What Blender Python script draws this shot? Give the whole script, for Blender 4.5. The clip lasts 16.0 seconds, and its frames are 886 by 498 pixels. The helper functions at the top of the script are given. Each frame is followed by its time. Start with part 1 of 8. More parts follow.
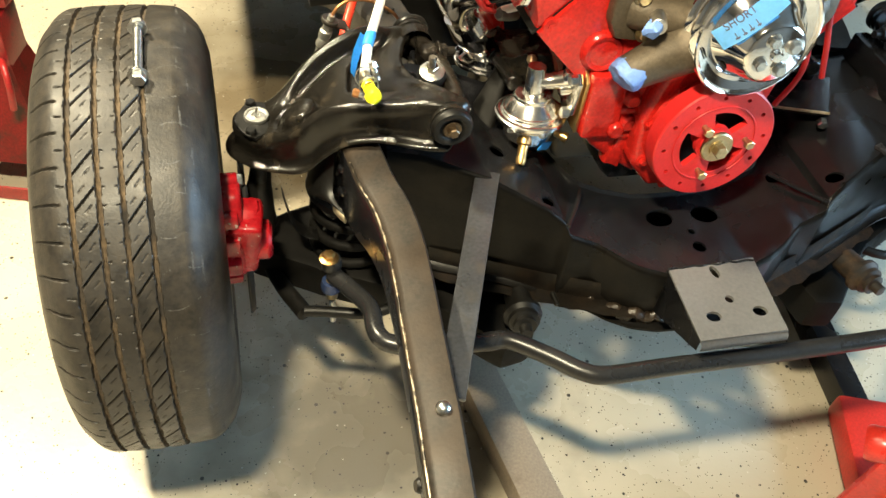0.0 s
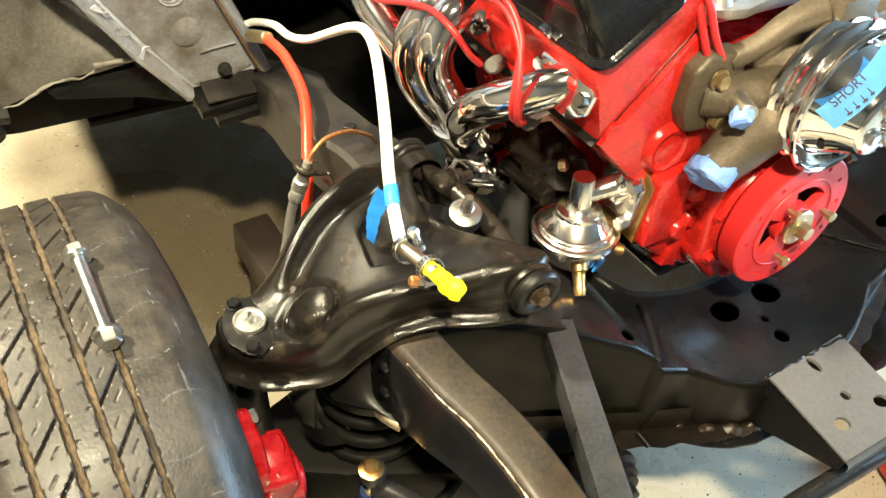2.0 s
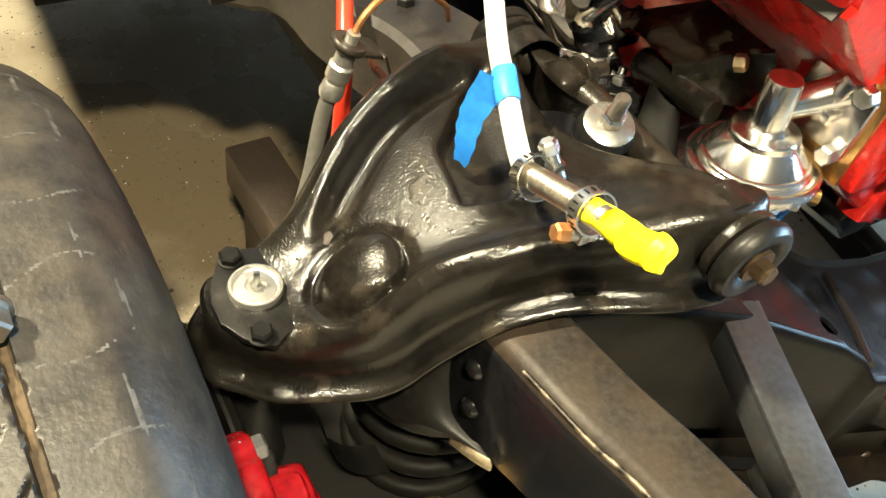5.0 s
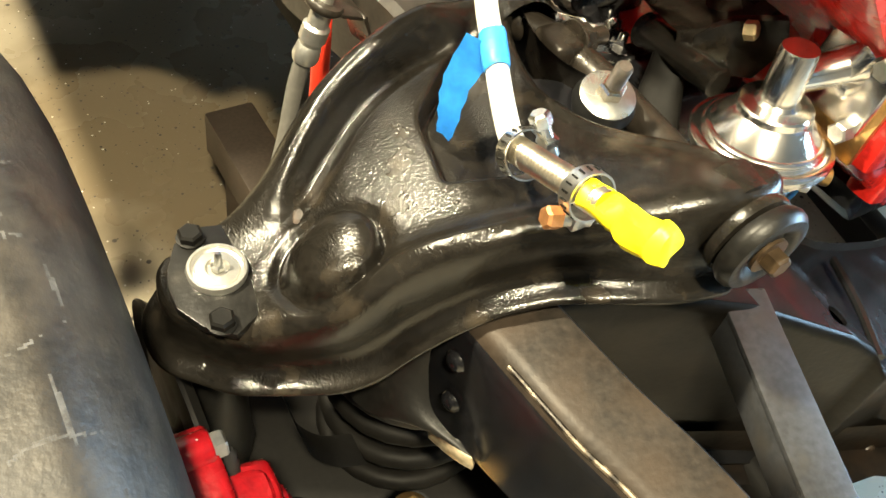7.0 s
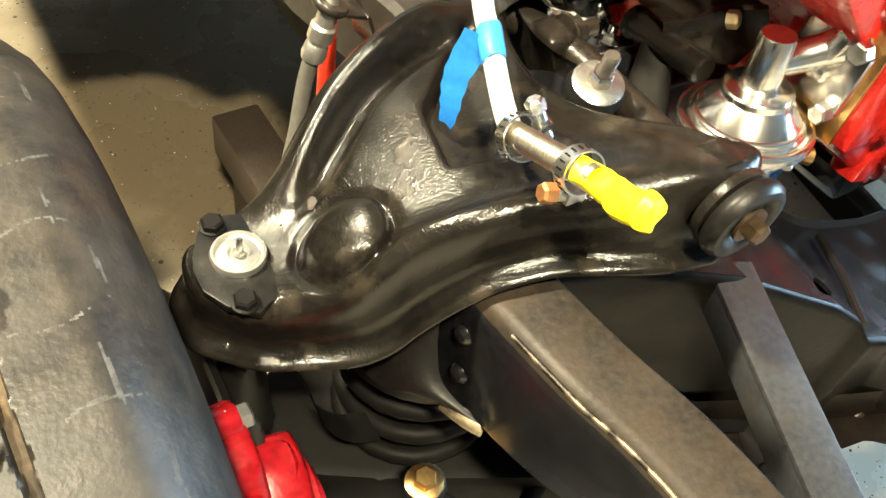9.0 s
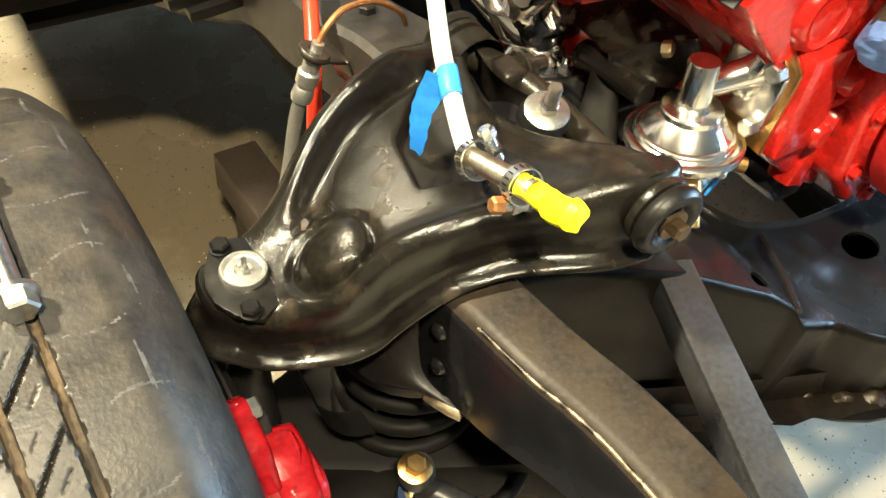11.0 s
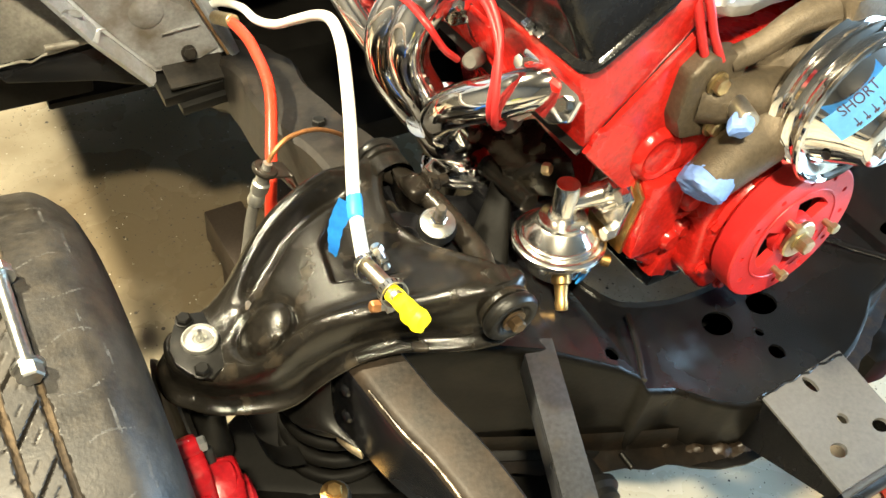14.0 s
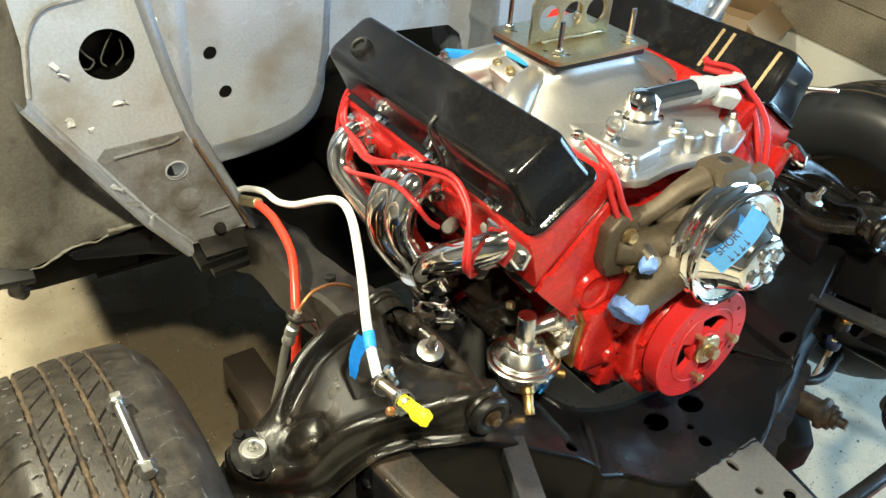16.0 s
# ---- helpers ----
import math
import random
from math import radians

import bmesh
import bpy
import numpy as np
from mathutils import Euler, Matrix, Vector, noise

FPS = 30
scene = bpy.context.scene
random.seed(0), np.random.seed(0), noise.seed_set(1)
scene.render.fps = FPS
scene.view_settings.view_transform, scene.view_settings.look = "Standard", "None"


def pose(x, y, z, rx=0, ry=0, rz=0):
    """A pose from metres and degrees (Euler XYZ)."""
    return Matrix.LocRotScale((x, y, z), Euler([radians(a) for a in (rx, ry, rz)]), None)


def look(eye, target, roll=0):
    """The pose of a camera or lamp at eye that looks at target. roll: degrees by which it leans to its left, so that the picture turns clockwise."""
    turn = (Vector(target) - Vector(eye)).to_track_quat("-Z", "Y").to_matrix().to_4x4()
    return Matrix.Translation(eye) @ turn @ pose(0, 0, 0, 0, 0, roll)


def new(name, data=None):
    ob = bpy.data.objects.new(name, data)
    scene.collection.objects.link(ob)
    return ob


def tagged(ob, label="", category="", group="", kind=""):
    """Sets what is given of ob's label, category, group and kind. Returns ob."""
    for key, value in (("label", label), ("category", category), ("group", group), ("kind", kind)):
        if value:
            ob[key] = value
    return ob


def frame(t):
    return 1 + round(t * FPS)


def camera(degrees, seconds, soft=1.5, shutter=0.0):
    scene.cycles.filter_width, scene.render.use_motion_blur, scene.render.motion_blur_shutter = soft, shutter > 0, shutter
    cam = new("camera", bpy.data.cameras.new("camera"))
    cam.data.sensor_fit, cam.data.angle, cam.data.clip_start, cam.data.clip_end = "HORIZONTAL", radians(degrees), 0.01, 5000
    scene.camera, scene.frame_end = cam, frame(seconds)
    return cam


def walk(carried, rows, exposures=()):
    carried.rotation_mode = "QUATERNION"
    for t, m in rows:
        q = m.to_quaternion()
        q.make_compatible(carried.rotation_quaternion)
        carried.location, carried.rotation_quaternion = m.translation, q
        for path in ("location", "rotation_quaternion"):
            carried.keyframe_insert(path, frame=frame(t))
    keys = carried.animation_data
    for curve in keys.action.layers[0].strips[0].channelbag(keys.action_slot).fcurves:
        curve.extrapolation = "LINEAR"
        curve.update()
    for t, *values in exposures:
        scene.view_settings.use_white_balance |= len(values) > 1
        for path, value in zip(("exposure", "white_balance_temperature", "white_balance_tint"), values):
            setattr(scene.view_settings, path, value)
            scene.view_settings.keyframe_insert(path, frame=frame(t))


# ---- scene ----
cam = camera(55.0, 16.0)
PATH = [
    (0, (-0.6802, -1.0216, 1.419), (-0.2191, 0.2719, -0.035), 9.1),
    (0.5, (-0.6895, -0.9218, 1.375), (-0.1506, 0.3639, -0.058), 10.5),
    (1, (-0.7076, -0.7905, 1.37), (-0.1405, 0.4904, -0.058), 10.5),
    (1.5, (-0.7595, -0.6919, 1.356), (-0.0871, 0.5453, -0.065), 8.6),
    (2, (-0.8253, -0.6038, 1.337), (0.0279, 0.5388, -0.066), 8.5),
    (2.5, (-0.8435, -0.5609, 1.317), (0.0573, 0.5528, -0.08), 10.8),
    (3, (-0.8568, -0.5458, 1.289), (0.0347, 0.5209, -0.148), 11.4),
    (3.5, (-0.8389, -0.5174, 1.261), (0.0447, 0.5191, -0.204), 10.8),
    (4, (-0.8048, -0.4676, 1.207), (0.0749, 0.5511, -0.272), 10.9),
    (4.5, (-0.7782, -0.4071, 1.122), (0.0859, 0.6264, -0.356), 11.9),
    (4.7, (-0.7703, -0.3823, 1.087), (0.082, 0.6647, -0.388), 12.1),
    (6.8, (-0.73, -0.333, 1.038), (0.097, 0.664, -0.486), 13.9),
    (7, (-0.731, -0.338, 1.04), (0.106, 0.65, -0.484), 14.1),
    (7.5, (-0.73, -0.354, 1.045), (0.123, 0.62, -0.48), 14.2),
    (8, (-0.739, -0.362, 1.056), (0.117, 0.617, -0.464), 13.7),
    (8.5, (-0.742, -0.363, 1.06), (0.102, 0.629, -0.457), 12.8),
    (8.7, (-0.746, -0.363, 1.058), (0.093, 0.629, -0.463), 12.7),
    (10.8, (-0.773, -0.4157, 1.111), (0.066, 0.6011, -0.393), 9.6),
    (11, (-0.7753, -0.4266, 1.121), (0.0723, 0.6114, -0.364), 9.2),
    (11.5, (-0.7771, -0.4604, 1.149), (0.0783, 0.6101, -0.308), 8.4),
    (12, (-0.7891, -0.4901, 1.178), (0.0531, 0.5987, -0.272), 8.5),
    (12.5, (-0.794, -0.5129, 1.207), (0.0422, 0.601, -0.227), 7.9),
    (13, (-0.8085, -0.5383, 1.246), (0.04, 0.5662, -0.19), 7.5),
    (13.5, (-0.8089, -0.55, 1.283), (0.049, 0.5216, -0.172), 9.2),
    (14, (-0.7569, -0.5441, 1.32), (0.0801, 0.5425, -0.135), 10.0),
    (14.5, (-0.7421, -0.5554, 1.361), (0.0928, 0.574, -0.063), 8.7),
    (15, (-0.802, -0.597, 1.402), (0.0839, 0.5679, 0.039), 6.5),
    (15.5, (-0.8695, -0.6518, 1.457), (0.0682, 0.5559, 0.167), 6.2),
    (16, (-0.9034, -0.7038, 1.499), (0.0855, 0.5533, 0.299), 7.3),
]
walk(cam, [(t, look(eye, target, roll)) for t, eye, target, roll in PATH],
     [(0, -0.10, 6500, 10), (1.2, 0.08, 6500, 10), (2, 0.18, 6500, 10), (3.5, 0.12, 6500, 10), (7, 0.34, 6500, 10), (8.5, 0.40, 6500, 10), (10.9, 0.22, 6500, 10), (12.5, 0.17, 6500, 10), (14, 0.22, 6450, 10), (14.5, 0.10, 6400, 9), (15.4, -0.06, 6250, 8), (16, -0.42, 6000, 7)])

# ---- world and light ----
world = bpy.data.worlds.new("garage_world")
scene.world = world
world.use_nodes = True
wn = world.node_tree.nodes
sky = wn.new("ShaderNodeTexSky")
sky.sky_type, sky.sun_disc = "NISHITA", False
sky.sun_elevation, sky.sun_rotation = radians(40), radians(200)
wn["Background"].inputs["Strength"].default_value = 0.15
world.node_tree.links.new(sky.outputs[0], wn["Background"].inputs["Color"])


def area_lamp(name, place, target, sx, sy, watts, colour):
    data = bpy.data.lights.new(name, "AREA")
    data.shape, data.size, data.size_y, data.energy, data.color = "RECTANGLE", sx, sy, watts, colour
    ob = new(name, data)
    ob.matrix_world = look(place, target)
    return ob


WARM, COOL = (1.0, 0.88, 0.60), (0.46, 0.74, 1.0)
area_lamp("ceiling_light", (-1.05, -1.0, 2.62), (-0.9, -0.8, 0), 0.22, 0.09, 128, WARM)
area_lamp("ceiling_light", (-1.6, 0.7, 2.62), (-1.5, 0.6, 0), 0.22, 0.09, 200, WARM)
area_lamp("door_daylight", (3.45, -1.35, 1.50), (0.0, -0.3, 0.7), 2.1, 1.45, 322, COOL)


# ---- mesh helpers ----
def link(bm, name, mat, angle=38):
    me = bpy.data.meshes.new(name)
    bm.normal_update()
    for f in bm.faces:
        f.smooth = True
    bm.to_mesh(me)
    bm.free()
    me.set_sharp_from_angle(angle=radians(angle))
    me.materials.append(mat)
    return new(name, me)


def thing(name, place, label, category, group="", kind=""):
    ob = new(name)
    ob.empty_display_size = 0.05
    ob.location = place
    return tagged(ob, label, category, group, kind)


def where(ob):
    spot = Vector(ob.location)
    return where(ob.parent) if ob.parent else spot


def part(name, bm, mat, parent, label="", angle=38):
    """One mesh, built in world coordinates, under a thing or a part of one."""
    ob = link(bm, name, mat, angle)
    ob.parent = parent
    if parent.parent is None:
        ob.matrix_parent_inverse = Matrix.Translation(-Vector(parent.location))
    if label:
        ob["label"] = label
    return ob


def solo(name, bm, mat, label, category, group="", kind="", angle=38):
    return tagged(link(bm, name, mat, angle), label, category, group, kind)


def axis(place, way, spin=0):
    """A frame at place whose z points along way."""
    q = Vector(way).to_track_quat("Z", "Y").to_matrix().to_4x4()
    return Matrix.Translation(place) @ q @ pose(0, 0, 0, 0, 0, spin)


def box(bm, centre, size, bevel=0.002, turn=None, segs=2):
    m = Matrix.Translation(centre) @ (turn or Matrix()) @ Matrix.Diagonal((*size, 1))
    made = bmesh.ops.create_cube(bm, size=1, matrix=m)["verts"]
    if bevel:
        edges = list({e for v in made for e in v.link_edges})
        bmesh.ops.bevel(bm, geom=edges, offset=bevel, segments=segs, affect="EDGES", profile=0.6)


def lathe(bm, profile, m, seg=32):
    """Turns (radius, height) pairs round the z axis of m."""
    rings = []
    for r, h in profile:
        if r < 1e-6:
            rings.append([bm.verts.new(m @ Vector((0, 0, h)))])
        else:
            rings.append([bm.verts.new(m @ Vector((r * math.cos(2 * math.pi * i / seg), r * math.sin(2 * math.pi * i / seg), h))) for i in range(seg)])
    for a, b in zip(rings, rings[1:]):
        for i in range(seg):
            j = (i + 1) % seg
            if len(a) == 1 and len(b) > 1:
                bm.faces.new((a[0], b[j], b[i]))
            elif len(b) == 1 and len(a) > 1:
                bm.faces.new((a[i], a[j], b[0]))
            elif len(a) > 1:
                bm.faces.new((a[i], a[j], b[j], b[i]))
    bmesh.ops.recalc_face_normals(bm, faces=bm.faces[:])


def rod(bm, a, b, r, seg=20, bevel=0.001):
    a, b = Vector(a), Vector(b)
    n = (b - a).length
    lathe(bm, [(0, 0), (r - bevel, 0), (r, bevel), (r, n - bevel), (r - bevel, n), (0, n)], axis(a, b - a), seg)


def hexa(bm, place, way, r, h, spin=0, chamfer=0.0015):
    lathe(bm, [(0, 0), (r, 0), (r, h - chamfer), (r - chamfer, h), (0, h)], axis(place, way, spin), 6)


def spline(pts, steps=8):
    """A smooth line through the points."""
    p = [Vector(q) for q in pts]
    p = [p[0] * 2 - p[1]] + p + [p[-1] * 2 - p[-2]]
    out = []
    for i in range(1, len(p) - 2):
        for k in range(steps):
            t = k / steps
            a, b, c, d = p[i - 1:i + 3]
            out.append(0.5 * ((2 * b) + (c - a) * t + (2 * a - 5 * b + 4 * c - d) * t * t + (3 * b - a - 3 * c + d) * t ** 3))
    return out + [p[-2]]


def tube(bm, pts, r, seg=14, steps=8, smooth=True, caps=True, flat=1.0):
    """A round bar along the points; r is one radius or one for each point."""
    line = spline(pts, steps) if smooth else [Vector(q) for q in pts]
    radii = r if isinstance(r, (list, tuple)) else [r] * 2
    n = len(line)
    up = Vector((0, 0, 1))
    rings = []
    side = None
    for i, c in enumerate(line):
        d = (line[min(i + 1, n - 1)] - line[max(i - 1, 0)]).normalized()
        if side is None:
            side = d.cross(up)
            if side.length < 0.1:
                side = d.cross(Vector((0, 1, 0)))
        side = (side - d * side.dot(d)).normalized()
        over = d.cross(side)
        f = i / (n - 1) * (len(radii) - 1)
        k = min(int(f), len(radii) - 2)
        rr = radii[k] + (radii[k + 1] - radii[k]) * (f - k)
        rings.append([bm.verts.new(c + side * rr * math.cos(2 * math.pi * j / seg) + over * rr * flat * math.sin(2 * math.pi * j / seg)) for j in range(seg)])
    for a, b in zip(rings, rings[1:]):
        for j in range(seg):
            bm.faces.new((a[j], a[(j + 1) % seg], b[(j + 1) % seg], b[j]))
    if caps:
        bm.faces.new(rings[0])
        bm.faces.new(rings[-1][::-1])
    bmesh.ops.recalc_face_normals(bm, faces=bm.faces[:])


def circle2(cx, cy, r, n=20, ry=None, turn=0):
    c, s = math.cos(turn), math.sin(turn)
    out = []
    for i in range(n):
        a, b = r * math.cos(2 * math.pi * i / n), (ry or r) * math.sin(2 * math.pi * i / n)
        out.append((cx + a * c - b * s, cy + a * s + b * c))
    return out


def plate(bm, outer, holes, thick, m=None, shape=None, cuts=(), bevel=0):
    """A sheet with real holes: outline and holes in x, y; shape(x, y) gives its height; m places it. The sheet hangs below its face."""
    m = m or Matrix()
    sub = bmesh.new()
    for loop in (outer, *holes):
        vs = [sub.verts.new((*p, 0)) for p in loop]
        for a, b in zip(vs, vs[1:] + vs[:1]):
            sub.edges.new((a, b))
    bmesh.ops.triangle_fill(sub, use_beauty=True, use_dissolve=False, edges=sub.edges[:], normal=(0, 0, 1))
    for co, no in cuts:
        bmesh.ops.bisect_plane(sub, geom=sub.verts[:] + sub.edges[:] + sub.faces[:], plane_co=co, plane_no=no)
    bmesh.ops.recalc_face_normals(sub, faces=sub.faces[:])
    for f in sub.faces:
        if f.normal.z < 0:
            f.normal_flip()
    top = sub.faces[:]
    made = bmesh.ops.extrude_face_region(sub, geom=top)
    low = [v for v in made["geom"] if isinstance(v, bmesh.types.BMVert)]
    for v in sub.verts:
        if shape:
            v.co.z = shape(v.co.x, v.co.y)
    for v in low:
        v.co.z -= thick
    bmesh.ops.recalc_face_normals(sub, faces=sub.faces[:])
    if bevel:
        rim = [e for e in sub.edges if len(e.link_faces) == 2 and e.calc_face_angle(0) > 0.9]
        bmesh.ops.bevel(sub, geom=rim, offset=bevel, segments=2, affect="EDGES")
    sub.transform(m)
    me = bpy.data.meshes.new("tmp")
    sub.to_mesh(me)
    sub.free()
    bm.from_mesh(me)
    bpy.data.meshes.remove(me)


def prism(bm, poly, h, m=None, bevel=0.003, segs=2):
    """A polygon in x, y of m, h thick along z."""
    m = m or Matrix()
    sub = bmesh.new()
    vs = [sub.verts.new((*p, 0)) for p in poly]
    f = sub.faces.new(vs)
    made = bmesh.ops.extrude_face_region(sub, geom=[f])
    for v in made["geom"]:
        if isinstance(v, bmesh.types.BMVert):
            v.co.z += h
    bmesh.ops.recalc_face_normals(sub, faces=sub.faces[:])
    if bevel:
        bmesh.ops.bevel(sub, geom=sub.edges[:], offset=bevel, segments=segs, affect="EDGES", profile=0.6)
    sub.transform(m)
    me = bpy.data.meshes.new("tmp")
    sub.to_mesh(me)
    sub.free()
    bm.from_mesh(me)
    bpy.data.meshes.remove(me)


def sheet(bm, rows):
    """A skin over rows of points."""
    grid = [[bm.verts.new(p) for p in row] for row in rows]
    for a, b in zip(grid, grid[1:]):
        for i in range(len(a) - 1):
            bm.faces.new((a[i], a[i + 1], b[i + 1], b[i]))
    return grid


def wobble(bm, size, scale):
    for v in bm.verts:
        v.co += noise.noise_vector(v.co * scale) * size


def lerp(a, b, t):
    return a + (b - a) * t


def sstep(a, b, x):
    t = min(1, max(0, (x - a) / (b - a)))
    return t * t * (3 - 2 * t)


# ---- materials ----
def material(name, colour, rough=0.5, metal=0.0, vary=0.15, grain=200, bump=0.1, bump_scale=400, coat=0.0, blotch=6, tint=None, tint_at=(0.6, 0.75), rough_vary=0.1, spec=0.5, depth=0.001):
    """Paint, metal or rubber: two sizes of colour variation, uneven gloss, fine relief and, with tint, stains or wear of that colour."""
    mat = bpy.data.materials.new(name)
    mat.use_nodes = True
    n, l = mat.node_tree.nodes, mat.node_tree.links
    b = n["Principled BSDF"]
    co = n.new("ShaderNodeTexCoord")

    def noise_tex(scale, detail=4):
        t = n.new("ShaderNodeTexNoise")
        t.inputs["Scale"].default_value, t.inputs["Detail"].default_value = scale, detail
        l.new(co.outputs["Object"], t.inputs["Vector"])
        return t
    big, small = noise_tex(blotch), noise_tex(grain)
    add = n.new("ShaderNodeMath")
    add.operation = "ADD"
    l.new(big.outputs["Fac"], add.inputs[0])
    l.new(small.outputs["Fac"], add.inputs[1])
    ramp = n.new("ShaderNodeMapRange")
    ramp.inputs["From Min"].default_value, ramp.inputs["From Max"].default_value = 0.7, 1.3
    ramp.inputs["To Min"].default_value, ramp.inputs["To Max"].default_value = 1 - vary, 1 + vary
    l.new(add.outputs[0], ramp.inputs["Value"])
    mul = n.new("ShaderNodeVectorMath")
    mul.operation = "SCALE"
    mul.inputs[0].default_value = colour
    l.new(ramp.outputs[0], mul.inputs["Scale"])
    out = mul.outputs[0]
    if tint:
        st = noise_tex(blotch * 2.3, 8)
        fac = n.new("ShaderNodeMapRange")
        fac.inputs["From Min"].default_value, fac.inputs["From Max"].default_value = tint_at
        l.new(st.outputs["Fac"], fac.inputs["Value"])
        mix = n.new("ShaderNodeMix")
        mix.data_type = "RGBA"
        l.new(fac.outputs[0], mix.inputs["Factor"])
        l.new(out, mix.inputs["A"])
        mix.inputs["B"].default_value = (*tint, 1)
        out = mix.outputs["Result"]
    l.new(out, b.inputs["Base Color"])
    rr = n.new("ShaderNodeMapRange")
    rr.inputs["From Min"].default_value, rr.inputs["From Max"].default_value = 0.3, 0.7
    rr.inputs["To Min"].default_value, rr.inputs["To Max"].default_value = max(0.02, rough - rough_vary), min(1, rough + rough_vary)
    l.new(big.outputs["Fac"], rr.inputs["Value"])
    l.new(rr.outputs[0], b.inputs["Roughness"])
    b.inputs["Metallic"].default_value = metal
    b.inputs["Specular IOR Level"].default_value = spec
    b.inputs["Coat Weight"].default_value = coat
    b.inputs["Coat Roughness"].default_value = 0.08
    if bump:
        rel = noise_tex(bump_scale, 2)
        bp = n.new("ShaderNodeBump")
        bp.inputs["Strength"].default_value, bp.inputs["Distance"].default_value = bump, depth
        l.new(rel.outputs["Fac"], bp.inputs["Height"])
        l.new(bp.outputs[0], b.inputs["Normal"])
    return mat


ARM_BLACK = material("glossy_black_paint", (0.0085, 0.0074, 0.006), 0.18, vary=0.5, bump=1.0, bump_scale=640, blotch=14, rough_vary=0.06, tint=(0.030, 0.024, 0.017), tint_at=(0.56, 0.74), depth=0.00032, spec=0.38)
FRAME_BLACK = material("satin_black_chassis_paint", (0.0078, 0.0079, 0.0092), 0.26, vary=0.4, bump=0.12, bump_scale=500, blotch=9, rough_vary=0.08, spec=0.5, depth=0.0005, tint=(0.010, 0.0097, 0.009), tint_at=(0.52, 0.78))
PLATE_BLACK = material("worn_black_plate", (0.007, 0.0066, 0.006), 0.38, vary=0.4, bump=0.4, bump_scale=300, blotch=20, tint=(0.020, 0.018, 0.015), depth=0.0004, spec=0.28)
GUSSET = material("satin_grey_black_plate", (0.050, 0.052, 0.058), 0.34, metal=0.35, vary=0.35, bump=0.12, blotch=14, tint=(0.06, 0.056, 0.052), tint_at=(0.52, 0.72), depth=0.0004)
HORN = material("bare_worn_steel", (0.019, 0.0155, 0.0125), 0.44, metal=0.1, vary=0.6, bump=0.6, bump_scale=260, blotch=12, tint=(0.034, 0.0235, 0.0155), tint_at=(0.35, 0.75), depth=0.0003, spec=0.2)
DARK_METAL = material("dark_oily_metal", (0.006, 0.0056, 0.005), 0.45, vary=0.4, bump=0.2, blotch=20, spec=0.3, depth=0.0005)
PRIMER_DARK = material("dull_undercoat", (0.015, 0.0125, 0.010), 0.5, vary=0.6, bump=0.4, bump_scale=90, blotch=14, tint=(0.036, 0.026, 0.018), tint_at=(0.55, 0.8))
# darker, duller copy of the chassis black that paints in the front wall's shade
WALL_BLACK = material("shaded_black_paint", (0.0040, 0.0035, 0.0030), 0.36, vary=0.5, bump=0.25, bump_scale=140, blotch=12, spec=0.12, tint=(0.0085, 0.007, 0.0055), tint_at=(0.5, 0.75), depth=0.0006)
SHAFT = material("dull_dark_steel", (0.022, 0.018, 0.014), 0.30, metal=0.2, vary=0.4, bump=0.3, bump_scale=220, blotch=20)
# near-black steel that carries the deep shade of the underside in its colour
UNDER_BLACK = material("oily_shadowed_steel", (0.005, 0.0046, 0.004), 0.6, vary=0.4, bump=0.2, blotch=20, spec=0.12, depth=0.0005)
RUBBER = material("tyre_rubber", (0.0195, 0.0172, 0.0150), 0.49, vary=0.5, bump=0.5, bump_scale=300, blotch=24, tint=(0.046, 0.038, 0.029), tint_at=(0.42, 0.82), depth=0.0006, spec=0.42)
GROOVE = material("dirt_in_tread_grooves", (0.075, 0.052, 0.030), 0.9, vary=0.6, bump=0.3, tint=(0.022, 0.018, 0.015), tint_at=(0.45, 0.65))
SCUFF = material("pale_scuffed_rubber", (0.062, 0.059, 0.056), 0.7, vary=0.5, bump=0.3, blotch=40, tint=(0.028, 0.025, 0.022), tint_at=(0.48, 0.64))
BLACK_RUBBER = material("black_rubber", (0.012, 0.012, 0.012), 0.45, vary=0.3, bump=0.1)
RED = material("red_engine_enamel", (0.50, 0.016, 0.011), 0.24, vary=0.35, bump=0.7, bump_scale=75, blotch=18, coat=0.4, depth=0.0012)
RED_MATT = material("red_caliper_paint", (0.30, 0.006, 0.010), 0.26, vary=0.3, bump=0.4, bump_scale=160, blotch=34, tint=(0.40, 0.32, 0.28), tint_at=(0.665, 0.675))
RED_BALANCER = material("red_balancer_paint", (0.60, 0.02, 0.02), 0.42, vary=0.12, bump=0.08)
JACK_DARK = material("dirty_red_jack_paint", (0.26, 0.012, 0.012), 0.4, vary=0.35, bump=0.15, tint=(0.06, 0.03, 0.02), tint_at=(0.58, 0.7))
JACK_RED = material("red_jack_paint", (0.55, 0.03, 0.02), 0.35, vary=0.2, bump=0.1, tint=(0.25, 0.12, 0.07), tint_at=(0.66, 0.72))
POLISH = material("polished_aluminium", (0.92, 0.88, 0.82), 0.15, metal=1, vary=0.08, bump=0.06, rough_vary=0.06, bump_scale=150)
FITTING = material("pale_plated_fitting", (0.70, 0.63, 0.50), 0.3, metal=1, vary=0.2, bump=0.1)
CHROME = material("chrome", (0.86, 0.84, 0.82), 0.09, metal=1, vary=0.05, bump=0.0, rough_vary=0.03)
ZINC = material("zinc_plated_steel", (0.62, 0.62, 0.60), 0.28, metal=1, vary=0.2, bump=0.1, bump_scale=600)
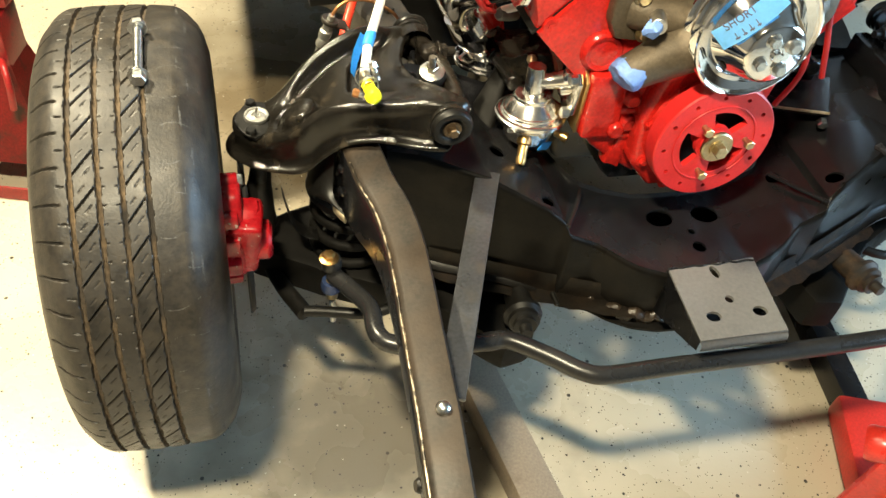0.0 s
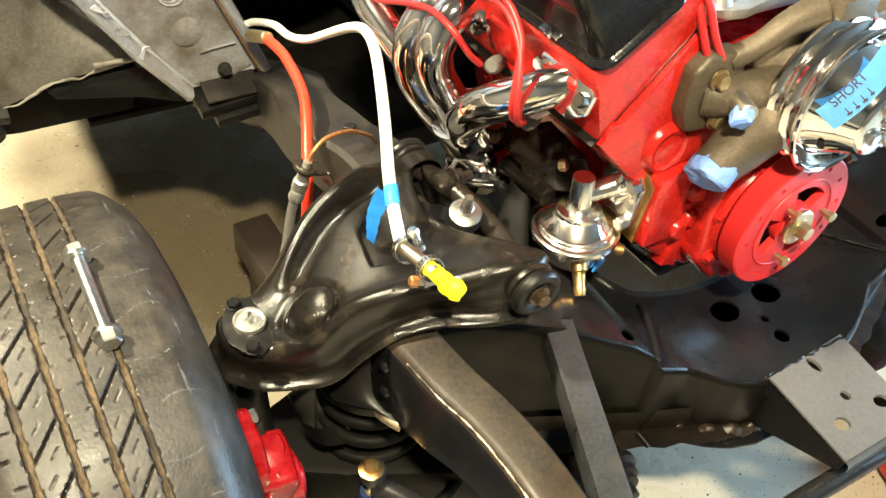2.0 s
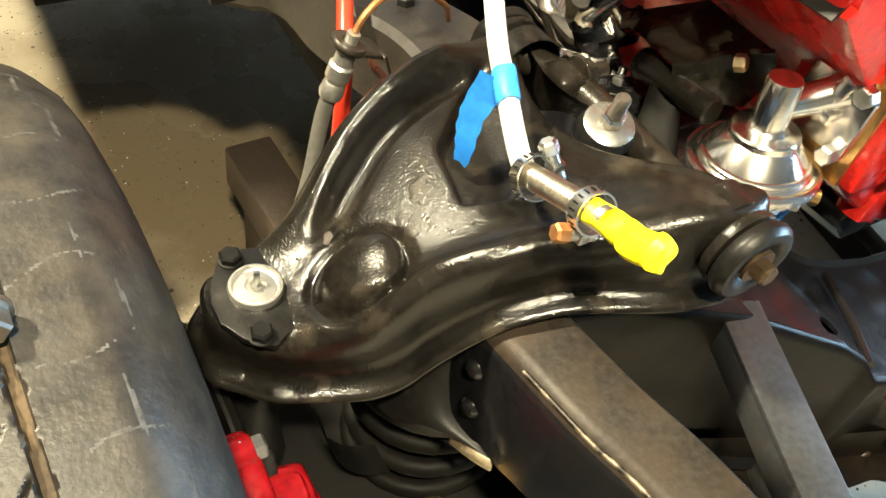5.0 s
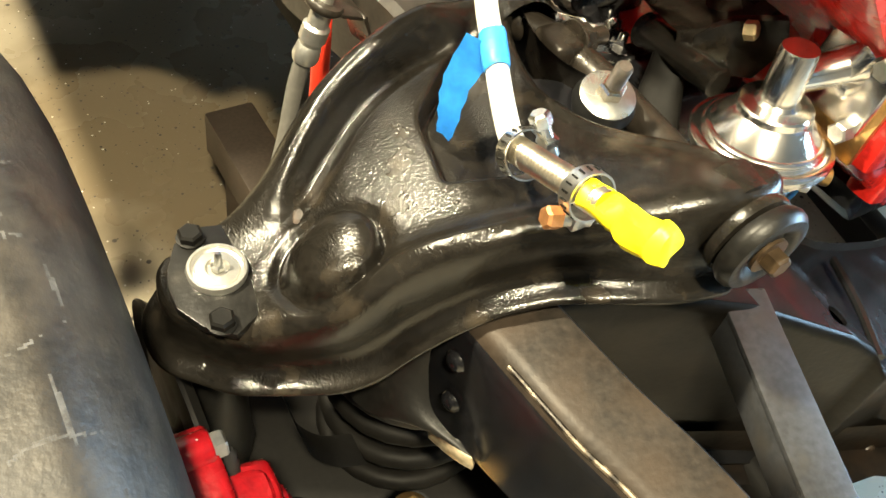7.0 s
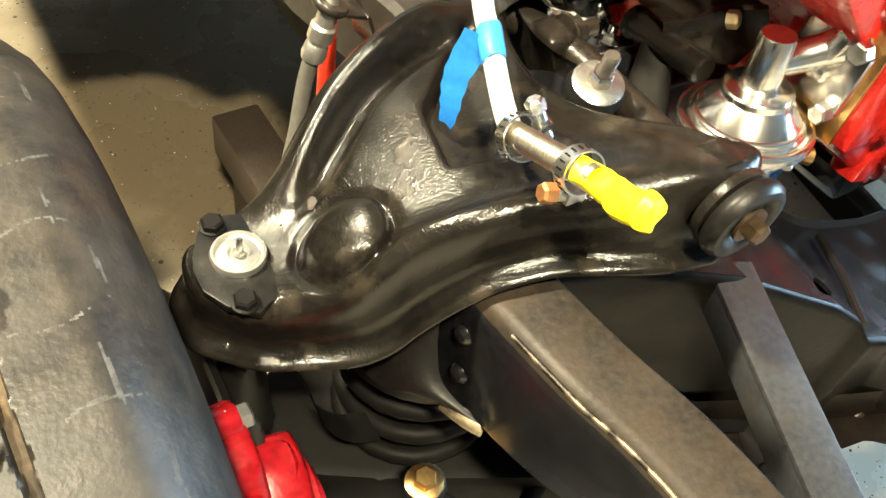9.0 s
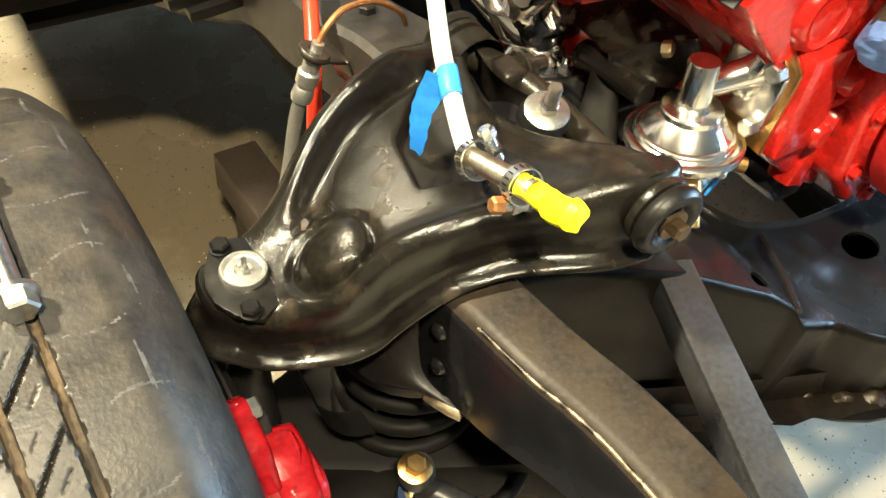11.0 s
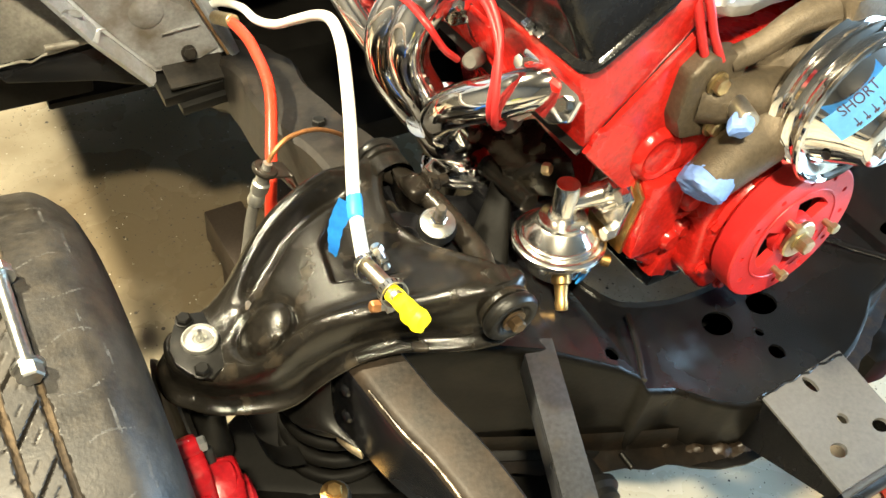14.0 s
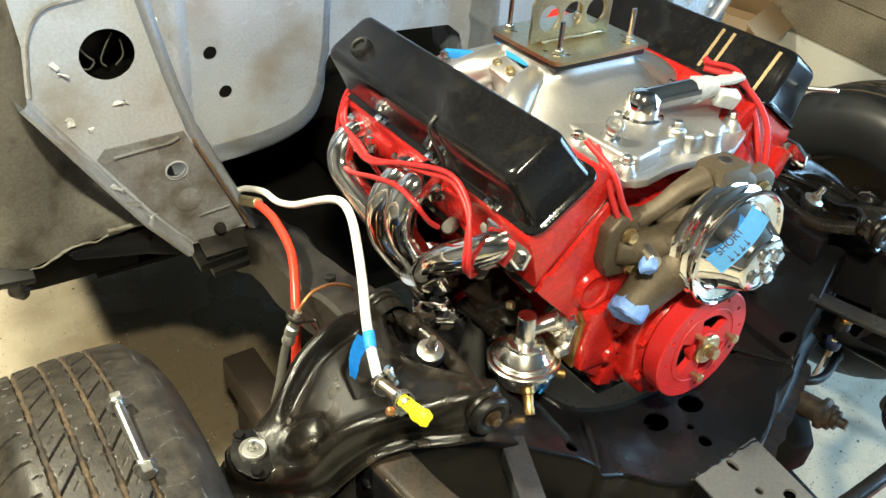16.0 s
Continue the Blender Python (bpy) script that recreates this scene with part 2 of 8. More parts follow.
GOLD = material("yellow_zinc", (0.54, 0.44, 0.26), 0.38, metal=1, vary=0.2, bump=0.08)
BRASS = material("brass", (0.60, 0.38, 0.15), 0.3, metal=1, vary=0.2, bump=0.08)
COPPER = material("rusty_copper_tone_screw", (0.42, 0.20, 0.08), 0.4, metal=0.8, vary=0.3)
ALU = material("cast_aluminium", (0.52, 0.51, 0.50), 0.38, metal=0.85, vary=0.1, bump=0.25, bump_scale=700)
IRON = material("bare_cast_iron", (0.10, 0.078, 0.052), 0.5, metal=0.35, vary=0.25, bump=0.5, bump_scale=420, tint=(0.14, 0.10, 0.06))
PRIMER = material("grey_primer", (0.60, 0.635, 0.70), 0.30, metal=0.25, vary=0.16, bump=0.06, blotch=4, tint=(0.40, 0.355, 0.29), tint_at=(0.5, 0.78), rough_vary=0.12)
# primer with some grime, darkened to put the lower brace's shade into the colour
GRIMY_SHADE = material("grimy_shaded_primer", (0.34, 0.345, 0.36), 0.32, metal=0.25, vary=0.25, bump=0.1, blotch=9, tint=(0.17, 0.15, 0.12), tint_at=(0.45, 0.7))
PALE_SMEAR = material("pale_dried_filler", (0.66, 0.66, 0.66), 0.6, vary=0.2, bump=0.3)
CAP_PALE = material("pale_zinc_cap", (0.62, 0.61, 0.57), 0.34, metal=0.9, vary=0.15, bump=0.15, bump_scale=300)
EDGE_GLINT = material("edge_glint_steel", (0.22, 0.18, 0.13), 0.38, metal=0.6, vary=0.6, blotch=26, tint=(0.02, 0.017, 0.014), tint_at=(0.46, 0.56))
BARE_LIP = material("bare_rubbed_steel", (0.36, 0.30, 0.20), 0.36, metal=0.6, vary=0.5, bump=0.6, bump_scale=300, blotch=40)
DUSTY = material("dusty_primer", (0.36, 0.34, 0.30), 0.42, metal=0.1, vary=0.25, bump=0.15, blotch=7, tint=(0.12, 0.10, 0.075), tint_at=(0.5, 0.75))
CREAM = material("cream_board", (0.82, 0.79, 0.70), 0.6, vary=0.12, bump=0.15, bump_scale=60, blotch=4, tint=(0.5, 0.43, 0.33), tint_at=(0.6, 0.8))
STRIPE = material("faded_gold_stripe", (0.34, 0.25, 0.13), 0.4, metal=0.3, vary=0.3)
RUST = material("rusty_edge", (0.20, 0.115, 0.055), 0.75, vary=0.4, bump=0.4, bump_scale=200)
WELD = material("weld_bead", (0.022, 0.014, 0.008), 0.45, metal=0.0, vary=0.5, bump=0.6, bump_scale=300)
VC_BLACK = material("black_valve_cover_paint", (0.008, 0.008, 0.009), 0.14, vary=0.4, bump=0.05, blotch=14, tint=(0.014, 0.013, 0.011), tint_at=(0.55, 0.7), rough_vary=0.10, spec=0.3)
WHITE_HOSE = material("white_plastic_hose", (0.80, 0.79, 0.74), 0.4, vary=0.05, bump=0.03)
RED_HOSE = material("red_plastic_tube", (0.70, 0.045, 0.02), 0.3, vary=0.08, bump=0.03)
RED_WIRE = material("red_silicone_wire", (0.46, 0.02, 0.02), 0.45, vary=0.1, bump=0.05)
BLUE_TAPE = material("blue_masking_tape", (0.03, 0.28, 0.78), 0.5, vary=0.2, bump=0.4, bump_scale=160)
PALE_TAPE = material("pale_blue_masking_tape", (0.15, 0.27, 0.62), 0.6, vary=0.2, bump=0.5, bump_scale=120)
YELLOW = material("yellow_vinyl_cap", (0.88, 0.75, 0.01), 0.4, vary=0.08, bump=0.1, bump_scale=90)
GREY_HOSE = material("grey_rubber_hose", (0.10, 0.095, 0.085), 0.55, vary=0.2, bump=0.1)
TUBE_STEEL = material("brown_steel_tube", (0.045, 0.034, 0.026), 0.5, metal=0.3, vary=0.3, tint=(0.09, 0.06, 0.04))
BEAM = material("dusty_beam", (0.26, 0.21, 0.16), 0.55, vary=0.2, bump=0.15, tint=(0.16, 0.12, 0.09))
INK = material("dark_ink", (0.03, 0.02, 0.05), 0.6, bump=0)
WALL = material("painted_wall", (0.115, 0.106, 0.092), 0.8, vary=0.06, bump=0.1, bump_scale=80, blotch=1.5)
CEIL = material("dull_ceiling", (0.10, 0.094, 0.085), 0.85, vary=0.05, bump=0.1, bump_scale=80, blotch=1.5)
PLANK = material("weathered_board", (0.26, 0.215, 0.155), 0.7, vary=0.5, bump=0.2, bump_scale=60, blotch=4)
CARD = material("tan_cardboard", (0.42, 0.28, 0.15), 0.75, vary=0.12, bump=0.1)
CANVAS = material("pale_plastic_sheet", (0.5, 0.52, 0.54), 0.35, vary=0.2)
BOLT_BROWN = material("brown_plated_bolt", (0.12, 0.08, 0.045), 0.42, metal=0.7, vary=0.3, bump=0.1)
BRAKE_IRON = material("brake_iron", (0.16, 0.14, 0.12), 0.4, metal=0.7, vary=0.3, tint=(0.16, 0.09, 0.05))


def floor_material():
    """Painted concrete with scattered dark and light flakes, a grey shade, old oil marks and painted-in shade by the
    car.
    """
    mat = bpy.data.materials.new("flaked_floor_paint")
    mat.use_nodes = True
    n, l = mat.node_tree.nodes, mat.node_tree.links
    b = n["Principled BSDF"]
    co = n.new("ShaderNodeTexCoord")

    def mixed(fac, a, c):
        mix = n.new("ShaderNodeMix")
        mix.data_type = "RGBA"
        l.new(fac, mix.inputs["Factor"])
        l.new(a, mix.inputs["A"])
        mix.inputs["B"].default_value = (*c, 1)
        return mix.outputs["Result"]

    def ranged(v, lo, hi):
        r = n.new("ShaderNodeMapRange")
        r.inputs["From Min"].default_value, r.inputs["From Max"].default_value = lo, hi
        l.new(v, r.inputs["Value"])
        return r.outputs[0]

    def tex(kind, scale, detail=None):
        t = n.new(kind)
        t.inputs["Scale"].default_value = scale
        if detail is not None:
            t.inputs["Detail"].default_value = detail
        l.new(co.outputs["Object"], t.inputs["Vector"])
        return t
    base = n.new("ShaderNodeRGB")
    base.outputs[0].default_value = (0.54, 0.48, 0.37, 1)
    c = mixed(ranged(tex("ShaderNodeTexNoise", 2.5, 5).outputs["Fac"], 0.35, 0.7), base.outputs[0], (0.45, 0.40, 0.305))
    c = mixed(ranged(tex("ShaderNodeTexNoise", 3.2, 6).outputs["Fac"], 0.62, 0.75), c, (0.20, 0.17, 0.12))
    # old oil behind the wheel, with the car's shade put into the colour
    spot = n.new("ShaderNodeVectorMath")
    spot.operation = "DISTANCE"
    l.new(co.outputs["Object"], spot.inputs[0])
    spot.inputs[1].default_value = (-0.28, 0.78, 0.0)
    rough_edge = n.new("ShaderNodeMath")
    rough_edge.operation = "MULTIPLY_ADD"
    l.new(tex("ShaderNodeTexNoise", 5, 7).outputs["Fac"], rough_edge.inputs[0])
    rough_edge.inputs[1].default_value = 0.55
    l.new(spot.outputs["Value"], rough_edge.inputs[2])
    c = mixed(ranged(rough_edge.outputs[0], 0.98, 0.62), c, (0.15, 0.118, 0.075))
    # brown marks under the horn, darkened further to paint in the shade there
    stain_shade = n.new("ShaderNodeVectorMath")
    stain_shade.operation = "DISTANCE"
    l.new(co.outputs["Object"], stain_shade.inputs[0])
    stain_shade.inputs[1].default_value = (-0.50, -0.22, 0.0)
    stain_shade_edge = n.new("ShaderNodeMath")
    stain_shade_edge.operation = "MULTIPLY_ADD"
    l.new(tex("ShaderNodeTexNoise", 7, 7).outputs["Fac"], stain_shade_edge.inputs[0])
    stain_shade_edge.inputs[1].default_value = 0.6
    l.new(stain_shade.outputs["Value"], stain_shade_edge.inputs[2])
    c = mixed(ranged(stain_shade_edge.outputs[0], 0.70, 0.42), c, (0.19, 0.165, 0.125))
    for scale, keep, colour in ((170, 0.90, (0.03, 0.028, 0.025)), (105, 0.95, (0.035, 0.03, 0.03)), (150, 0.975, (0.66, 0.63, 0.56)), (60, 0.965, (0.05, 0.045, 0.04)), (210, 0.88, (0.18, 0.15, 0.11))):
        v = tex("ShaderNodeTexVoronoi", scale)
        v.inputs["Randomness"].default_value = 1
        near = ranged(v.outputs["Distance"], 0.26, 0.20)
        sep = n.new("ShaderNodeSeparateColor")
        l.new(v.outputs["Color"], sep.inputs[0])
        pick = n.new("ShaderNodeMath")
        pick.operation = "GREATER_THAN"
        l.new(sep.outputs[0], pick.inputs[0])
        pick.inputs[1].default_value = keep
        both = n.new("ShaderNodeMath")
        both.operation = "MULTIPLY"
        l.new(near, both.inputs[0])
        l.new(pick.outputs[0], both.inputs[1])
        c = mixed(both.outputs[0], c, colour)
    l.new(c, b.inputs["Base Color"])
    l.new(ranged(tex("ShaderNodeTexNoise", 6, 4).outputs["Fac"], -0.15, 2.2), b.inputs["Roughness"])
    bp = n.new("ShaderNodeBump")
    bp.inputs["Strength"].default_value, bp.inputs["Distance"].default_value = 0.15, 0.002
    l.new(tex("ShaderNodeTexNoise", 90, 3).outputs["Fac"], bp.inputs["Height"])
    l.new(bp.outputs[0], b.inputs["Normal"])
    return mat


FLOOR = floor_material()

# ---- the garage ----
X0, X1, Y0, Y1, H = -3.2, 3.6, -3.4, 5.0, 2.7
bm = bmesh.new()
box(bm, (0.2, 0.8, -0.06), (X1 - X0 + 0.6, Y1 - Y0 + 0.6, 0.12), 0)
solo("floor", bm, FLOOR, "beige flaked concrete garage floor with oil marks and painted shade", "floor", kind="structure")
bm = bmesh.new()
box(bm, (0.2, 0.8, H + 0.06), (X1 - X0 + 0.6, Y1 - Y0 + 0.6, 0.12), 0)
solo("ceiling", bm, CEIL, "plain dull garage ceiling", "ceiling", kind="structure")
bm = bmesh.new()
box(bm, (X0 - 0.06, 0.8, H / 2), (0.12, Y1 - Y0, H), 0)
solo("wall_west", bm, WALL, "plain pale painted garage wall", "wall", kind="structure")
bm = bmesh.new()
box(bm, (X1 + 0.06, Y0 + 0.35, H / 2), (0.12, 0.7, H), 0)
box(bm, (X1 + 0.06, 2.4, H / 2), (0.12, Y1 - Y0 - 3.2, H), 0)
box(bm, (X1 + 0.06, -1.45, 2.45), (0.12, 2.5, 0.5), 0)
solo("wall_east", bm, WALL, "garage wall round a wide open doorway", "wall", kind="structure")
bm = bmesh.new()
box(bm, (0.2, Y1 + 0.06, H / 2), (X1 - X0 + 0.24, 0.12, H), 0)
solo("wall_north", bm, WALL, "plain pale painted garage wall", "wall", kind="structure")
bm = bmesh.new()
box(bm, (0.2, Y0 - 0.06, H / 2), (X1 - X0 + 0.24, 0.12, H), 0)
solo("wall_south", bm, WALL, "plain pale painted garage wall", "wall", kind="structure")
bm = bmesh.new()
box(bm, (34, 0, -0.1), (60, 120, 0.1), 0)
solo("ground", bm, BEAM, "bare drive outside the garage door", "ground", kind="structure")

RUST_DARK = material("dark_rust", (0.042, 0.025, 0.014), 0.6, vary=0.5, bump=0.4, bump_scale=160, blotch=18, tint=(0.012, 0.010, 0.009), tint_at=(0.42, 0.6))

# ---- subframe ----
subframe = thing("subframe", (0, -0.1, 0.40), "satin black welded steel front subframe with a wide crossmember", "car frame")


def cm_height(x, y=0):
    a = abs(x)
    knots = ((0, 0.517), (0.07, 0.515), (0.12, 0.524), (0.17, 0.54), (0.2165, 0.558), (0.2205, 0.571), (0.245, 0.588), (0.33, 0.623), (0.42, 0.64))
    for (x0, z0), (x1, z1) in zip(knots, knots[1:]):
        if a <= x1:
            z = lerp(z0, z1, (a - x0) / (x1 - x0))
            break
    else:
        z = 0.64
    return z


def cm_front(x):
    a = abs(x)
    for (x0, y0), (x1, y1) in zip(((0, -0.312), (0.07, -0.308), (0.107, -0.297), (0.139, -0.28), (0.171, -0.257), (0.2165, -0.249), (0.2205, -0.237), (0.325, -0.19), (0.42, -0.15)), ((0.07, -0.308), (0.107, -0.297), (0.139, -0.28), (0.171, -0.257), (0.2165, -0.249), (0.2205, -0.237), (0.325, -0.19), (0.42, -0.15), (0.6, -0.1))):
        if a <= x1:
            return lerp(y0, y1, (a - x0) / (x1 - x0))
    return -0.1


def cm_rear(x):
    a = abs(x)
    return -0.13 - 0.022 * math.cos(min(1, a / 0.16) * math.pi / 2) if a < 0.16 else lerp(-0.13, 0.05, sstep(0.15, 0.26, a))


xs = [i * 0.01 for i in range(-47, 48)]
xs = sorted(set([round(x, 4) for x in xs] + [-0.2165, -0.2205, 0.2165, 0.2205]))
outer = [(x, cm_front(x)) for x in xs] + [(x, cm_rear(x)) for x in reversed(xs)]
holes = [circle2(-0.038, -0.197, 0.022, 24, 0.018), circle2(0.041, -0.197, 0.024, 24, 0.018), circle2(0.002, -0.232, 0.006, 12), circle2(0.001, -0.264, 0.011, 16),
         circle2(-0.241, -0.207, 0.013, 16, 0.009, 0.5), circle2(0.241, -0.207, 0.013, 16, 0.010, -0.5), circle2(0.176, -0.155, 0.011, 16), circle2(-0.30, -0.12, 0.012, 16)]
bm = bmesh.new()
plate(bm, outer, holes, 0.004, shape=cm_height, cuts=[((x, 0, 0), (1, 0, 0)) for x in xs[1:-1]])
cross_top = part("crossmember_top", bm, FRAME_BLACK, subframe, "black crossmember top with punched holes", 28)
# front wall of the crossmember, rounded over at the top, with a lower flange
rows = []
for x in [x * 0.5 for x in range(-94, 95)]:
    x /= 100
    y, z = cm_front(x), cm_height(x)
    a = abs(x)
    low = lerp(0.415, 0.44, sstep(0.1, 0.3, a))
    rows.append([(x, y + 0.003, z), (x, y, z - 0.0006), (x, y - 0.003, z - 0.0022), (x, y - 0.0052, z - 0.0052), (x, y - 0.006, z - 0.010), (x, y - 0.007, lerp(z, low, 0.5)), (x, y - 0.008, low + 0.012), (x, y - 0.012, low + 0.004), (x, y - 0.03, low), (x, y - 0.03, low - 0.004), (x, y, low - 0.004)])
bm = bmesh.new()
sheet(bm, rows)
part("crossmember_front", bm, WALL_BLACK, subframe, "", 60)
# rear lip and underside
bm = bmesh.new()
sheet(bm, [[(x, cm_rear(x), cm_height(x)), (x, cm_rear(x) + 0.004, cm_height(x) + 0.006), (x, cm_rear(x) + 0.007, cm_height(x) + 0.002), (x, cm_rear(x) + 0.008, cm_height(x) - 0.06), (x, cm_rear(x) - 0.01, 0.43)] for x in xs])
part("crossmember_rear", bm, FRAME_BLACK, subframe, "", 50)
# folded seam across each shoulder
for s in (-1, 1):
    bm = bmesh.new()
    tube(bm, [(s * 0.2185, -0.243, 0.566), (s * 0.19, -0.20, 0.560), (s * 0.165, -0.155, 0.552)], 0.004, 8)
    part("shoulder_seam", bm, FRAME_BLACK, subframe)
# bumper bracket plate
bm = bmesh.new()
plate(bm, [(-0.071, -0.308), (-0.079, -0.437), (0.058, -0.437), (0.072, -0.300)], [circle2(-0.002, -0.320, 0.0065, 16, 0.012, 0.1), circle2(-0.003, -0.372, 0.007, 14), circle2(-0.041, -0.399, 0.0115, 16, 0.009), circle2(0.033, -0.399, 0.0115, 16, 0.009)], 0.005, Matrix.Translation((0, 0, 0.522)))
bracket = part("bracket_plate", bm, material("satin_grey_bracket", (0.155, 0.153, 0.152), 0.38, metal=0.4, vary=0.15, bump=0.05), subframe, "bare grey bracket plate with bolt holes")
for sx in (-1, 1):
    bm = bmesh.new()
    xa, xb = (-0.071, -0.079) if sx < 0 else (0.072, 0.058)
    sheet(bm, [[(xa, -0.302, 0.519), (xb, -0.437, 0.519)], [(xa - 0.002, -0.305, 0.43), (xb, -0.437, 0.50)]])
    bmesh.ops.solidify(bm, geom=bm.faces[:], thickness=0.004)
    part("bracket_side", bm, FRAME_BLACK, subframe)
bm = bmesh.new()
tube(bm, [(lerp(-0.17, -0.055, i / 14), cm_front(lerp(-0.17, -0.055, i / 14)) - 0.014, 0.428 + 0.006 * math.sin(i * 1.7)) for i in range(15)], [0.004, 0.007, 0.009, 0.008, 0.004], 12, 6)
wobble(bm, 0.004, 95)
wobble(bm, 0.0015, 260)
part("weld_bead", bm, WELD, subframe, "lumpy brown weld bead")
bm = bmesh.new()
tube(bm, [(-0.07 + i * 0.01, -0.305 + 0.0015 * math.sin(i * 2.1), 0.5215) for i in range(15)], 0.0018, 8, 3)
wobble(bm, 0.0016, 80)
part("weld_seam", bm, FRAME_BLACK, subframe)
bm = bmesh.new()
sheet(bm, [[(-0.079, -0.437, 0.5195), (0.058, -0.437, 0.5195)], [(-0.079, -0.441, 0.5185), (0.058, -0.441, 0.5185)], [(-0.079, -0.4435, 0.515), (0.058, -0.4435, 0.515)], [(-0.079, -0.444, 0.507), (0.058, -0.444, 0.507)]])
bmesh.ops.solidify(bm, geom=bm.faces[:], thickness=0.004)
part("bracket_lip", bm, bracket.data.materials[0], subframe, "folded front lip", 60)
# closed underside of the crossmember
bm = bmesh.new()
sheet(bm, [[(x, cm_front(x) - 0.004, 0.436 if abs(x) < 0.2 else 0.45), (x, cm_rear(x) + 0.006, 0.436 if abs(x) < 0.2 else 0.45)] for x in xs[::2]])
bmesh.ops.solidify(bm, geom=bm.faces[:], thickness=0.004)
part("crossmember_underside", bm, FRAME_BLACK, subframe)
# rusty lower flange
FLANGE = material("brown_filmed_flange", (0.011, 0.008, 0.0055), 0.42, vary=0.5, bump=0.3, bump_scale=160, blotch=18, tint=(0.026, 0.016, 0.009), tint_at=(0.5, 0.7))
for s in (-1, 1):
    rows = []
    for i in range(13):
        f = i / 12
        x, y = lerp(0.105, 0.40, f), lerp(-0.312, -0.19, f ** 1.15)
        n = 0.003 * math.sin(i * 2.7)
        rows.append([(s * x, y - 0.014 + n, 0.436), (s * x, y + 0.014, 0.437), (s * x, y + 0.018, 0.445), (s * x, y + 0.020, 0.47)])
    bm = bmesh.new()
    sheet(bm, rows)
    bmesh.ops.solidify(bm, geom=bm.faces[:], thickness=0.003)
    part("lower_flange", bm, RUST_DARK if s > 0 else FLANGE, subframe, "rusty welded lower flange" if s > 0 else "", 60)


# ---- frame horns, gussets and spring towers, one on either side ----
def side_frame(s):
    """Frame horn, gusset and tower; s is -1 on the side that the camera follows."""
    line = [(-0.10, 0.512, 0.658), (-0.16, 0.507, 0.664), (-0.22, 0.502, 0.670), (-0.27, 0.492, 0.672), (-0.33, 0.487, 0.674), (-0.40, 0.489, 0.676), (-0.46, 0.493, 0.678), (-0.53, 0.498, 0.682), (-0.60, 0.503, 0.686), (-0.70, 0.512, 0.69), (-0.84, 0.52, 0.69)]
    pts = spline([(s * x, y, z) for y, x, z in line], 4)
    rows = []
    for i, c in enumerate(pts):
        f = i / (len(pts) - 1)
        half = lerp(0.0255, 0.023, f)
        deep = lerp(0.13, 0.055, min(1, f * 1.6))
        o = Vector((s, 0, 0))
        k = Vector((0, 0, 1))
        ring = [c - o * (half - 0.004) + k * 0.004, c + o * (half - 0.012) + k * -0.003, c + o * (half - 0.006) - k * 0.006, c + o * (half - 0.001) - k * 0.012, c + o * half - k * 0.02, c + o * half - k * (deep * 0.6), c + o * (half - 0.002) - k * deep,
                c - o * half - k * deep, c - o * half - k * 0.004, c - o * (half - 0.001) + k * 0.001]
        rows.append([tuple(p) for p in ring + ring[:1]])
    bm = bmesh.new()
    grid = sheet(bm, rows)
    bm.faces.new(grid[-1][:-1])
    bmesh.ops.remove_doubles(bm, verts=bm.verts[:], dist=0.0002)
    bmesh.ops.recalc_face_normals(bm, faces=bm.faces[:])
    for f in bm.faces:
        f.material_index = 0 if f.normal.z > 0.28 else 1
    horn = part("frame_horn", bm, HORN, subframe, "frame horn with worn brown steel top and black sides", 45)
    horn.data.materials.append(FRAME_BLACK)
    bm = bmesh.new()
    lathe(bm, [(0, 0.006), (0.004, 0.0055), (0.007, 0.003), (0.0085, 0), (0.0085, -0.003)], axis((s * 0.497, -0.585, 0.689), (0, -0.05, 1)), 16)
    part("rivet", bm, ZINC, subframe)
    bm = bmesh.new()
    lathe(bm, [(0, 0.006), (0.006, 0.0055), (0.008, 0.003), (0.009, 0)], axis((s * 0.528, -0.64, 0.64), (s, 0, 0.2)), 14)
    part("horn_bolt", bm, DARK_METAL, subframe)
    # thin bright tube in place of the highlight on the rolled edge
    bm = bmesh.new()
    edge = []
    for i, c in enumerate(pts):
        f = i / (len(pts) - 1)
        if c.y < -0.17:
            edge.append(c + Vector((s * (lerp(0.0255, 0.023, f) - 0.0035), 0, -0.0085)))
    tube(bm, edge, 0.0017, 8, 2)
    wobble(bm, 0.0007, 30)
    part("bright_edge", bm, EDGE_GLINT, horn, "painted highlight along the horn's edge")
    # gusset
    a, b = Vector((s * 0.329, -0.173, 0.622)), Vector((s * 0.468, -0.53, 0.618))
    d = (b - a).normalized()
    q = Matrix((d, Vector((0, 0, 1)).cross(d), (0, 0, 1))).transposed().to_4x4()
    bm = bmesh.new()
    box(bm, (a + b) / 2 - Vector((0, 0, 0.003)), ((b - a).length, 0.034, 0.006), 0.0015, q)
    off = d.cross(Vector((0, 0, 1))) * 0.0145 * (1 if s < 0 else -1)
    out = off if off.x * s > 0 else -off
    box(bm, (a + b) / 2 + out - Vector((0, 0, 0.017)), ((b - a).length, 0.005, 0.028), 0.0015, q)
    part("gusset", bm, GUSSET, subframe, "flat grey-black gusset strip")
    # spring tower under the upper arm
    bm = bmesh.new()
    c = Vector((s * 0.425, -0.050, 0))
    lathe(bm, [(0.095, 0.47), (0.095, 0.52), (0.088, 0.56), (0.075, 0.60), (0.058, 0.63), (0.046, 0.655), (0.040, 0.685), (0.036, 0.698), (0.012, 0.699), (0.012, 0.68)], Matrix.Translation(c), 40)
    part("spring_tower", bm, FRAME_BLACK, subframe)
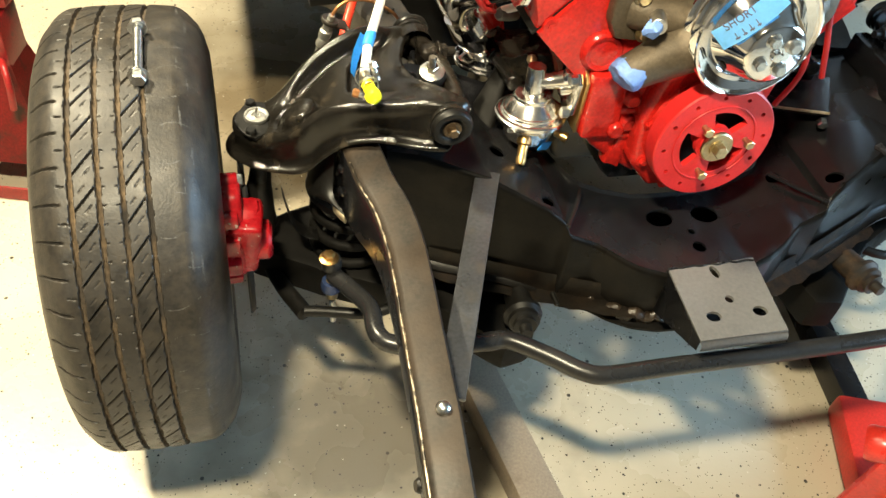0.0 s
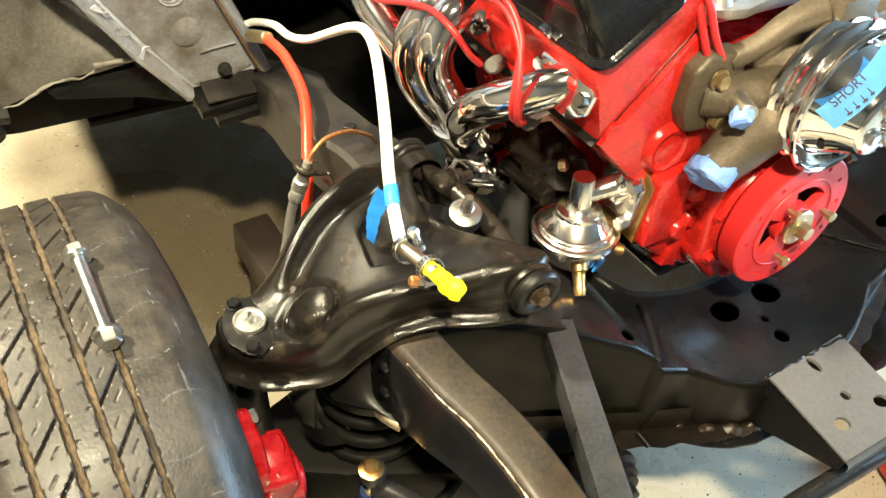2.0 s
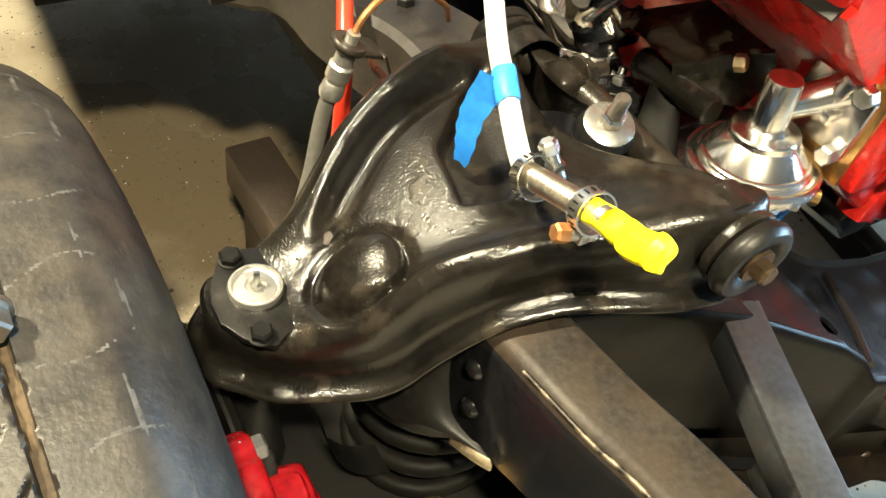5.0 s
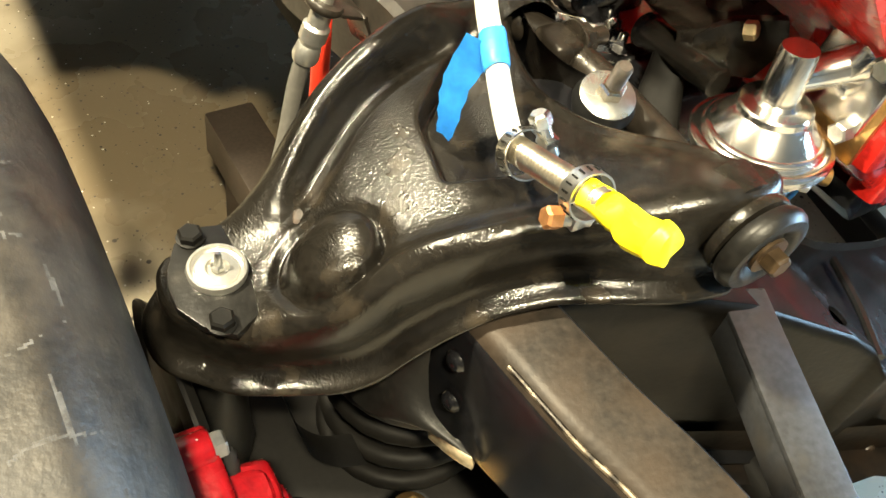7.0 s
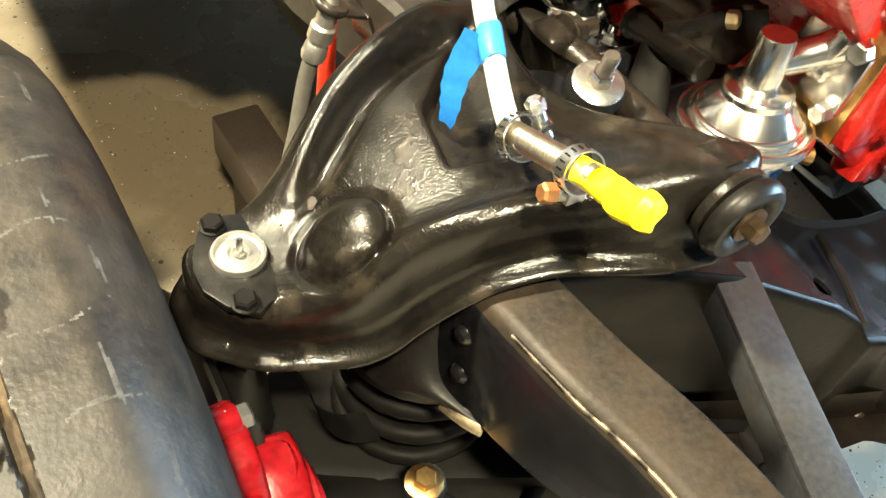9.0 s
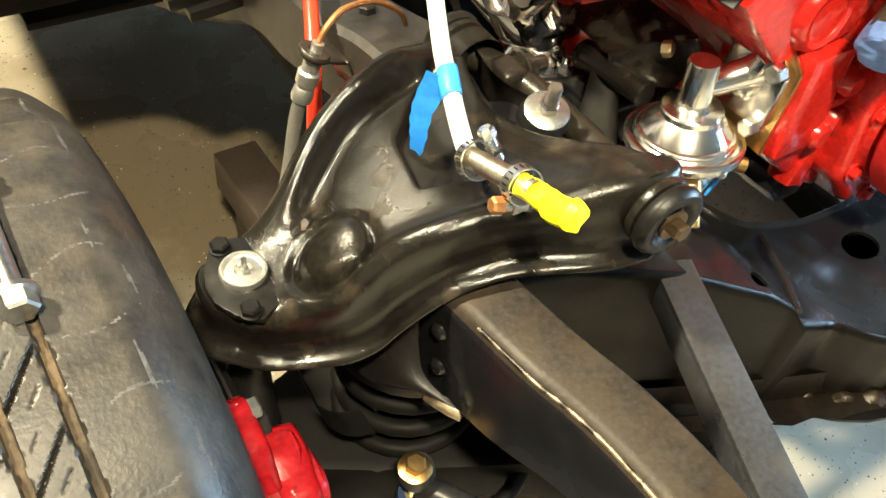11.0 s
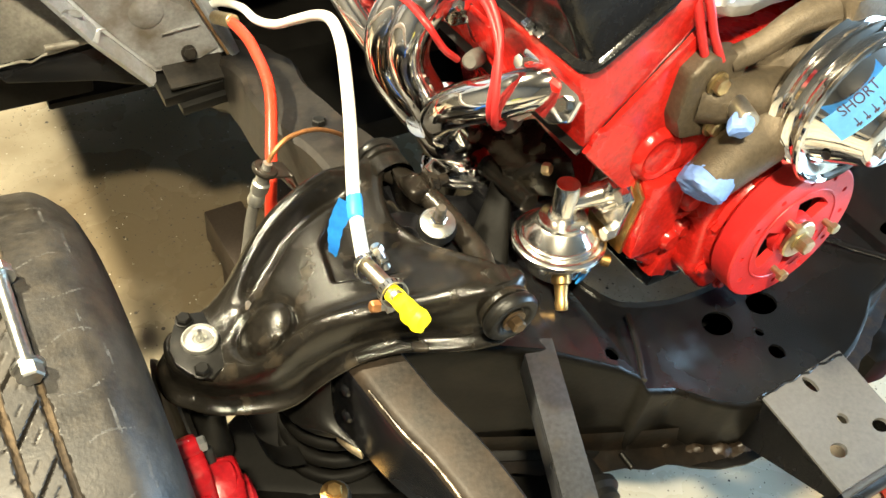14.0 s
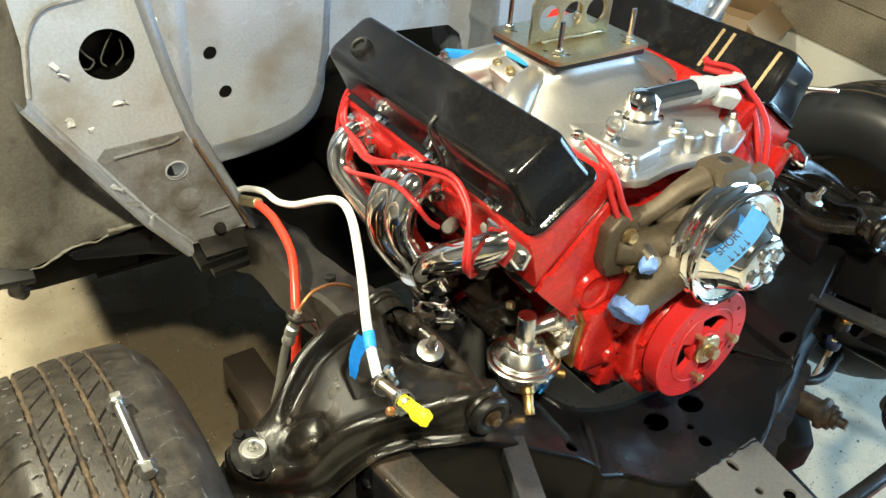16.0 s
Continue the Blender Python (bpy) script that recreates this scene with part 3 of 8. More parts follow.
    bm = bmesh.new()
    box(bm, (s * 0.355, -0.020, 0.555), (0.07, 0.24, 0.13), 0.02, segs=4)
    part("rail_box", bm, UNDER_BLACK, subframe)
    # arm mount pedestal
    bm = bmesh.new()
    box(bm, (s * 0.392, -0.045, 0.660), (0.03, 0.17, 0.05), 0.006)
    part("arm_mount", bm, FRAME_BLACK, subframe)
    # side plate with rivets and the bump stop bracket
    bm = bmesh.new()
    poly = [(-0.10, 0.632), (-0.140, 0.632), (-0.156, 0.622), (-0.172, 0.60), (-0.176, 0.575), (-0.165, 0.565), (-0.12, 0.55), (-0.06, 0.55)]
    prism(bm, poly, 0.004, Matrix.Translation((s * 0.530 - (0.004 if s > 0 else 0), 0, 0)) @ Matrix(((0, 0, 1, 0), (1, 0, 0, 0), (0, 1, 0, 0), (0, 0, 0, 1))), 0.001)
    part("side_plate", bm, FRAME_BLACK, subframe)
    for y, z in ((-0.142, 0.618), (-0.148, 0.580)):
        bm = bmesh.new()
        lathe(bm, [(0, 0.005), (0.004, 0.0045), (0.007, 0.002), (0.008, 0)], axis((s * 0.534, y, z), (s, -0.2, 0)), 14)
        part("rivet", bm, FRAME_BLACK, subframe)
    inner = spline([(-0.572, -0.078, 0.560), (-0.578, -0.095, 0.547), (-0.577, -0.118, 0.553), (-0.566, -0.136, 0.560), (-0.545, -0.148, 0.556)], 5)
    outer = spline([(-0.540, -0.120, 0.640), (-0.542, -0.126, 0.615), (-0.544, -0.134, 0.592), (-0.545, -0.149, 0.574), (-0.533, -0.181, 0.562)], 5)
    bulge = Vector((-0.3, -0.7, 0.65))
    rows = []
    for p, q in zip(inner, outer):
        row = [lerp(p, q, f) + bulge * 0.006 * math.sin(math.pi * f) for f in [k / 10 for k in range(11)]]
        rows.append([(s * -v.x, v.y, v.z) for v in row])
    bm = bmesh.new()
    sheet(bm, rows)
    bmesh.ops.recalc_face_normals(bm, faces=bm.faces[:])
    bmesh.ops.solidify(bm, geom=bm.faces[:], thickness=0.005)
    cup = part("bump_stop_cup", bm, PLATE_BLACK, subframe, "flared black bump stop bracket", 60)
    bm = bmesh.new()
    rim = [Vector(v) for v in rows[-1]]
    sheet(bm, [[v + Vector((s * 0.001, 0.001, 0.001)), v + Vector((s * 0.0015, -0.0025, -0.001)), v + Vector((s * 0.001, -0.0035, -0.006)), v + Vector((0, -0.002, -0.0125)), v + Vector((-s * 0.002, 0.002, -0.013))] for v in rim])
    bmesh.ops.recalc_face_normals(bm, faces=bm.faces[:])
    bmesh.ops.solidify(bm, geom=bm.faces[:], thickness=0.003)
    part("worn_lip", bm, BARE_LIP, cup, "lip worn to bare metal", 60)
    # side rail running back under the body
    rail = spline([(s * x, y, z) for x, y, z in [(0.375, 0.06, 0.60), (0.398, 0.16, 0.605), (0.418, 0.26, 0.60), (0.408, 0.36, 0.575), (0.40, 0.46, 0.53), (0.41, 0.60, 0.46), (0.44, 0.80, 0.39), (0.45, 1.3, 0.36)]], 4)
    rows = []
    for k, c in enumerate(rail):
        d = (rail[min(k + 1, len(rail) - 1)] - rail[max(k - 1, 0)]).normalized()
        w = Vector((d.y, -d.x, 0)).normalized()
        u = w.cross(d) if w.cross(d).z > 0 else -w.cross(d)
        rows.append([tuple(c + w * a * 0.042 + u * b * 0.045) for a, b in ((-0.85, 1), (0.85, 1), (1, 0.85), (1, -0.85), (0.85, -1), (-0.85, -1), (-1, -0.85), (-1, 0.85), (-0.85, 1))])
    bm = bmesh.new()
    sheet(bm, rows)
    bmesh.ops.remove_doubles(bm, verts=bm.verts[:], dist=0.0002)
    bmesh.ops.subdivide_edges(bm, edges=bm.edges[:], cuts=2, use_grid_fill=True)
    wobble(bm, 0.006, 14)
    bmesh.ops.recalc_face_normals(bm, faces=bm.faces[:])
    part("side_rail", bm, PRIMER_DARK, subframe, "dull undercoated side rail")
    for y, z in ((0.2, 0.655), (0.30, 0.635)):
        bm = bmesh.new()
        hexa(bm, (s * 0.405, y, z - 0.012), (0, 0.2, 1), 0.009, 0.012)
        part("rail_bolt", bm, DARK_METAL, subframe)


side_frame(-1)
side_frame(1)


# ---- upper control arms ----
def bez(pts, n):
    line = spline(pts, 24)
    acc = [0]
    for a, b in zip(line, line[1:]):
        acc.append(acc[-1] + (b - a).length)
    out = []
    k = 0
    for i in range(n):
        want = acc[-1] * i / (n - 1)
        while k < len(acc) - 2 and acc[k + 1] < want:
            k += 1
        t = (want - acc[k]) / max(1e-9, acc[k + 1] - acc[k])
        out.append(line[k].lerp(line[k + 1], t))
    return out


def seg_dist(p, line):
    best = 9
    for a, b in zip(line, line[1:]):
        d = b - a
        t = max(0, min(1, (p - a).dot(d) / d.length_squared))
        best = min(best, (p - a - d * t).length)
    return best


NU, NV = 132, 132
FRONT = [(-0.660, -0.068), (-0.645, -0.083), (-0.627, -0.094), (-0.610, -0.104), (-0.594, -0.113), (-0.580, -0.118), (-0.565, -0.122), (-0.549, -0.128), (-0.532, -0.135), (-0.513, -0.141), (-0.490, -0.149), (-0.470, -0.160), (-0.448, -0.172), (-0.425, -0.181), (-0.400, -0.186), (-0.378, -0.184)]
REAR = [(-0.660, -0.010), (-0.643, -0.004), (-0.620, 0.0), (-0.602, 0.006), (-0.588, 0.014), (-0.573, 0.024), (-0.555, 0.035), (-0.535, 0.043), (-0.514, 0.048), (-0.487, 0.054), (-0.459, 0.057), (-0.430, 0.060), (-0.405, 0.062), (-0.384, 0.058)]
NOSE = [(-0.660, -0.068), (-0.672, -0.054), (-0.675, -0.038), (-0.671, -0.022), (-0.660, -0.010)]
ARC = [(-0.378, -0.184), (-0.371, -0.174), (-0.375, -0.161), (-0.389, -0.149), (-0.401, -0.135), (-0.407, -0.117), (-0.412, -0.100), (-0.418, -0.083), (-0.425, -0.066), (-0.431, -0.050), (-0.434, -0.033), (-0.429, -0.008), (-0.421, 0.014), (-0.411, 0.031), (-0.400, 0.043), (-0.390, 0.050), (-0.384, 0.058)]
ARM_BASE = ((-0.70, 0.630), (-0.640, 0.632), (-0.600, 0.648), (-0.555, 0.678), (-0.505, 0.704), (-0.450, 0.713), (-0.36, 0.712))
ARM_LOW = ((-0.70, 0.586), (-0.645, 0.588), (-0.600, 0.600), (-0.574, 0.615), (-0.550, 0.643), (-0.526, 0.667), (-0.490, 0.680), (-0.450, 0.688), (-0.36, 0.692))
RIDGE_F = ((-0.70, 0.0), (-0.640, 0.0), (-0.595, 0.012), (-0.555, 0.026), (-0.505, 0.020), (-0.440, 0.004), (-0.36, 0.002))


def knots(table, x):
    """A smooth curve through the (x, value) pairs of a table."""
    if x <= table[0][0]:
        return table[0][1]
    for i in range(len(table) - 1):
        (x0, v0), (x1, v1) = table[i], table[i + 1]
        if x <= x1:
            xa, va = table[max(i - 1, 0)]
            xb, vb = table[min(i + 2, len(table) - 1)]
            w = x1 - x0
            m0, m1 = (v1 - va) / (x1 - xa) * w, (vb - v0) / (xb - x0) * w
            t = (x - x0) / w
            return v0 * (2 * t ** 3 - 3 * t * t + 1) + m0 * (t ** 3 - 2 * t * t + t) + v1 * (3 * t * t - 2 * t ** 3) + m1 * (t ** 3 - t * t)
    return table[-1][1]


def arm_height(x, y, df, dr, da, dn):
    """Height of the stamped arm at x, y; df, dr, da, dn: distances from its front, rear, inner and nose edges."""
    base = knots(ARM_BASE, x)
    grow = sstep(-0.632, -0.575, x)
    ridge_f = knots(RIDGE_F, x) * math.exp(-(max(0, df - 0.010) / 0.0135) ** 2)
    fade = 1 - sstep(-0.475, -0.435, x)
    ridge_r = 0.015 * grow * math.exp(-((dr - 0.014) / 0.013) ** 2) * (0.35 + 0.65 * fade)
    groove_r = -0.012 * sstep(-0.605, -0.570, x) * math.exp(-((dr - 0.0335) / 0.0075) ** 2) * fade
    lip = 0.003 * (1 - sstep(0.002, 0.012, da))
    # pocket pressed into the middle
    d1 = (x + 0.511) * 0.986 - (y + 0.022) * 0.167
    d2 = (x + 0.520) * 0.476 + (y + 0.075) * 0.880
    d3 = (x + 0.511) * 0.653 - (y + 0.022) * 0.758
    inside = sstep(0, 0.007, d1) * sstep(0, 0.007, d2) * sstep(0, 0.008, d3) * (1 - sstep(0.030, 0.072, d1))
    pocket = -0.014 * inside
    # round bump beside the ball joint, with a shallow moat
    r = math.hypot(x + 0.586, y + 0.074)
    bump = 0.021 * math.sqrt(max(0, 1 - (r / 0.0265) ** 2)) - 0.003 * math.exp(-((r - 0.029) / 0.004) ** 2)
    z = base + ridge_f + ridge_r + groove_r + lip + pocket + bump * sstep(-0.625, -0.610, x)
    # the sheet climbs towards the front bushing
    z += 0.037 * sstep(-0.505, -0.415, x) * sstep(-0.065, -0.165, y)
    # rolled edges
    for d, roll, drop in ((df, 0.010, 0.010), (dr, 0.009, 0.012), (dn, 0.004, 0.003), (da, lerp(0.004, 0.014, sstep(-0.135, -0.160, y)), lerp(0.004, 0.020, sstep(-0.135, -0.160, y)))):
        if d < roll:
            z -= drop * (1 - math.sqrt(max(0, 1 - (1 - d / roll) ** 2)))
    return z


def upper_arm(s):
    F, R = bez([(*p, 0) for p in FRONT], NU), bez([(*p, 0) for p in REAR], NU)
    N, A = bez([(*p, 0) for p in NOSE], NV), bez([(*p, 0) for p in ARC], NV)
    rows = []
    for i in range(NU):
        u = i / (NU - 1)
        row = []
        for j in range(NV):
            v = j / (NV - 1)
            p = F[i] * (1 - v) + R[i] * v + N[j] * (1 - u) + A[j] * u - (F[0] * (1 - u) * (1 - v) + F[-1] * u * (1 - v) + R[0] * (1 - u) * v + R[-1] * u * v)
            row.append(p)
        rows.append(row)
    rim = [rows[0][j] for j in range(NV)] + [rows[i][-1] for i in range(1, NU)] + [rows[-1][j] for j in range(NV - 2, -1, -1)] + [rows[i][0] for i in range(NU - 2, 0, -1)]
    fs, rs, ns, ars = F[::3] + [F[-1]], R[::3] + [R[-1]], N[::4] + [N[-1]], A[::3] + [A[-1]]
    made = []
    for row in rows:
        out = []
        for p in row:
            z = arm_height(p.x, p.y, seg_dist(p, fs), seg_dist(p, rs), seg_dist(p, ars), seg_dist(p, ns))
            out.append((s * -p.x, p.y, z))
        made.append(out)
    arm = thing("upper_control_arm", (s * 0.5, -0.06, 0.62), "glossy black stamped steel upper control arm", "control arm", "upper control arms")
    bm = bmesh.new()
    grid = sheet(bm, made)
    ring = [(grid[0][j], "n") for j in range(NV)] + [(grid[i][-1], "r") for i in range(1, NU)] + [(grid[-1][j], "a") for j in range(NV - 2, -1, -1)] + [(grid[i][0], "f") for i in range(NU - 2, 0, -1)]
    middle = Vector((s * 0.52, -0.06, 0.66))
    loops = [[v for v, _ in ring]]
    count = len(ring)
    for fall, out in ((0.2, 0.0004), (0.42, -0.0008), (0.64, -0.0022), (0.80, -0.0018), (0.90, 0.0006), (0.96, 0.0045), (0.99, 0.0085), (1.02, 0.0115), (1.07, 0.0125), (1.12, 0.0115), (1.12, -0.004)):
        reach = out
        new_loop = []
        for k, (v, tag) in enumerate(ring):
            a, b = ring[k - 1][0].co, ring[(k + 1) % count][0].co
            d = b - a
            side = Vector((d.y, -d.x, 0)).normalized()
            if side.dot(Vector((v.co.x - middle.x, v.co.y - middle.y, 0))) < 0:
                side = -side
            low = knots(ARM_LOW, -abs(v.co.x))
            if tag == "a":
                new_loop.append(bm.verts.new(v.co + Vector((s * -out * 0.15, 0, -0.016 * fall))))
            else:
                out = reach
                if tag == "r":
                    low = max(low, v.co.z - 0.040)
                    out = reach * 0.4
                elif tag == "f":
                    ease = sstep(-0.402, -0.380, -abs(v.co.x))
                    low = lerp(low, v.co.z - 0.016, ease)
                    out = reach * (1 - ease)
                new_loop.append(bm.verts.new((v.co.x + side.x * out, v.co.y + side.y * out, lerp(v.co.z, low, fall))))
        loops.append(new_loop)
    for a, b in zip(loops, loops[1:]):
        for k in range(count):
            bm.faces.new((a[k], a[(k + 1) % count], b[(k + 1) % count], b[k]))
    bmesh.ops.recalc_face_normals(bm, faces=bm.faces[:])
    body = part("arm_body", bm, ARM_BLACK, arm, "", 70)
    bm = bmesh.new()
    edge = [Vector((p[0] + s * 0.002, p[1], p[2] - 0.0012)) for p in made[-1][NV // 6:-2:2]]
    tube(bm, edge, 0.0030, 10, 1, smooth=False)
    part("rolled_lip", bm, ARM_BLACK, body, "", 70)
    # ball joint plate with its bolts
    def P(x, y, z):
        return Vector((s * -x, y, z))
    bm = bmesh.new()
    poly = [(-0.666, -0.028), (-0.657, -0.012), (-0.638, -0.005), (-0.618, -0.010), (-0.598, -0.024), (-0.595, -0.038), (-0.611, -0.060), (-0.627, -0.076), (-0.646, -0.086), (-0.661, -0.074), (-0.670, -0.057), (-0.670, -0.040)]
    prism(bm, [(s * -x, y) for x, y in poly], 0.006, Matrix.Translation((0, 0, 0.630)), 0.0012)
    joint = part("ball_joint_plate", bm, PLATE_BLACK, arm, "dull black ball joint plate")
    bm = bmesh.new()
    lathe(bm, [(0.0172, 0), (0.0178, 0.003), (0.0170, 0.0052), (0.0155, 0.0052), (0.0148, 0.0030), (0.0132, 0.0022), (0.0125, 0.0038), (0.007, 0.0042), (0.0055, 0.0018), (0, 0.0018)], axis(P(-0.641, -0.041, 0.636), (0, 0, 1)), 36)
    part("ball_joint_cap", bm, CAP_PALE, joint, "bright steel ball joint cap")
    bm = bmesh.new()
    hexa(bm, P(-0.641, -0.041, 0.639), (0.1, 0.1, 1), 0.0042, 0.004)
    lathe(bm, [(0.0022, 0), (0.0022, 0.008), (0.0015, 0.010), (0, 0.010)], axis(P(-0.641, -0.041, 0.642), (0.15, 0.1, 1)), 10)
    part("grease_nipple", bm, ZINC, joint)
    for x, y in ((-0.647, -0.012), (-0.604, -0.034), (-0.651, -0.076)):
        bm = bmesh.new()
        lathe(bm, [(0.0085, 0), (0.0085, 0.0015), (0.006, 0.002), (0, 0.002)], axis(P(x, y, 0.636), (0, 0, 1)), 18)
        hexa(bm, P(x, y, 0.6375), (0, 0, 1), 0.0075, 0.006, 20 * x * 100)
        part("plate_bolt", bm, DARK_METAL, joint)
    bm = bmesh.new()
    lathe(bm, [(0.020, 0.0), (0.024, -0.02), (0.021, -0.04), (0.013, -0.05), (0.010, -0.085), (0, -0.085)], Matrix.Translation(P(-0.641, -0.041, 0.60)), 24)
    part("ball_joint_boot", bm, BLACK_RUBBER, arm)
    bm = bmesh.new()
    lathe(bm, [(0, 0.0008), (0.002, 0.0007), (0.003, 0.0003), (0.0040, -0.0006)], axis(P(-0.588, -0.034, 0.6555), (-0.5 * -s, -0.1, 1)), 24)
    wobble(bm, 0.0035, 210)
    part("rust_spot", bm, RUST_DARK, body, "small rust spot", 70)
    # pivot bushings at both ends of the cross shaft
    for y, way in ((-0.188, -1), (0.055, 1)):
        c = P(-0.401, y, 0.727 if y < 0 else 0.700)
        m = axis(c, (0, way, 0))
        bm = bmesh.new()
        lathe(bm, [(0.0265, -0.03), (0.0265, -0.010), (0.0225, -0.008), (0.0225, -0.006), (0.0262, -0.004), (0.0268, -0.001), (0.0262, 0.002), (0.021, 0.004), (0.018, 0.006), (0.018, 0.011)], m, 32)
        bush = part("bushing", bm, ARM_BLACK, arm, "", 25)
        bm = bmesh.new()
        lathe(bm, [(0.010, 0.004), (0.022, 0.003), (0.0262, 0.0045), (0.0282, 0.0085), (0.0278, 0.0125), (0.0250, 0.0160), (0.0205, 0.0168), (0.0160, 0.0150), (0.0130, 0.0118), (0.0, 0.0112)], m, 44)
        part("bushing_washer", bm, PLATE_BLACK, bush, "domed black retaining washer")
        bm = bmesh.new()
        hexa(bm, c + Vector((0, way * 0.0165, 0)), (0, way, 0.05), 0.0074, 0.0095, 12)
        lathe(bm, [(0.0118, 0), (0.0118, 0.0022), (0, 0.0022)], axis(c + Vector((0, way * 0.0145, 0)), (0, way, 0)), 20)
        lathe(bm, [(0.006, 0), (0.006, 0.012), (0, 0.012)], axis(c + Vector((0, way * 0.008, 0)), (0, way, 0)), 12)
        part("bushing_bolt", bm, BOLT_BROWN, bush, "brown plated bushing bolt")
    bm = bmesh.new()
    tube(bm, [P(-0.401, -0.185, 0.727), P(-0.392, -0.15, 0.712), P(-0.368, -0.10, 0.694), P(-0.366, -0.05, 0.692), P(-0.372, -0.012, 0.695), P(-0.381, 0.015, 0.698), P(-0.401, 0.05, 0.700)], [0.012, 0.0125, 0.0125, 0.0120, 0.0125, 0.012, 0.012], 16, 6)
    box(bm, P(-0.385, 0.006, 0.700), (0.026, 0.030, 0.024), 0.007, segs=3)
    part("cross_shaft", bm, SHAFT, arm, "dull dark steel cross shaft")
    bm = bmesh.new()
    lathe(bm, [(0, 0), (0.015, 0), (0.0155, 0.0015), (0.015, 0.003), (0, 0.003)], axis(P(-0.372, 0.006, 0.702), (-s, 0, 0)), 24)
    hexa(bm, P(-0.369, 0.006, 0.702), (-s, 0, 0), 0.0115, 0.011)
    rod(bm, P(-0.372, 0.006, 0.702), P(-0.345, 0.006, 0.702), 0.0065)
    part("shaft_bolt", bm, SHAFT, arm)
    # tower plate standing behind the opening
    bm = bmesh.new()
    plate_line = spline([(-0.392, 0.055, 0), (-0.402, 0.030, 0), (-0.407, 0.0, 0), (-0.402, -0.028, 0), (-0.385, -0.060, 0)], 6)
    sheet(bm, [[P(q.x, q.y, 0.715), P(q.x + 0.003, q.y, 0.712), P(q.x + 0.002, q.y, 0.66)] for q in plate_line])
    bmesh.ops.solidify(bm, geom=bm.faces[:], thickness=0.004)
    part("tower_flange", bm, SHAFT, arm, "", 60)
    return arm


upper_arm(-1)
upper_arm(1).location.x += 0.04


# ---- shock absorber tops ----
def shock(s):
    ob = thing("shock_absorber", (s * 0.44, -0.05, 0.45), "shock absorber stem with washer and nut on the tower", "shock absorber", "shock absorbers")
    c = Vector((s * 0.394, -0.0560, 0.703))
    up = Vector((s * 0.12, -0.25, 1)).normalized()
    bm = bmesh.new()
    lathe(bm, [(0.018, -0.006), (0.021, 0.004), (0.018, 0.012), (0, 0.012)], axis(c, up), 24)
    part("grommet", bm, BLACK_RUBBER, ob)
    bm = bmesh.new()
    lathe(bm, [(0, 0.0120), (0.0165, 0.0105), (0.0180, 0.0112), (0.0182, 0.0128), (0.015, 0.0148), (0, 0.0158)], axis(c, up), 36)
    part("washer", bm, CAP_PALE, ob, "pale steel cup washer")
    bm = bmesh.new()
    hexa(bm, c + up * 0.016, up, 0.009, 0.008)
    part("nut", bm, FITTING, ob)
    bm = bmesh.new()
    prof = []
    for i in range(12):
        prof += [(0.0048, 0.02 + i * 0.0018), (0.0056, 0.0209 + i * 0.0018)]
    lathe(bm, prof + [(0.004, 0.043), (0, 0.043)], axis(c, up), 14)
    part("stem", bm, BRAKE_IRON, ob)
    bm = bmesh.new()
    rod(bm, (s * 0.455, -0.05, 0.30), (s * 0.455, -0.05, 0.56), 0.026)
    part("shock_body", bm, DARK_METAL, ob)
    return ob


shock(-1)
shock(1).location.x += 0.04


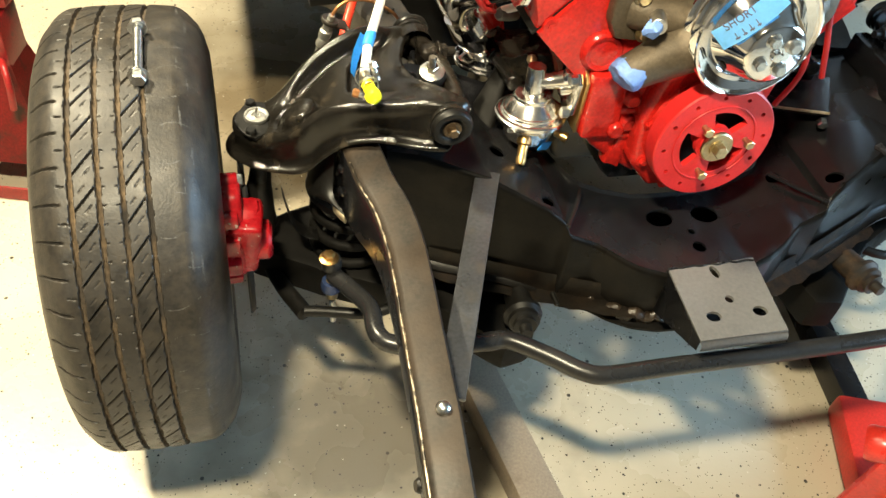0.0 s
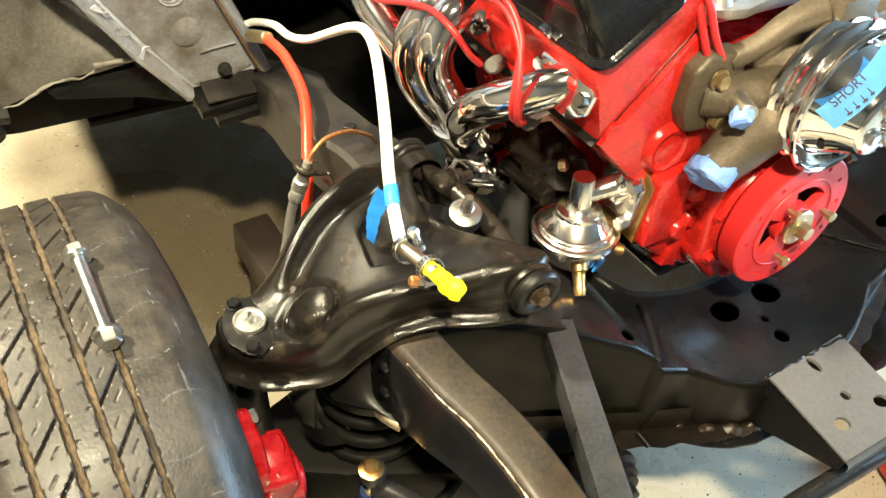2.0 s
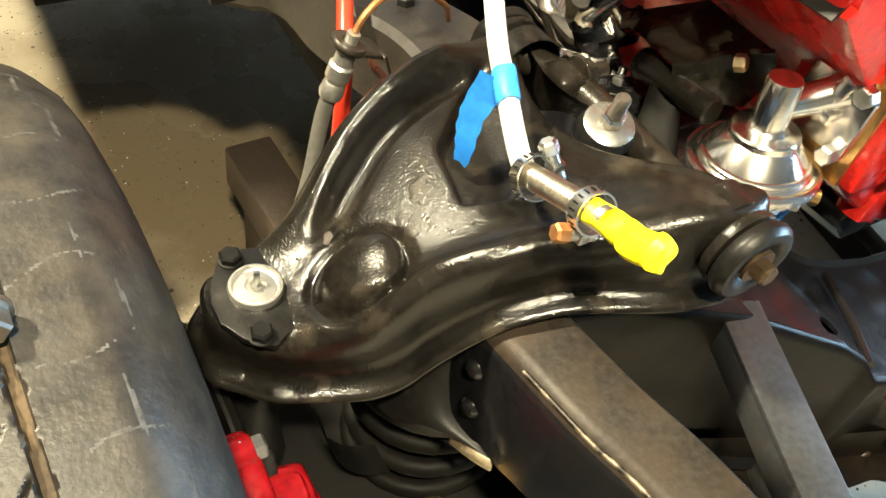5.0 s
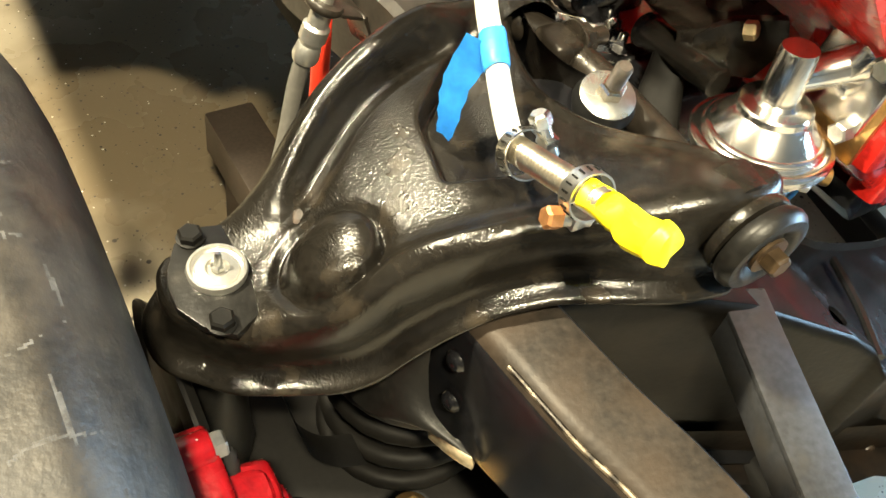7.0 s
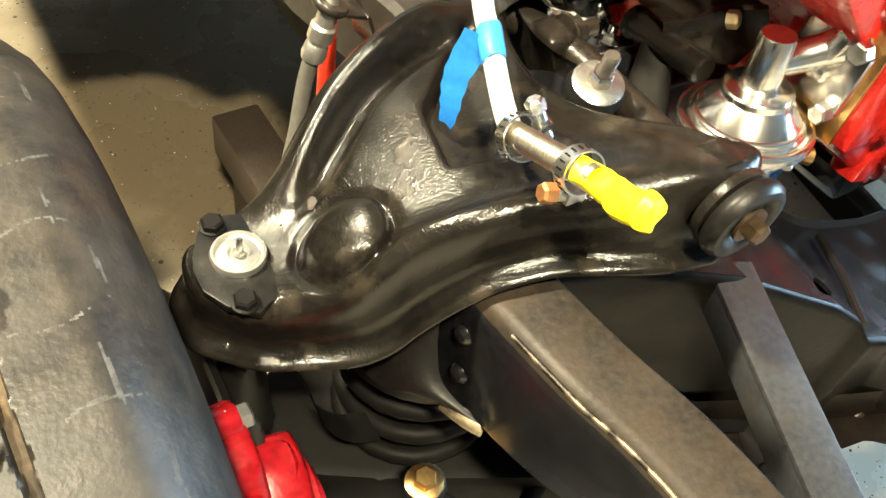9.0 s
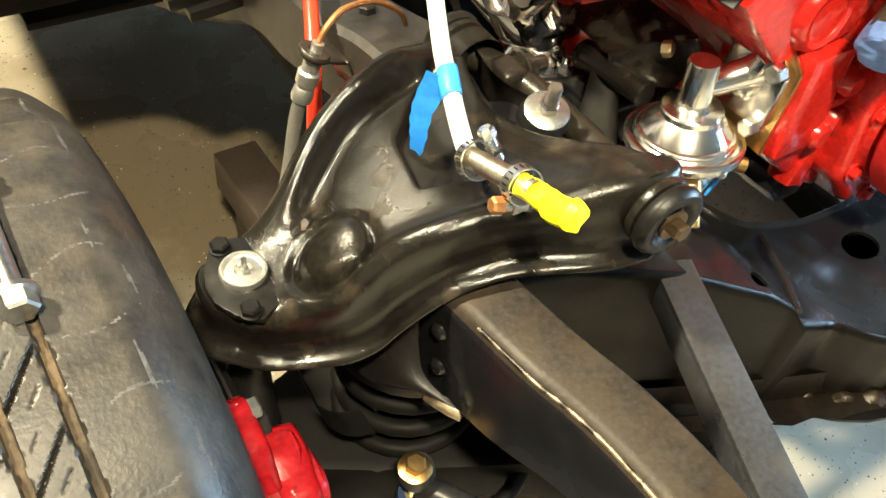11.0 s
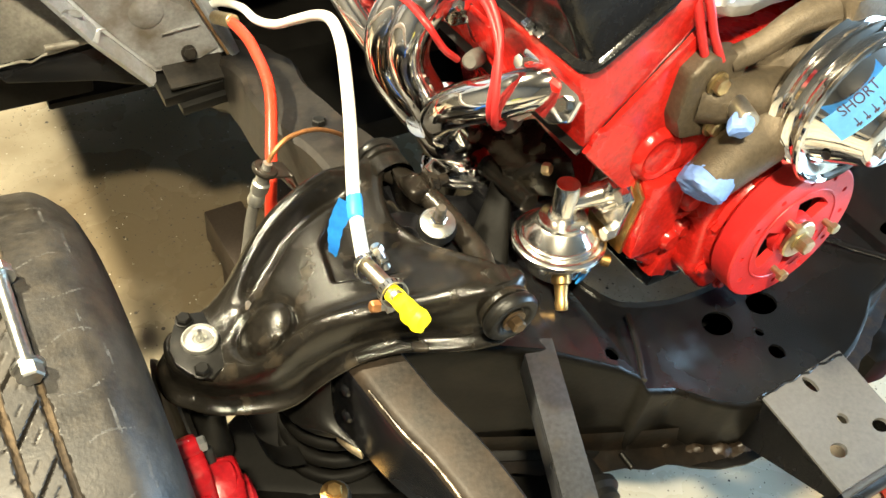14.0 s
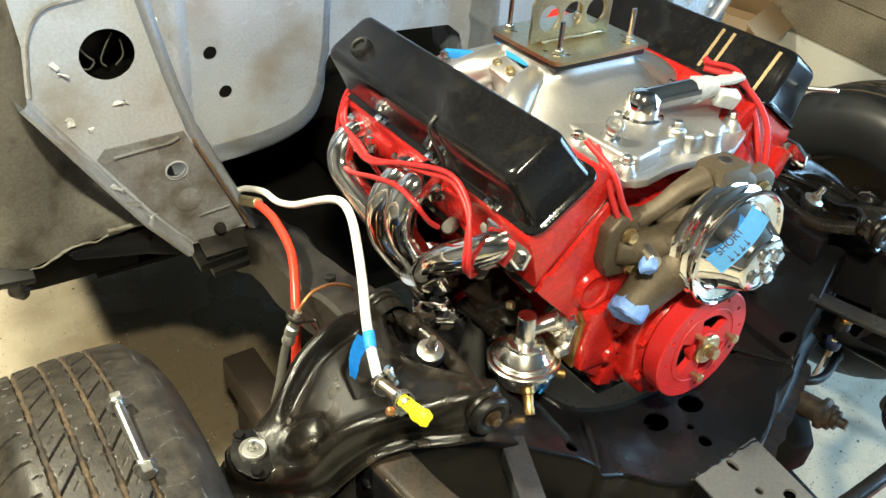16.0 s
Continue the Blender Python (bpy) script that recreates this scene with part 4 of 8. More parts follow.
# ---- springs, lower arms, knuckles ----
def suspension(s):
    bm = bmesh.new()
    turns = 7
    tube(bm, [(s * 0.495 + 0.066 * math.cos(a), -0.06 + 0.066 * math.sin(a), 0.33 + 0.17 * a / (2 * math.pi * turns) * 1.6) for a in [i * math.pi / 6 for i in range(turns * 12 + 1)]], 0.0085, 10, 2)
    spring = thing("coil_spring", (s * 0.495, -0.06, 0.33), "black front coil spring under the tower", "spring", "coil springs")
    part("coil", bm, UNDER_BLACK, spring)
    bm = bmesh.new()
    lathe(bm, [(0.05, 0), (0.078, 0), (0.080, 0.006), (0.078, 0.012), (0.05, 0.012)], Matrix.Translation((s * 0.495, -0.06, 0.505)), 32)
    part("insulator", bm, BLACK_RUBBER, spring)
    lca = thing("lower_control_arm", (s * 0.45, -0.1, 0.30), "black lower control arm with a front pivot bushing", "control arm", "lower control arms")
    bm = bmesh.new()
    poly = [(0.69, -0.02), (0.66, -0.06), (0.56, -0.12), (0.42, -0.19), (0.30, -0.31), (0.25, -0.30), (0.24, -0.22), (0.28, -0.10), (0.27, 0.08), (0.32, 0.12), (0.45, 0.07), (0.6, 0.02)]
    prism(bm, [(s * x, y) for x, y in poly], 0.07, Matrix.Translation((0, 0, 0.315)), 0.012)
    part("arm_body", bm, UNDER_BLACK, lca)
    bm = bmesh.new()
    lathe(bm, [(0, -0.05), (0.022, -0.05), (0.022, -0.012), (0.030, -0.010), (0.030, -0.002), (0.024, 0.004), (0.024, 0.012), (0.018, 0.015), (0.018, 0.022), (0.010, 0.023), (0.009, 0.038), (0, 0.039)], axis((s * 0.275 if s < 0 else 0.33, -0.29, 0.425), (s * 0.15, -1, 0.15)), 28)
    part("pivot_bushing", bm, DARK_METAL if s < 0 else RUST_DARK, lca, "" if s < 0 else "rusty brown pivot bushing")
    if s < 0:
        bm = bmesh.new()
        rod(bm, (s * 0.222, -0.262, 0.440), (s * 0.220, -0.284, 0.437), 0.0042)
        part("pivot_stud", bm, DARK_METAL, lca)
    k = thing("steering_knuckle", (s * 0.64, -0.03, 0.32), "dark oily steering knuckle with spindle", "steering knuckle", "steering knuckles")
    bm = bmesh.new()
    tube(bm, [(s * 0.638, -0.036, 0.56), (s * 0.642, -0.03, 0.50), (s * 0.65, -0.03, 0.42), (s * 0.648, -0.03, 0.36), (s * 0.645, -0.03, 0.31)], [0.014, 0.018, 0.032, 0.024, 0.018], 14, 4)
    rod(bm, (s * 0.64, -0.035, 0.42), (s * 0.82, -0.035, 0.42), 0.022)
    tube(bm, [(s * 0.64, -0.03, 0.34), (s * 0.62, -0.10, 0.335), (s * 0.59, -0.17, 0.34)], 0.014, 10)
    part("upright", bm, DARK_METAL, k)
    bm = bmesh.new()
    lathe(bm, [(0.03, 0), (0.145, 0), (0.145, 0.02), (0.03, 0.02)], axis((s * 0.70, -0.035, 0.42), (s, 0, 0)), 48)
    part("brake_rotor", bm, BRAKE_IRON, k, "brown brake rotor")
    bm = bmesh.new()
    lathe(bm, [(0.02, 0.004), (0.10, 0.004), (0.128, 0.0), (0.134, 0.006), (0.134, 0.009), (0.128, 0.004), (0.10, 0.008), (0.02, 0.008)], axis((s * 0.664, -0.035, 0.40), (s, 0, 0)), 40)
    part("splash_shield", bm, DARK_METAL, k)
    bm = bmesh.new()
    strap = spline([(0.612, -0.075, 0.520), (0.606, -0.078, 0.490), (0.598, -0.084, 0.462), (0.582, -0.092, 0.446), (0.560, -0.098, 0.442)], 5)
    sheet(bm, [[(s * q.x, q.y - 0.014, q.z + 0.002), (s * q.x, q.y, q.z), (s * q.x, q.y + 0.014, q.z + 0.002)] for q in strap])
    bmesh.ops.solidify(bm, geom=bm.faces[:], thickness=0.004)
    part("shield_bracket", bm, DARK_METAL, k, "dark bent steel strap", 60)
    bm = bmesh.new()
    tube(bm, [(s * 0.59, -0.17, 0.345), (s * 0.45, -0.19, 0.36), (s * 0.30, -0.05, 0.38)], 0.009, 10)
    part("tie_rod", bm, DARK_METAL, k)


suspension(-1)
suspension(1)

# caliper
cal = thing("brake_caliper", (-0.67, -0.16, 0.43), "red painted brake caliper over the rotor", "brake caliper")
M_SIDE = Matrix(((0, 0, 1, 0), (1, 0, 0, 0), (0, 1, 0, 0), (0, 0, 0, 1)))
bm = bmesh.new()
prism(bm, [(-0.10, 0.585), (-0.13, 0.597), (-0.155, 0.59), (-0.172, 0.56), (-0.182, 0.51), (-0.176, 0.46), (-0.158, 0.43), (-0.135, 0.425), (-0.115, 0.46), (-0.11, 0.52)], 0.055, Matrix.Translation((-0.728, 0, 0)) @ M_SIDE, 0.008, 3)
cb = part("caliper_body", bm, RED_MATT, cal)
for z, y, h in ((0.565, -0.172, 0.022), (0.525, -0.182, 0.030), (0.483, -0.183, 0.026), (0.45, -0.172, 0.018)):
    bm = bmesh.new()
    box(bm, (-0.702, y, z), (0.046, 0.022, h), 0.006, pose(0, 0, 0, math.degrees(math.atan2(z - 0.51, 0.3)) * -1, 0, 0))
    part("cast_rib", bm, RED_MATT, cb)
bm = bmesh.new()
box(bm, (-0.672, -0.147, 0.508), (0.046, 0.066, 0.105), 0.010, pose(0, 0, 0, 8, 6, -6), 3)
box(bm, (-0.668, -0.150, 0.545), (0.030, 0.050, 0.035), 0.008, pose(0, 0, 0, 20, 8, -6), 3)
lathe(bm, [(0.030, 0), (0.029, 0.018), (0.024, 0.022), (0, 0.022)], axis((-0.656, -0.147, 0.495), (1, -0.12, 0)), 28)
bmesh.ops.subdivide_edges(bm, edges=[e for e in bm.edges if e.calc_length() > 0.015], cuts=3, use_grid_fill=True)
wobble(bm, 0.003, 55)
part("piston_housing", bm, RED_MATT, cal)
bm = bmesh.new()
lathe(bm, [(0.0055, 0), (0.006, 0.010), (0.0045, 0.013), (0.005, 0.018), (0.003, 0.022), (0, 0.022)], axis((-0.668, -0.128, 0.560), (0.05, 0.3, 1)), 14)
part("bleeder_cap", bm, BLACK_RUBBER, cal, "black rubber bleeder cap")
for y, z in ((-0.122, 0.592), (-0.135, 0.425)):
    bm = bmesh.new()
    lathe(bm, [(0, -0.02), (0.010, -0.02), (0.0115, -0.017), (0.0115, 0.004), (0.010, 0.006), (0, 0.006)], axis((-0.682, y, z), (1, 0, 0)), 20)
    lug = part("lug", bm, RED_MATT, cal)
    bm = bmesh.new()
    hexa(bm, (-0.676, y, z), (1, 0, 0), 0.0085, 0.008)
    rod(bm, (-0.735, y, z), (-0.68, y, z), 0.008)
    part("caliper_bolt", bm, ZINC, lug)
bm = bmesh.new()
rod(bm, (-0.725, -0.13, 0.40), (-0.69, -0.13, 0.40), 0.012)
part("guide_pin", bm, BRASS, cal, "dull brass guide pin")

# sway bar and its end link
LINK_BLUE = material("dark_blue_bushing", (0.02, 0.035, 0.09), 0.4, vary=0.2)
bm = bmesh.new()
half = [(-0.545, -0.17, 0.425), (-0.525, -0.215, 0.44), (-0.508, -0.27, 0.462), (-0.507, -0.318, 0.467), (-0.49, -0.340, 0.467), (-0.44, -0.352, 0.466), (-0.36, -0.356, 0.466), (-0.325, -0.357, 0.466), (-0.275, -0.392, 0.466), (-0.235, -0.425, 0.466), (-0.20, -0.436, 0.466)]
tube(bm, half + [(-0.1, -0.436, 0.466), (0.1, -0.438, 0.466), (0.28, -0.436, 0.466), (0.32, -0.428, 0.466), (0.355, -0.396, 0.466), (0.385, -0.364, 0.466), (0.42, -0.356, 0.466)] + [(-x, y, z) for x, y, z in reversed(half[:6])], 0.0135, 16, 6)
swb = thing("sway_bar", (0, -0.43, 0.45), "satin black steel sway bar across the chassis", "sway bar")
part("bar", bm, material("satin_black_bar", (0.02, 0.02, 0.021), 0.3, metal=0.3, vary=0.25, bump=0.05), swb)
for s in (-1, 1):
    bm = bmesh.new()
    lathe(bm, [(0.0135, -0.016), (0.022, -0.016), (0.024, 0), (0.022, 0.016), (0.0135, 0.016)], axis((s * 0.42, -0.355, 0.466), (1, 0.05, 0)), 20)
    part("frame_bushing", bm, BLACK_RUBBER, swb)
for s in (-1, 1):
    ln = thing("sway_bar_link", (s * 0.55, -0.16, 0.33), "sway bar end link with gold bolt and rubber bushings", "sway bar link", "sway bar links")
    bm = bmesh.new()
    hexa(bm, (s * 0.552, -0.163, 0.460), (0, 0, 1), 0.0095, 0.009)
    lathe(bm, [(0, 0), (0.0145, 0), (0.015, 0.003), (0.011, 0.005), (0, 0.005)], axis((s * 0.552, -0.163, 0.456), (0, 0, 1)), 24)
    part("bolt_head", bm, BRASS, ln)
    for z0 in (0.436, 0.385):
        bm = bmesh.new()
        lathe(bm, [(0.008, 0), (0.015, 0), (0.0165, 0.009), (0.014, 0.02), (0.008, 0.02)], axis((s * 0.548, -0.162, z0), (0, 0, 1)), 20)
        part("rubber_bushing", bm, BLACK_RUBBER if z0 > 0.4 else LINK_BLUE, ln)
    bm = bmesh.new()
    rod(bm, (s * 0.55, -0.162, 0.456), (s * 0.543, -0.16, 0.30), 0.005)
    part("bolt_shank", bm, ZINC, ln)
    bm = bmesh.new()
    rod(bm, (s * 0.548, -0.162, 0.405), (s * 0.546, -0.161, 0.365), 0.0095)
    part("spacer", bm, GOLD, ln)


# ---- wheels ----
GROOVES = (-0.57, -0.24, 0.04, 0.345)


def tread(w, th):
    """Depth of the cuts at w across (-1 to 1) and th round the tyre."""
    d = 0
    ragged = 0.006 * math.sin(th * 61) + 0.004 * math.sin(th * 143 + 1)
    for g in GROOVES:
        d = max(d, 0.0062 * (1 - sstep(0.022 + ragged, 0.036 + ragged, abs(w - g))))
    pitch = th * 47 / (2 * math.pi)
    for lo, hi, off in ((-0.53, -0.28, 0.0), (0.08, 0.305, 0.4)):
        if lo - 0.04 < w < hi + 0.02:
            f = (w - lo) / (hi - lo)
            q = (pitch - f * 0.62 + off) % 1
            d = max(d, 0.0046 * (1 - sstep(0.022, 0.050, abs(q - 0.5))) * sstep(1.05, 0.9, f))
            for at, a, b in ((0.86, 0.22, 0.50), (0.14, 0.50, 0.80)):
                if a < f < b:
                    d = max(d, 0.0014 * (1 - sstep(0.008, 0.026, abs(q - at))))
    if -0.20 < w < 0.0:
        q = (pitch * 2 + 0.3) % 1
        if w < -0.16 or w > -0.04:
            d = max(d, 0.0016 * (1 - sstep(0.02, 0.06, abs(q - 0.5))))
    if w < -0.62:
        q = (pitch + 0.28 * w) % 1
        d = max(d, 0.0042 * (1 - sstep(0.020, 0.050, abs(q - 0.5))) * (1 - sstep(-0.74, -0.68, w)))
        q = (q + 0.5) % 1
        d = max(d, 0.0020 * (1 - sstep(0.014, 0.034, abs(q - 0.5))) * (1 - sstep(0.03, 0.06, abs(w + 0.68))))
    return d


def scuffed(w, th):
    """True on the pale scuffs and dusty shallow sipes of the inner shoulder."""
    if w < 0.42:
        return False
    pitch = th * 47 / (2 * math.pi)
    q = (pitch - 0.35 * w + 0.1 * math.sin(9 * w + 3 * math.floor(pitch))) % 1
    n = noise.noise(Vector((w * 9, th * 7, 3.0)))
    m = noise.noise(Vector((w * 60, th * 40, 8.0)))
    across = abs(q - 0.5) < 0.017 and n + 0.7 * m > -0.06 and w < 0.9
    along = min(abs(w - 0.78 - 0.02 * n), abs(w - 0.90)) < 0.010 and n + 0.2 * m > 0.24
    return across or along


def wheel(s, cx, cy, cz, R=0.337, fine=True):
    ob = thing("front_wheel", (cx, cy, cz), "front wheel with a worn all-season tyre, raised off the floor", "wheel", "front wheels")
    nt, nw = (1900, 160) if fine else (200, 60)
    shoulder = 0.096
    prof = []
    for i in range(nw):
        w = lerp(-1, 1, i / (nw - 1))
        prof.append((w * 1.0, w * shoulder, R - 0.007 * abs(w) ** 2.2 - 0.017 * (max(0, abs(w) - 0.70) / 0.30) ** 2))
    side = [(0.1015, R - 0.030), (0.1085, R - 0.046), (0.1145, R - 0.07), (0.1155, R - 0.095), (0.1110, R - 0.115), (0.102, R - 0.130), (0.094, R - 0.138), (0.085, R - 0.142)]
    verts, faces, dirty = [], [], []
    full = [(None, -x, r) for x, r in reversed(side)] + prof + [(None, x, r) for x, r in side]
    m = len(full)
    for i in range(nt):
        th = 2 * math.pi * i / nt
        c, sn = math.cos(th), math.sin(th)
        for w, x, r in full:
            rr = r - (tread(w, th) if w is not None else 0)
            verts.append((cx + s * -x if s < 0 else cx + x, cy - rr * c, cz + rr * sn))
    for i in range(nt):
        k = ((i + 1) % nt) * m
        for j in range(m - 1):
            faces.append((i * m + j, i * m + j + 1, k + j + 1, k + j))
            w = full[j][0]
            if w is None or full[j + 1][0] is None:
                dirty.append(0)
            else:
                w, th = (w + full[j + 1][0]) / 2, 2 * math.pi * (i + 0.5) / nt
                dirty.append(1 if min(abs(w - g) for g in GROOVES) < 0.030 else 2 if fine and scuffed(w, th) else 0)
    me = bpy.data.meshes.new("tyre")
    me.from_pydata(verts, [], faces)
    bm = bmesh.new()
    bm.from_mesh(me)
    bpy.data.meshes.remove(me)
    bmesh.ops.recalc_face_normals(bm, faces=bm.faces[:])
    for f, d in zip(bm.faces, dirty):
        f.material_index = d
    # the far tyre gets a blacker rubber in place of the shade it stands in
    tyre = part("tyre", bm, RUBBER if fine else BLACK_RUBBER, ob, "dusty black tyre with worn grooved tread" if fine else "black tyre with its shade in the colour", 50)
    tyre.data.materials.append(GROOVE)
    tyre.data.materials.append(SCUFF)
    bm = bmesh.new()
    rr = R - 0.14
    lathe(bm, [(rr + 0.004, -0.094), (rr + 0.010, -0.098), (rr + 0.010, -0.092), (rr - 0.004, -0.085), (rr - 0.012, -0.06), (rr - 0.012, 0.05), (rr - 0.03, 0.06), (0.09, 0.055), (0.07, 0.07), (0, 0.07)], axis((cx, cy, cz), (s, 0, 0)), 64)
    part("rim", bm, material("dusty_rim", (0.20, 0.17, 0.13), 0.5, metal=0.6, vary=0.25), ob, "dusty grey steel rim")
    return ob


wheel(-1, -0.813, -0.035, 0.423)
wheel(1, 0.865, 0.020, 0.455, fine=False)

# the long bolt lying on the tyre
ob = thing("long_bolt", (-0.783, -0.06, 0.762), "bright zinc shoulder bolt with nut lying on the tyre", "bolt")
a, b = Vector((-0.783, -0.012, 0.771)), Vector((-0.783, -0.108, 0.760))
d = (b - a).normalized()
bm = bmesh.new()
rod(bm, a, b, 0.0062)
part("shank", bm, ZINC, ob)
bm = bmesh.new()
hexa(bm, b - d * 0.004, d, 0.0102, 0.010)
lathe(bm, [(0, 0), (0.0125, 0), (0.0125, 0.003), (0, 0.003)], axis(b - d * 0.007, d), 20)
part("head", bm, ZINC, ob)
bm = bmesh.new()
hexa(bm, a + d * 0.002, -d, 0.0108, 0.010)
lathe(bm, [(0, 0), (0.0122, 0), (0.0122, 0.0025), (0, 0.0025)], axis(a + d * 0.005, -d), 20)
part("nut", bm, ZINC, ob)

# ---- engine ----
ENG = Matrix.Translation((-0.006, -0.212, 0.668)) @ pose(0, 0, 0, -4.0, 0, 0)
FRONT_M = Matrix(((1, 0, 0, 0), (0, 0, 1, 0), (0, 1, 0, 0), (0, 0, 0, 1)))  # local x, y of a polygon become engine x, z; its thickness runs back
engine = thing("engine", (0, 0, 0.52), "red painted V8 engine block with heads", "engine")


def epart(name, bm, mat, parent, label="", angle=38):
    bm.transform(ENG)
    return part(name, bm, mat, parent, label, angle)


def E(*p):
    return ENG @ Vector(p)


# block
bm = bmesh.new()
poly = [(-0.06, -0.10), (0.06, -0.10), (0.105, -0.075), (0.13, 0.0), (0.145, 0.02), (0.265, 0.14), (0.155, 0.25), (0.075, 0.195), (-0.075, 0.195), (-0.155, 0.25), (-0.265, 0.14), (-0.145, 0.02), (-0.13, 0.0), (-0.105, -0.075)]
prism(bm, poly, 0.40, Matrix.Translation((0, 0.140, 0)) @ FRONT_M, 0.006)
prism(bm, [(x, z) for x, z in poly if x < 0.14][:4] + [(0.14, 0.04), (0.15, 0.13), (0.10, 0.19), (0.075, 0.195)] + poly[8:], 0.06, Matrix.Translation((0, 0.095, 0)) @ FRONT_M, 0.006)
for x, z, r in ((-0.165, 0.112, 0.025), (0.10, 0.055, 0.016)):
    lathe(bm, [(r - 0.006, 0.004), (r - 0.004, 0.010), (r + 0.001, 0.011), (r + 0.005, 0.008), (r + 0.008, 0)], axis((x, 0.096, z), (0, -1, 0)), 26)
    lathe(bm, [(0, 0.004), (r - 0.005, 0.004)], axis((x, 0.096, z), (0, -1, 0)), 26)
for x, z in ((-0.09, 0.16), (0.09, 0.16), (-0.08, -0.03), (-0.05, 0.15), (0.05, 0.15)):
    lathe(bm, [(0.018, 0), (0.014, 0.004), (0.008, 0.007), (0, 0.0075)], axis((x, 0.096, z), (0, -1, 0)), 16)
block = epart("block", bm, RED, engine)
bm = bmesh.new()
box(bm, (-0.148, 0.122, 0.030), (0.056, 0.095, 0.105), 0.006, segs=2)
prism(bm, [(-0.178, 0.085), (-0.120, 0.085), (-0.085, 0.125), (-0.100, 0.140), (-0.150, 0.150), (-0.190, 0.118)], 0.022, Matrix.Translation((0, 0.088, 0)) @ FRONT_M, 0.005)
prism(bm, [(-0.125, -0.075), (-0.098, -0.085), (-0.078, 0.10), (-0.088, 0.135), (-0.104, 0.135), (-0.098, 0.02)], 0.030, Matrix.Translation((0, 0.078, 0)) @ FRONT_M, 0.004)
box(bm, (-0.10, 0.090, 0.020), (0.05, 0.03, 0.012), 0.005)
box(bm, (-0.10, 0.090, -0.022), (0.05, 0.03, 0.012), 0.005)
for x, z in ((-0.105, 0.0), (-0.122, -0.01), (-0.108, 0.042)):
    lathe(bm, [(0.014, 0), (0.013, 0.018), (0.009, 0.022), (0, 0.022)], axis((x, 0.09, z), (0, -1, 0)), 14)
bmesh.ops.subdivide_edges(bm, edges=[e for e in bm.edges if e.calc_length() > 0.02], cuts=3, use_grid_fill=True)
wobble(bm, 0.0025, 45)
box(bm, (-0.13, 0.28, -0.01), (0.02, 0.3, 0.06), 0.006)
epart("fuel_pump_pad", bm, RED, engine)
# cast foot between the pump pad and the timing cover
bm = bmesh.new()
prism(bm, [(-0.172, -0.018), (-0.150, -0.045), (-0.112, -0.075), (-0.070, -0.100), (0.0, -0.108), (0.0, 0.06), (-0.155, 0.06)], 0.055, Matrix.Translation((0, 0.084, 0)) @ FRONT_M, 0.010, 3)
epart("front_foot", bm, RED, engine)
# timing cover
bm = bmesh.new()
prism(bm, [(-0.055, -0.105), (0.055, -0.105), (0.095, -0.06), (0.10, 0.02), (0.075, 0.11), (0.05, 0.16), (-0.05, 0.16), (-0.075, 0.11), (-0.10, 0.02), (-0.095, -0.06)], 0.05, Matrix.Translation((0, 0.050, 0)) @ FRONT_M, 0.012, 3)
lathe(bm, [(0.09, 0), (0.085, 0.012), (0.06, 0.018), (0.03, 0.020), (0, 0.020)], axis((0, 0.055, 0), (0, -1, 0)), 36)
timing = epart("timing_cover", bm, RED, engine)
for i in range(7):
    a = -2.6 + i * 0.75
    bm = bmesh.new()
    x, z = 0.088 * math.sin(a), -0.01 + 0.092 * -math.cos(a)
    lathe(bm, [(0.010, 0), (0.010, 0.002), (0, 0.002)], axis((x, 0.050, z), (0, -1, 0)), 14)
    hexa(bm, (x, 0.048, z), (0, -1, 0), 0.0065, 0.006)
    epart("cover_bolt", bm, RED, timing)
# oil pan
bm = bmesh.new()
prism(bm, [(-0.115, -0.08), (0.115, -0.08), (0.12, -0.098), (0.10, -0.12), (-0.10, -0.12), (-0.12, -0.098)], 0.44, Matrix.Translation((0, 0.095, 0)) @ FRONT_M, 0.006)
box(bm, (0, 0.40, -0.17), (0.21, 0.22, 0.13), 0.02)
epart("oil_pan", bm, FRAME_BLACK, engine, "black oil pan")
# harmonic balancer
bm = bmesh.new()
R_BAL = 0.0925


def arc_slot(r0, r1, a0, a1, n=9):
    return [(r1 * math.cos(lerp(a0, a1, i / n)), r1 * math.sin(lerp(a0, a1, i / n))) for i in range(n + 1)] + [(r0 * math.cos(lerp(a1, a0, i / n)), r0 * math.sin(lerp(a1, a0, i / n))) for i in range(n + 1)]


slots = [arc_slot(0.028, 0.053, k * 2.0944 + 0.62, k * 2.0944 + 1.85) for k in range(3)]
rim_holes = [circle2(0.0775 * math.cos(k * math.pi / 6 + 0.1), 0.0775 * math.sin(k * math.pi / 6 + 0.1), 0.0034, 10) for k in range(12)]
M_BAL = Matrix(((1, 0, 0, 0), (0, 0, -1, 0), (0, 1, 0, 0.006), (0, 0, 0, 1)))
plate(bm, circle2(0, 0, R_BAL - 0.002, 72), slots + rim_holes, 0.010, Matrix.Translation((0, 0.006, 0)) @ M_BAL)
lathe(bm, [(R_BAL - 0.002, -0.006), (R_BAL, -0.008), (R_BAL, -0.034), (R_BAL - 0.003, -0.037), (R_BAL - 0.03, -0.037), (R_BAL - 0.03, -0.016)], M_BAL, 72)
lathe(bm, [(0.0615, -0.0055), (0.062, -0.0045), (0.064, -0.0045), (0.0645, -0.0055)], M_BAL, 60)
lathe(bm, [(0.0225, -0.05), (0.0225, -0.004), (0.021, -0.002), (0.012, -0.002)], M_BAL, 40)
# dark disc added behind the slots for the shade of the hollow
bm_back = bmesh.new()
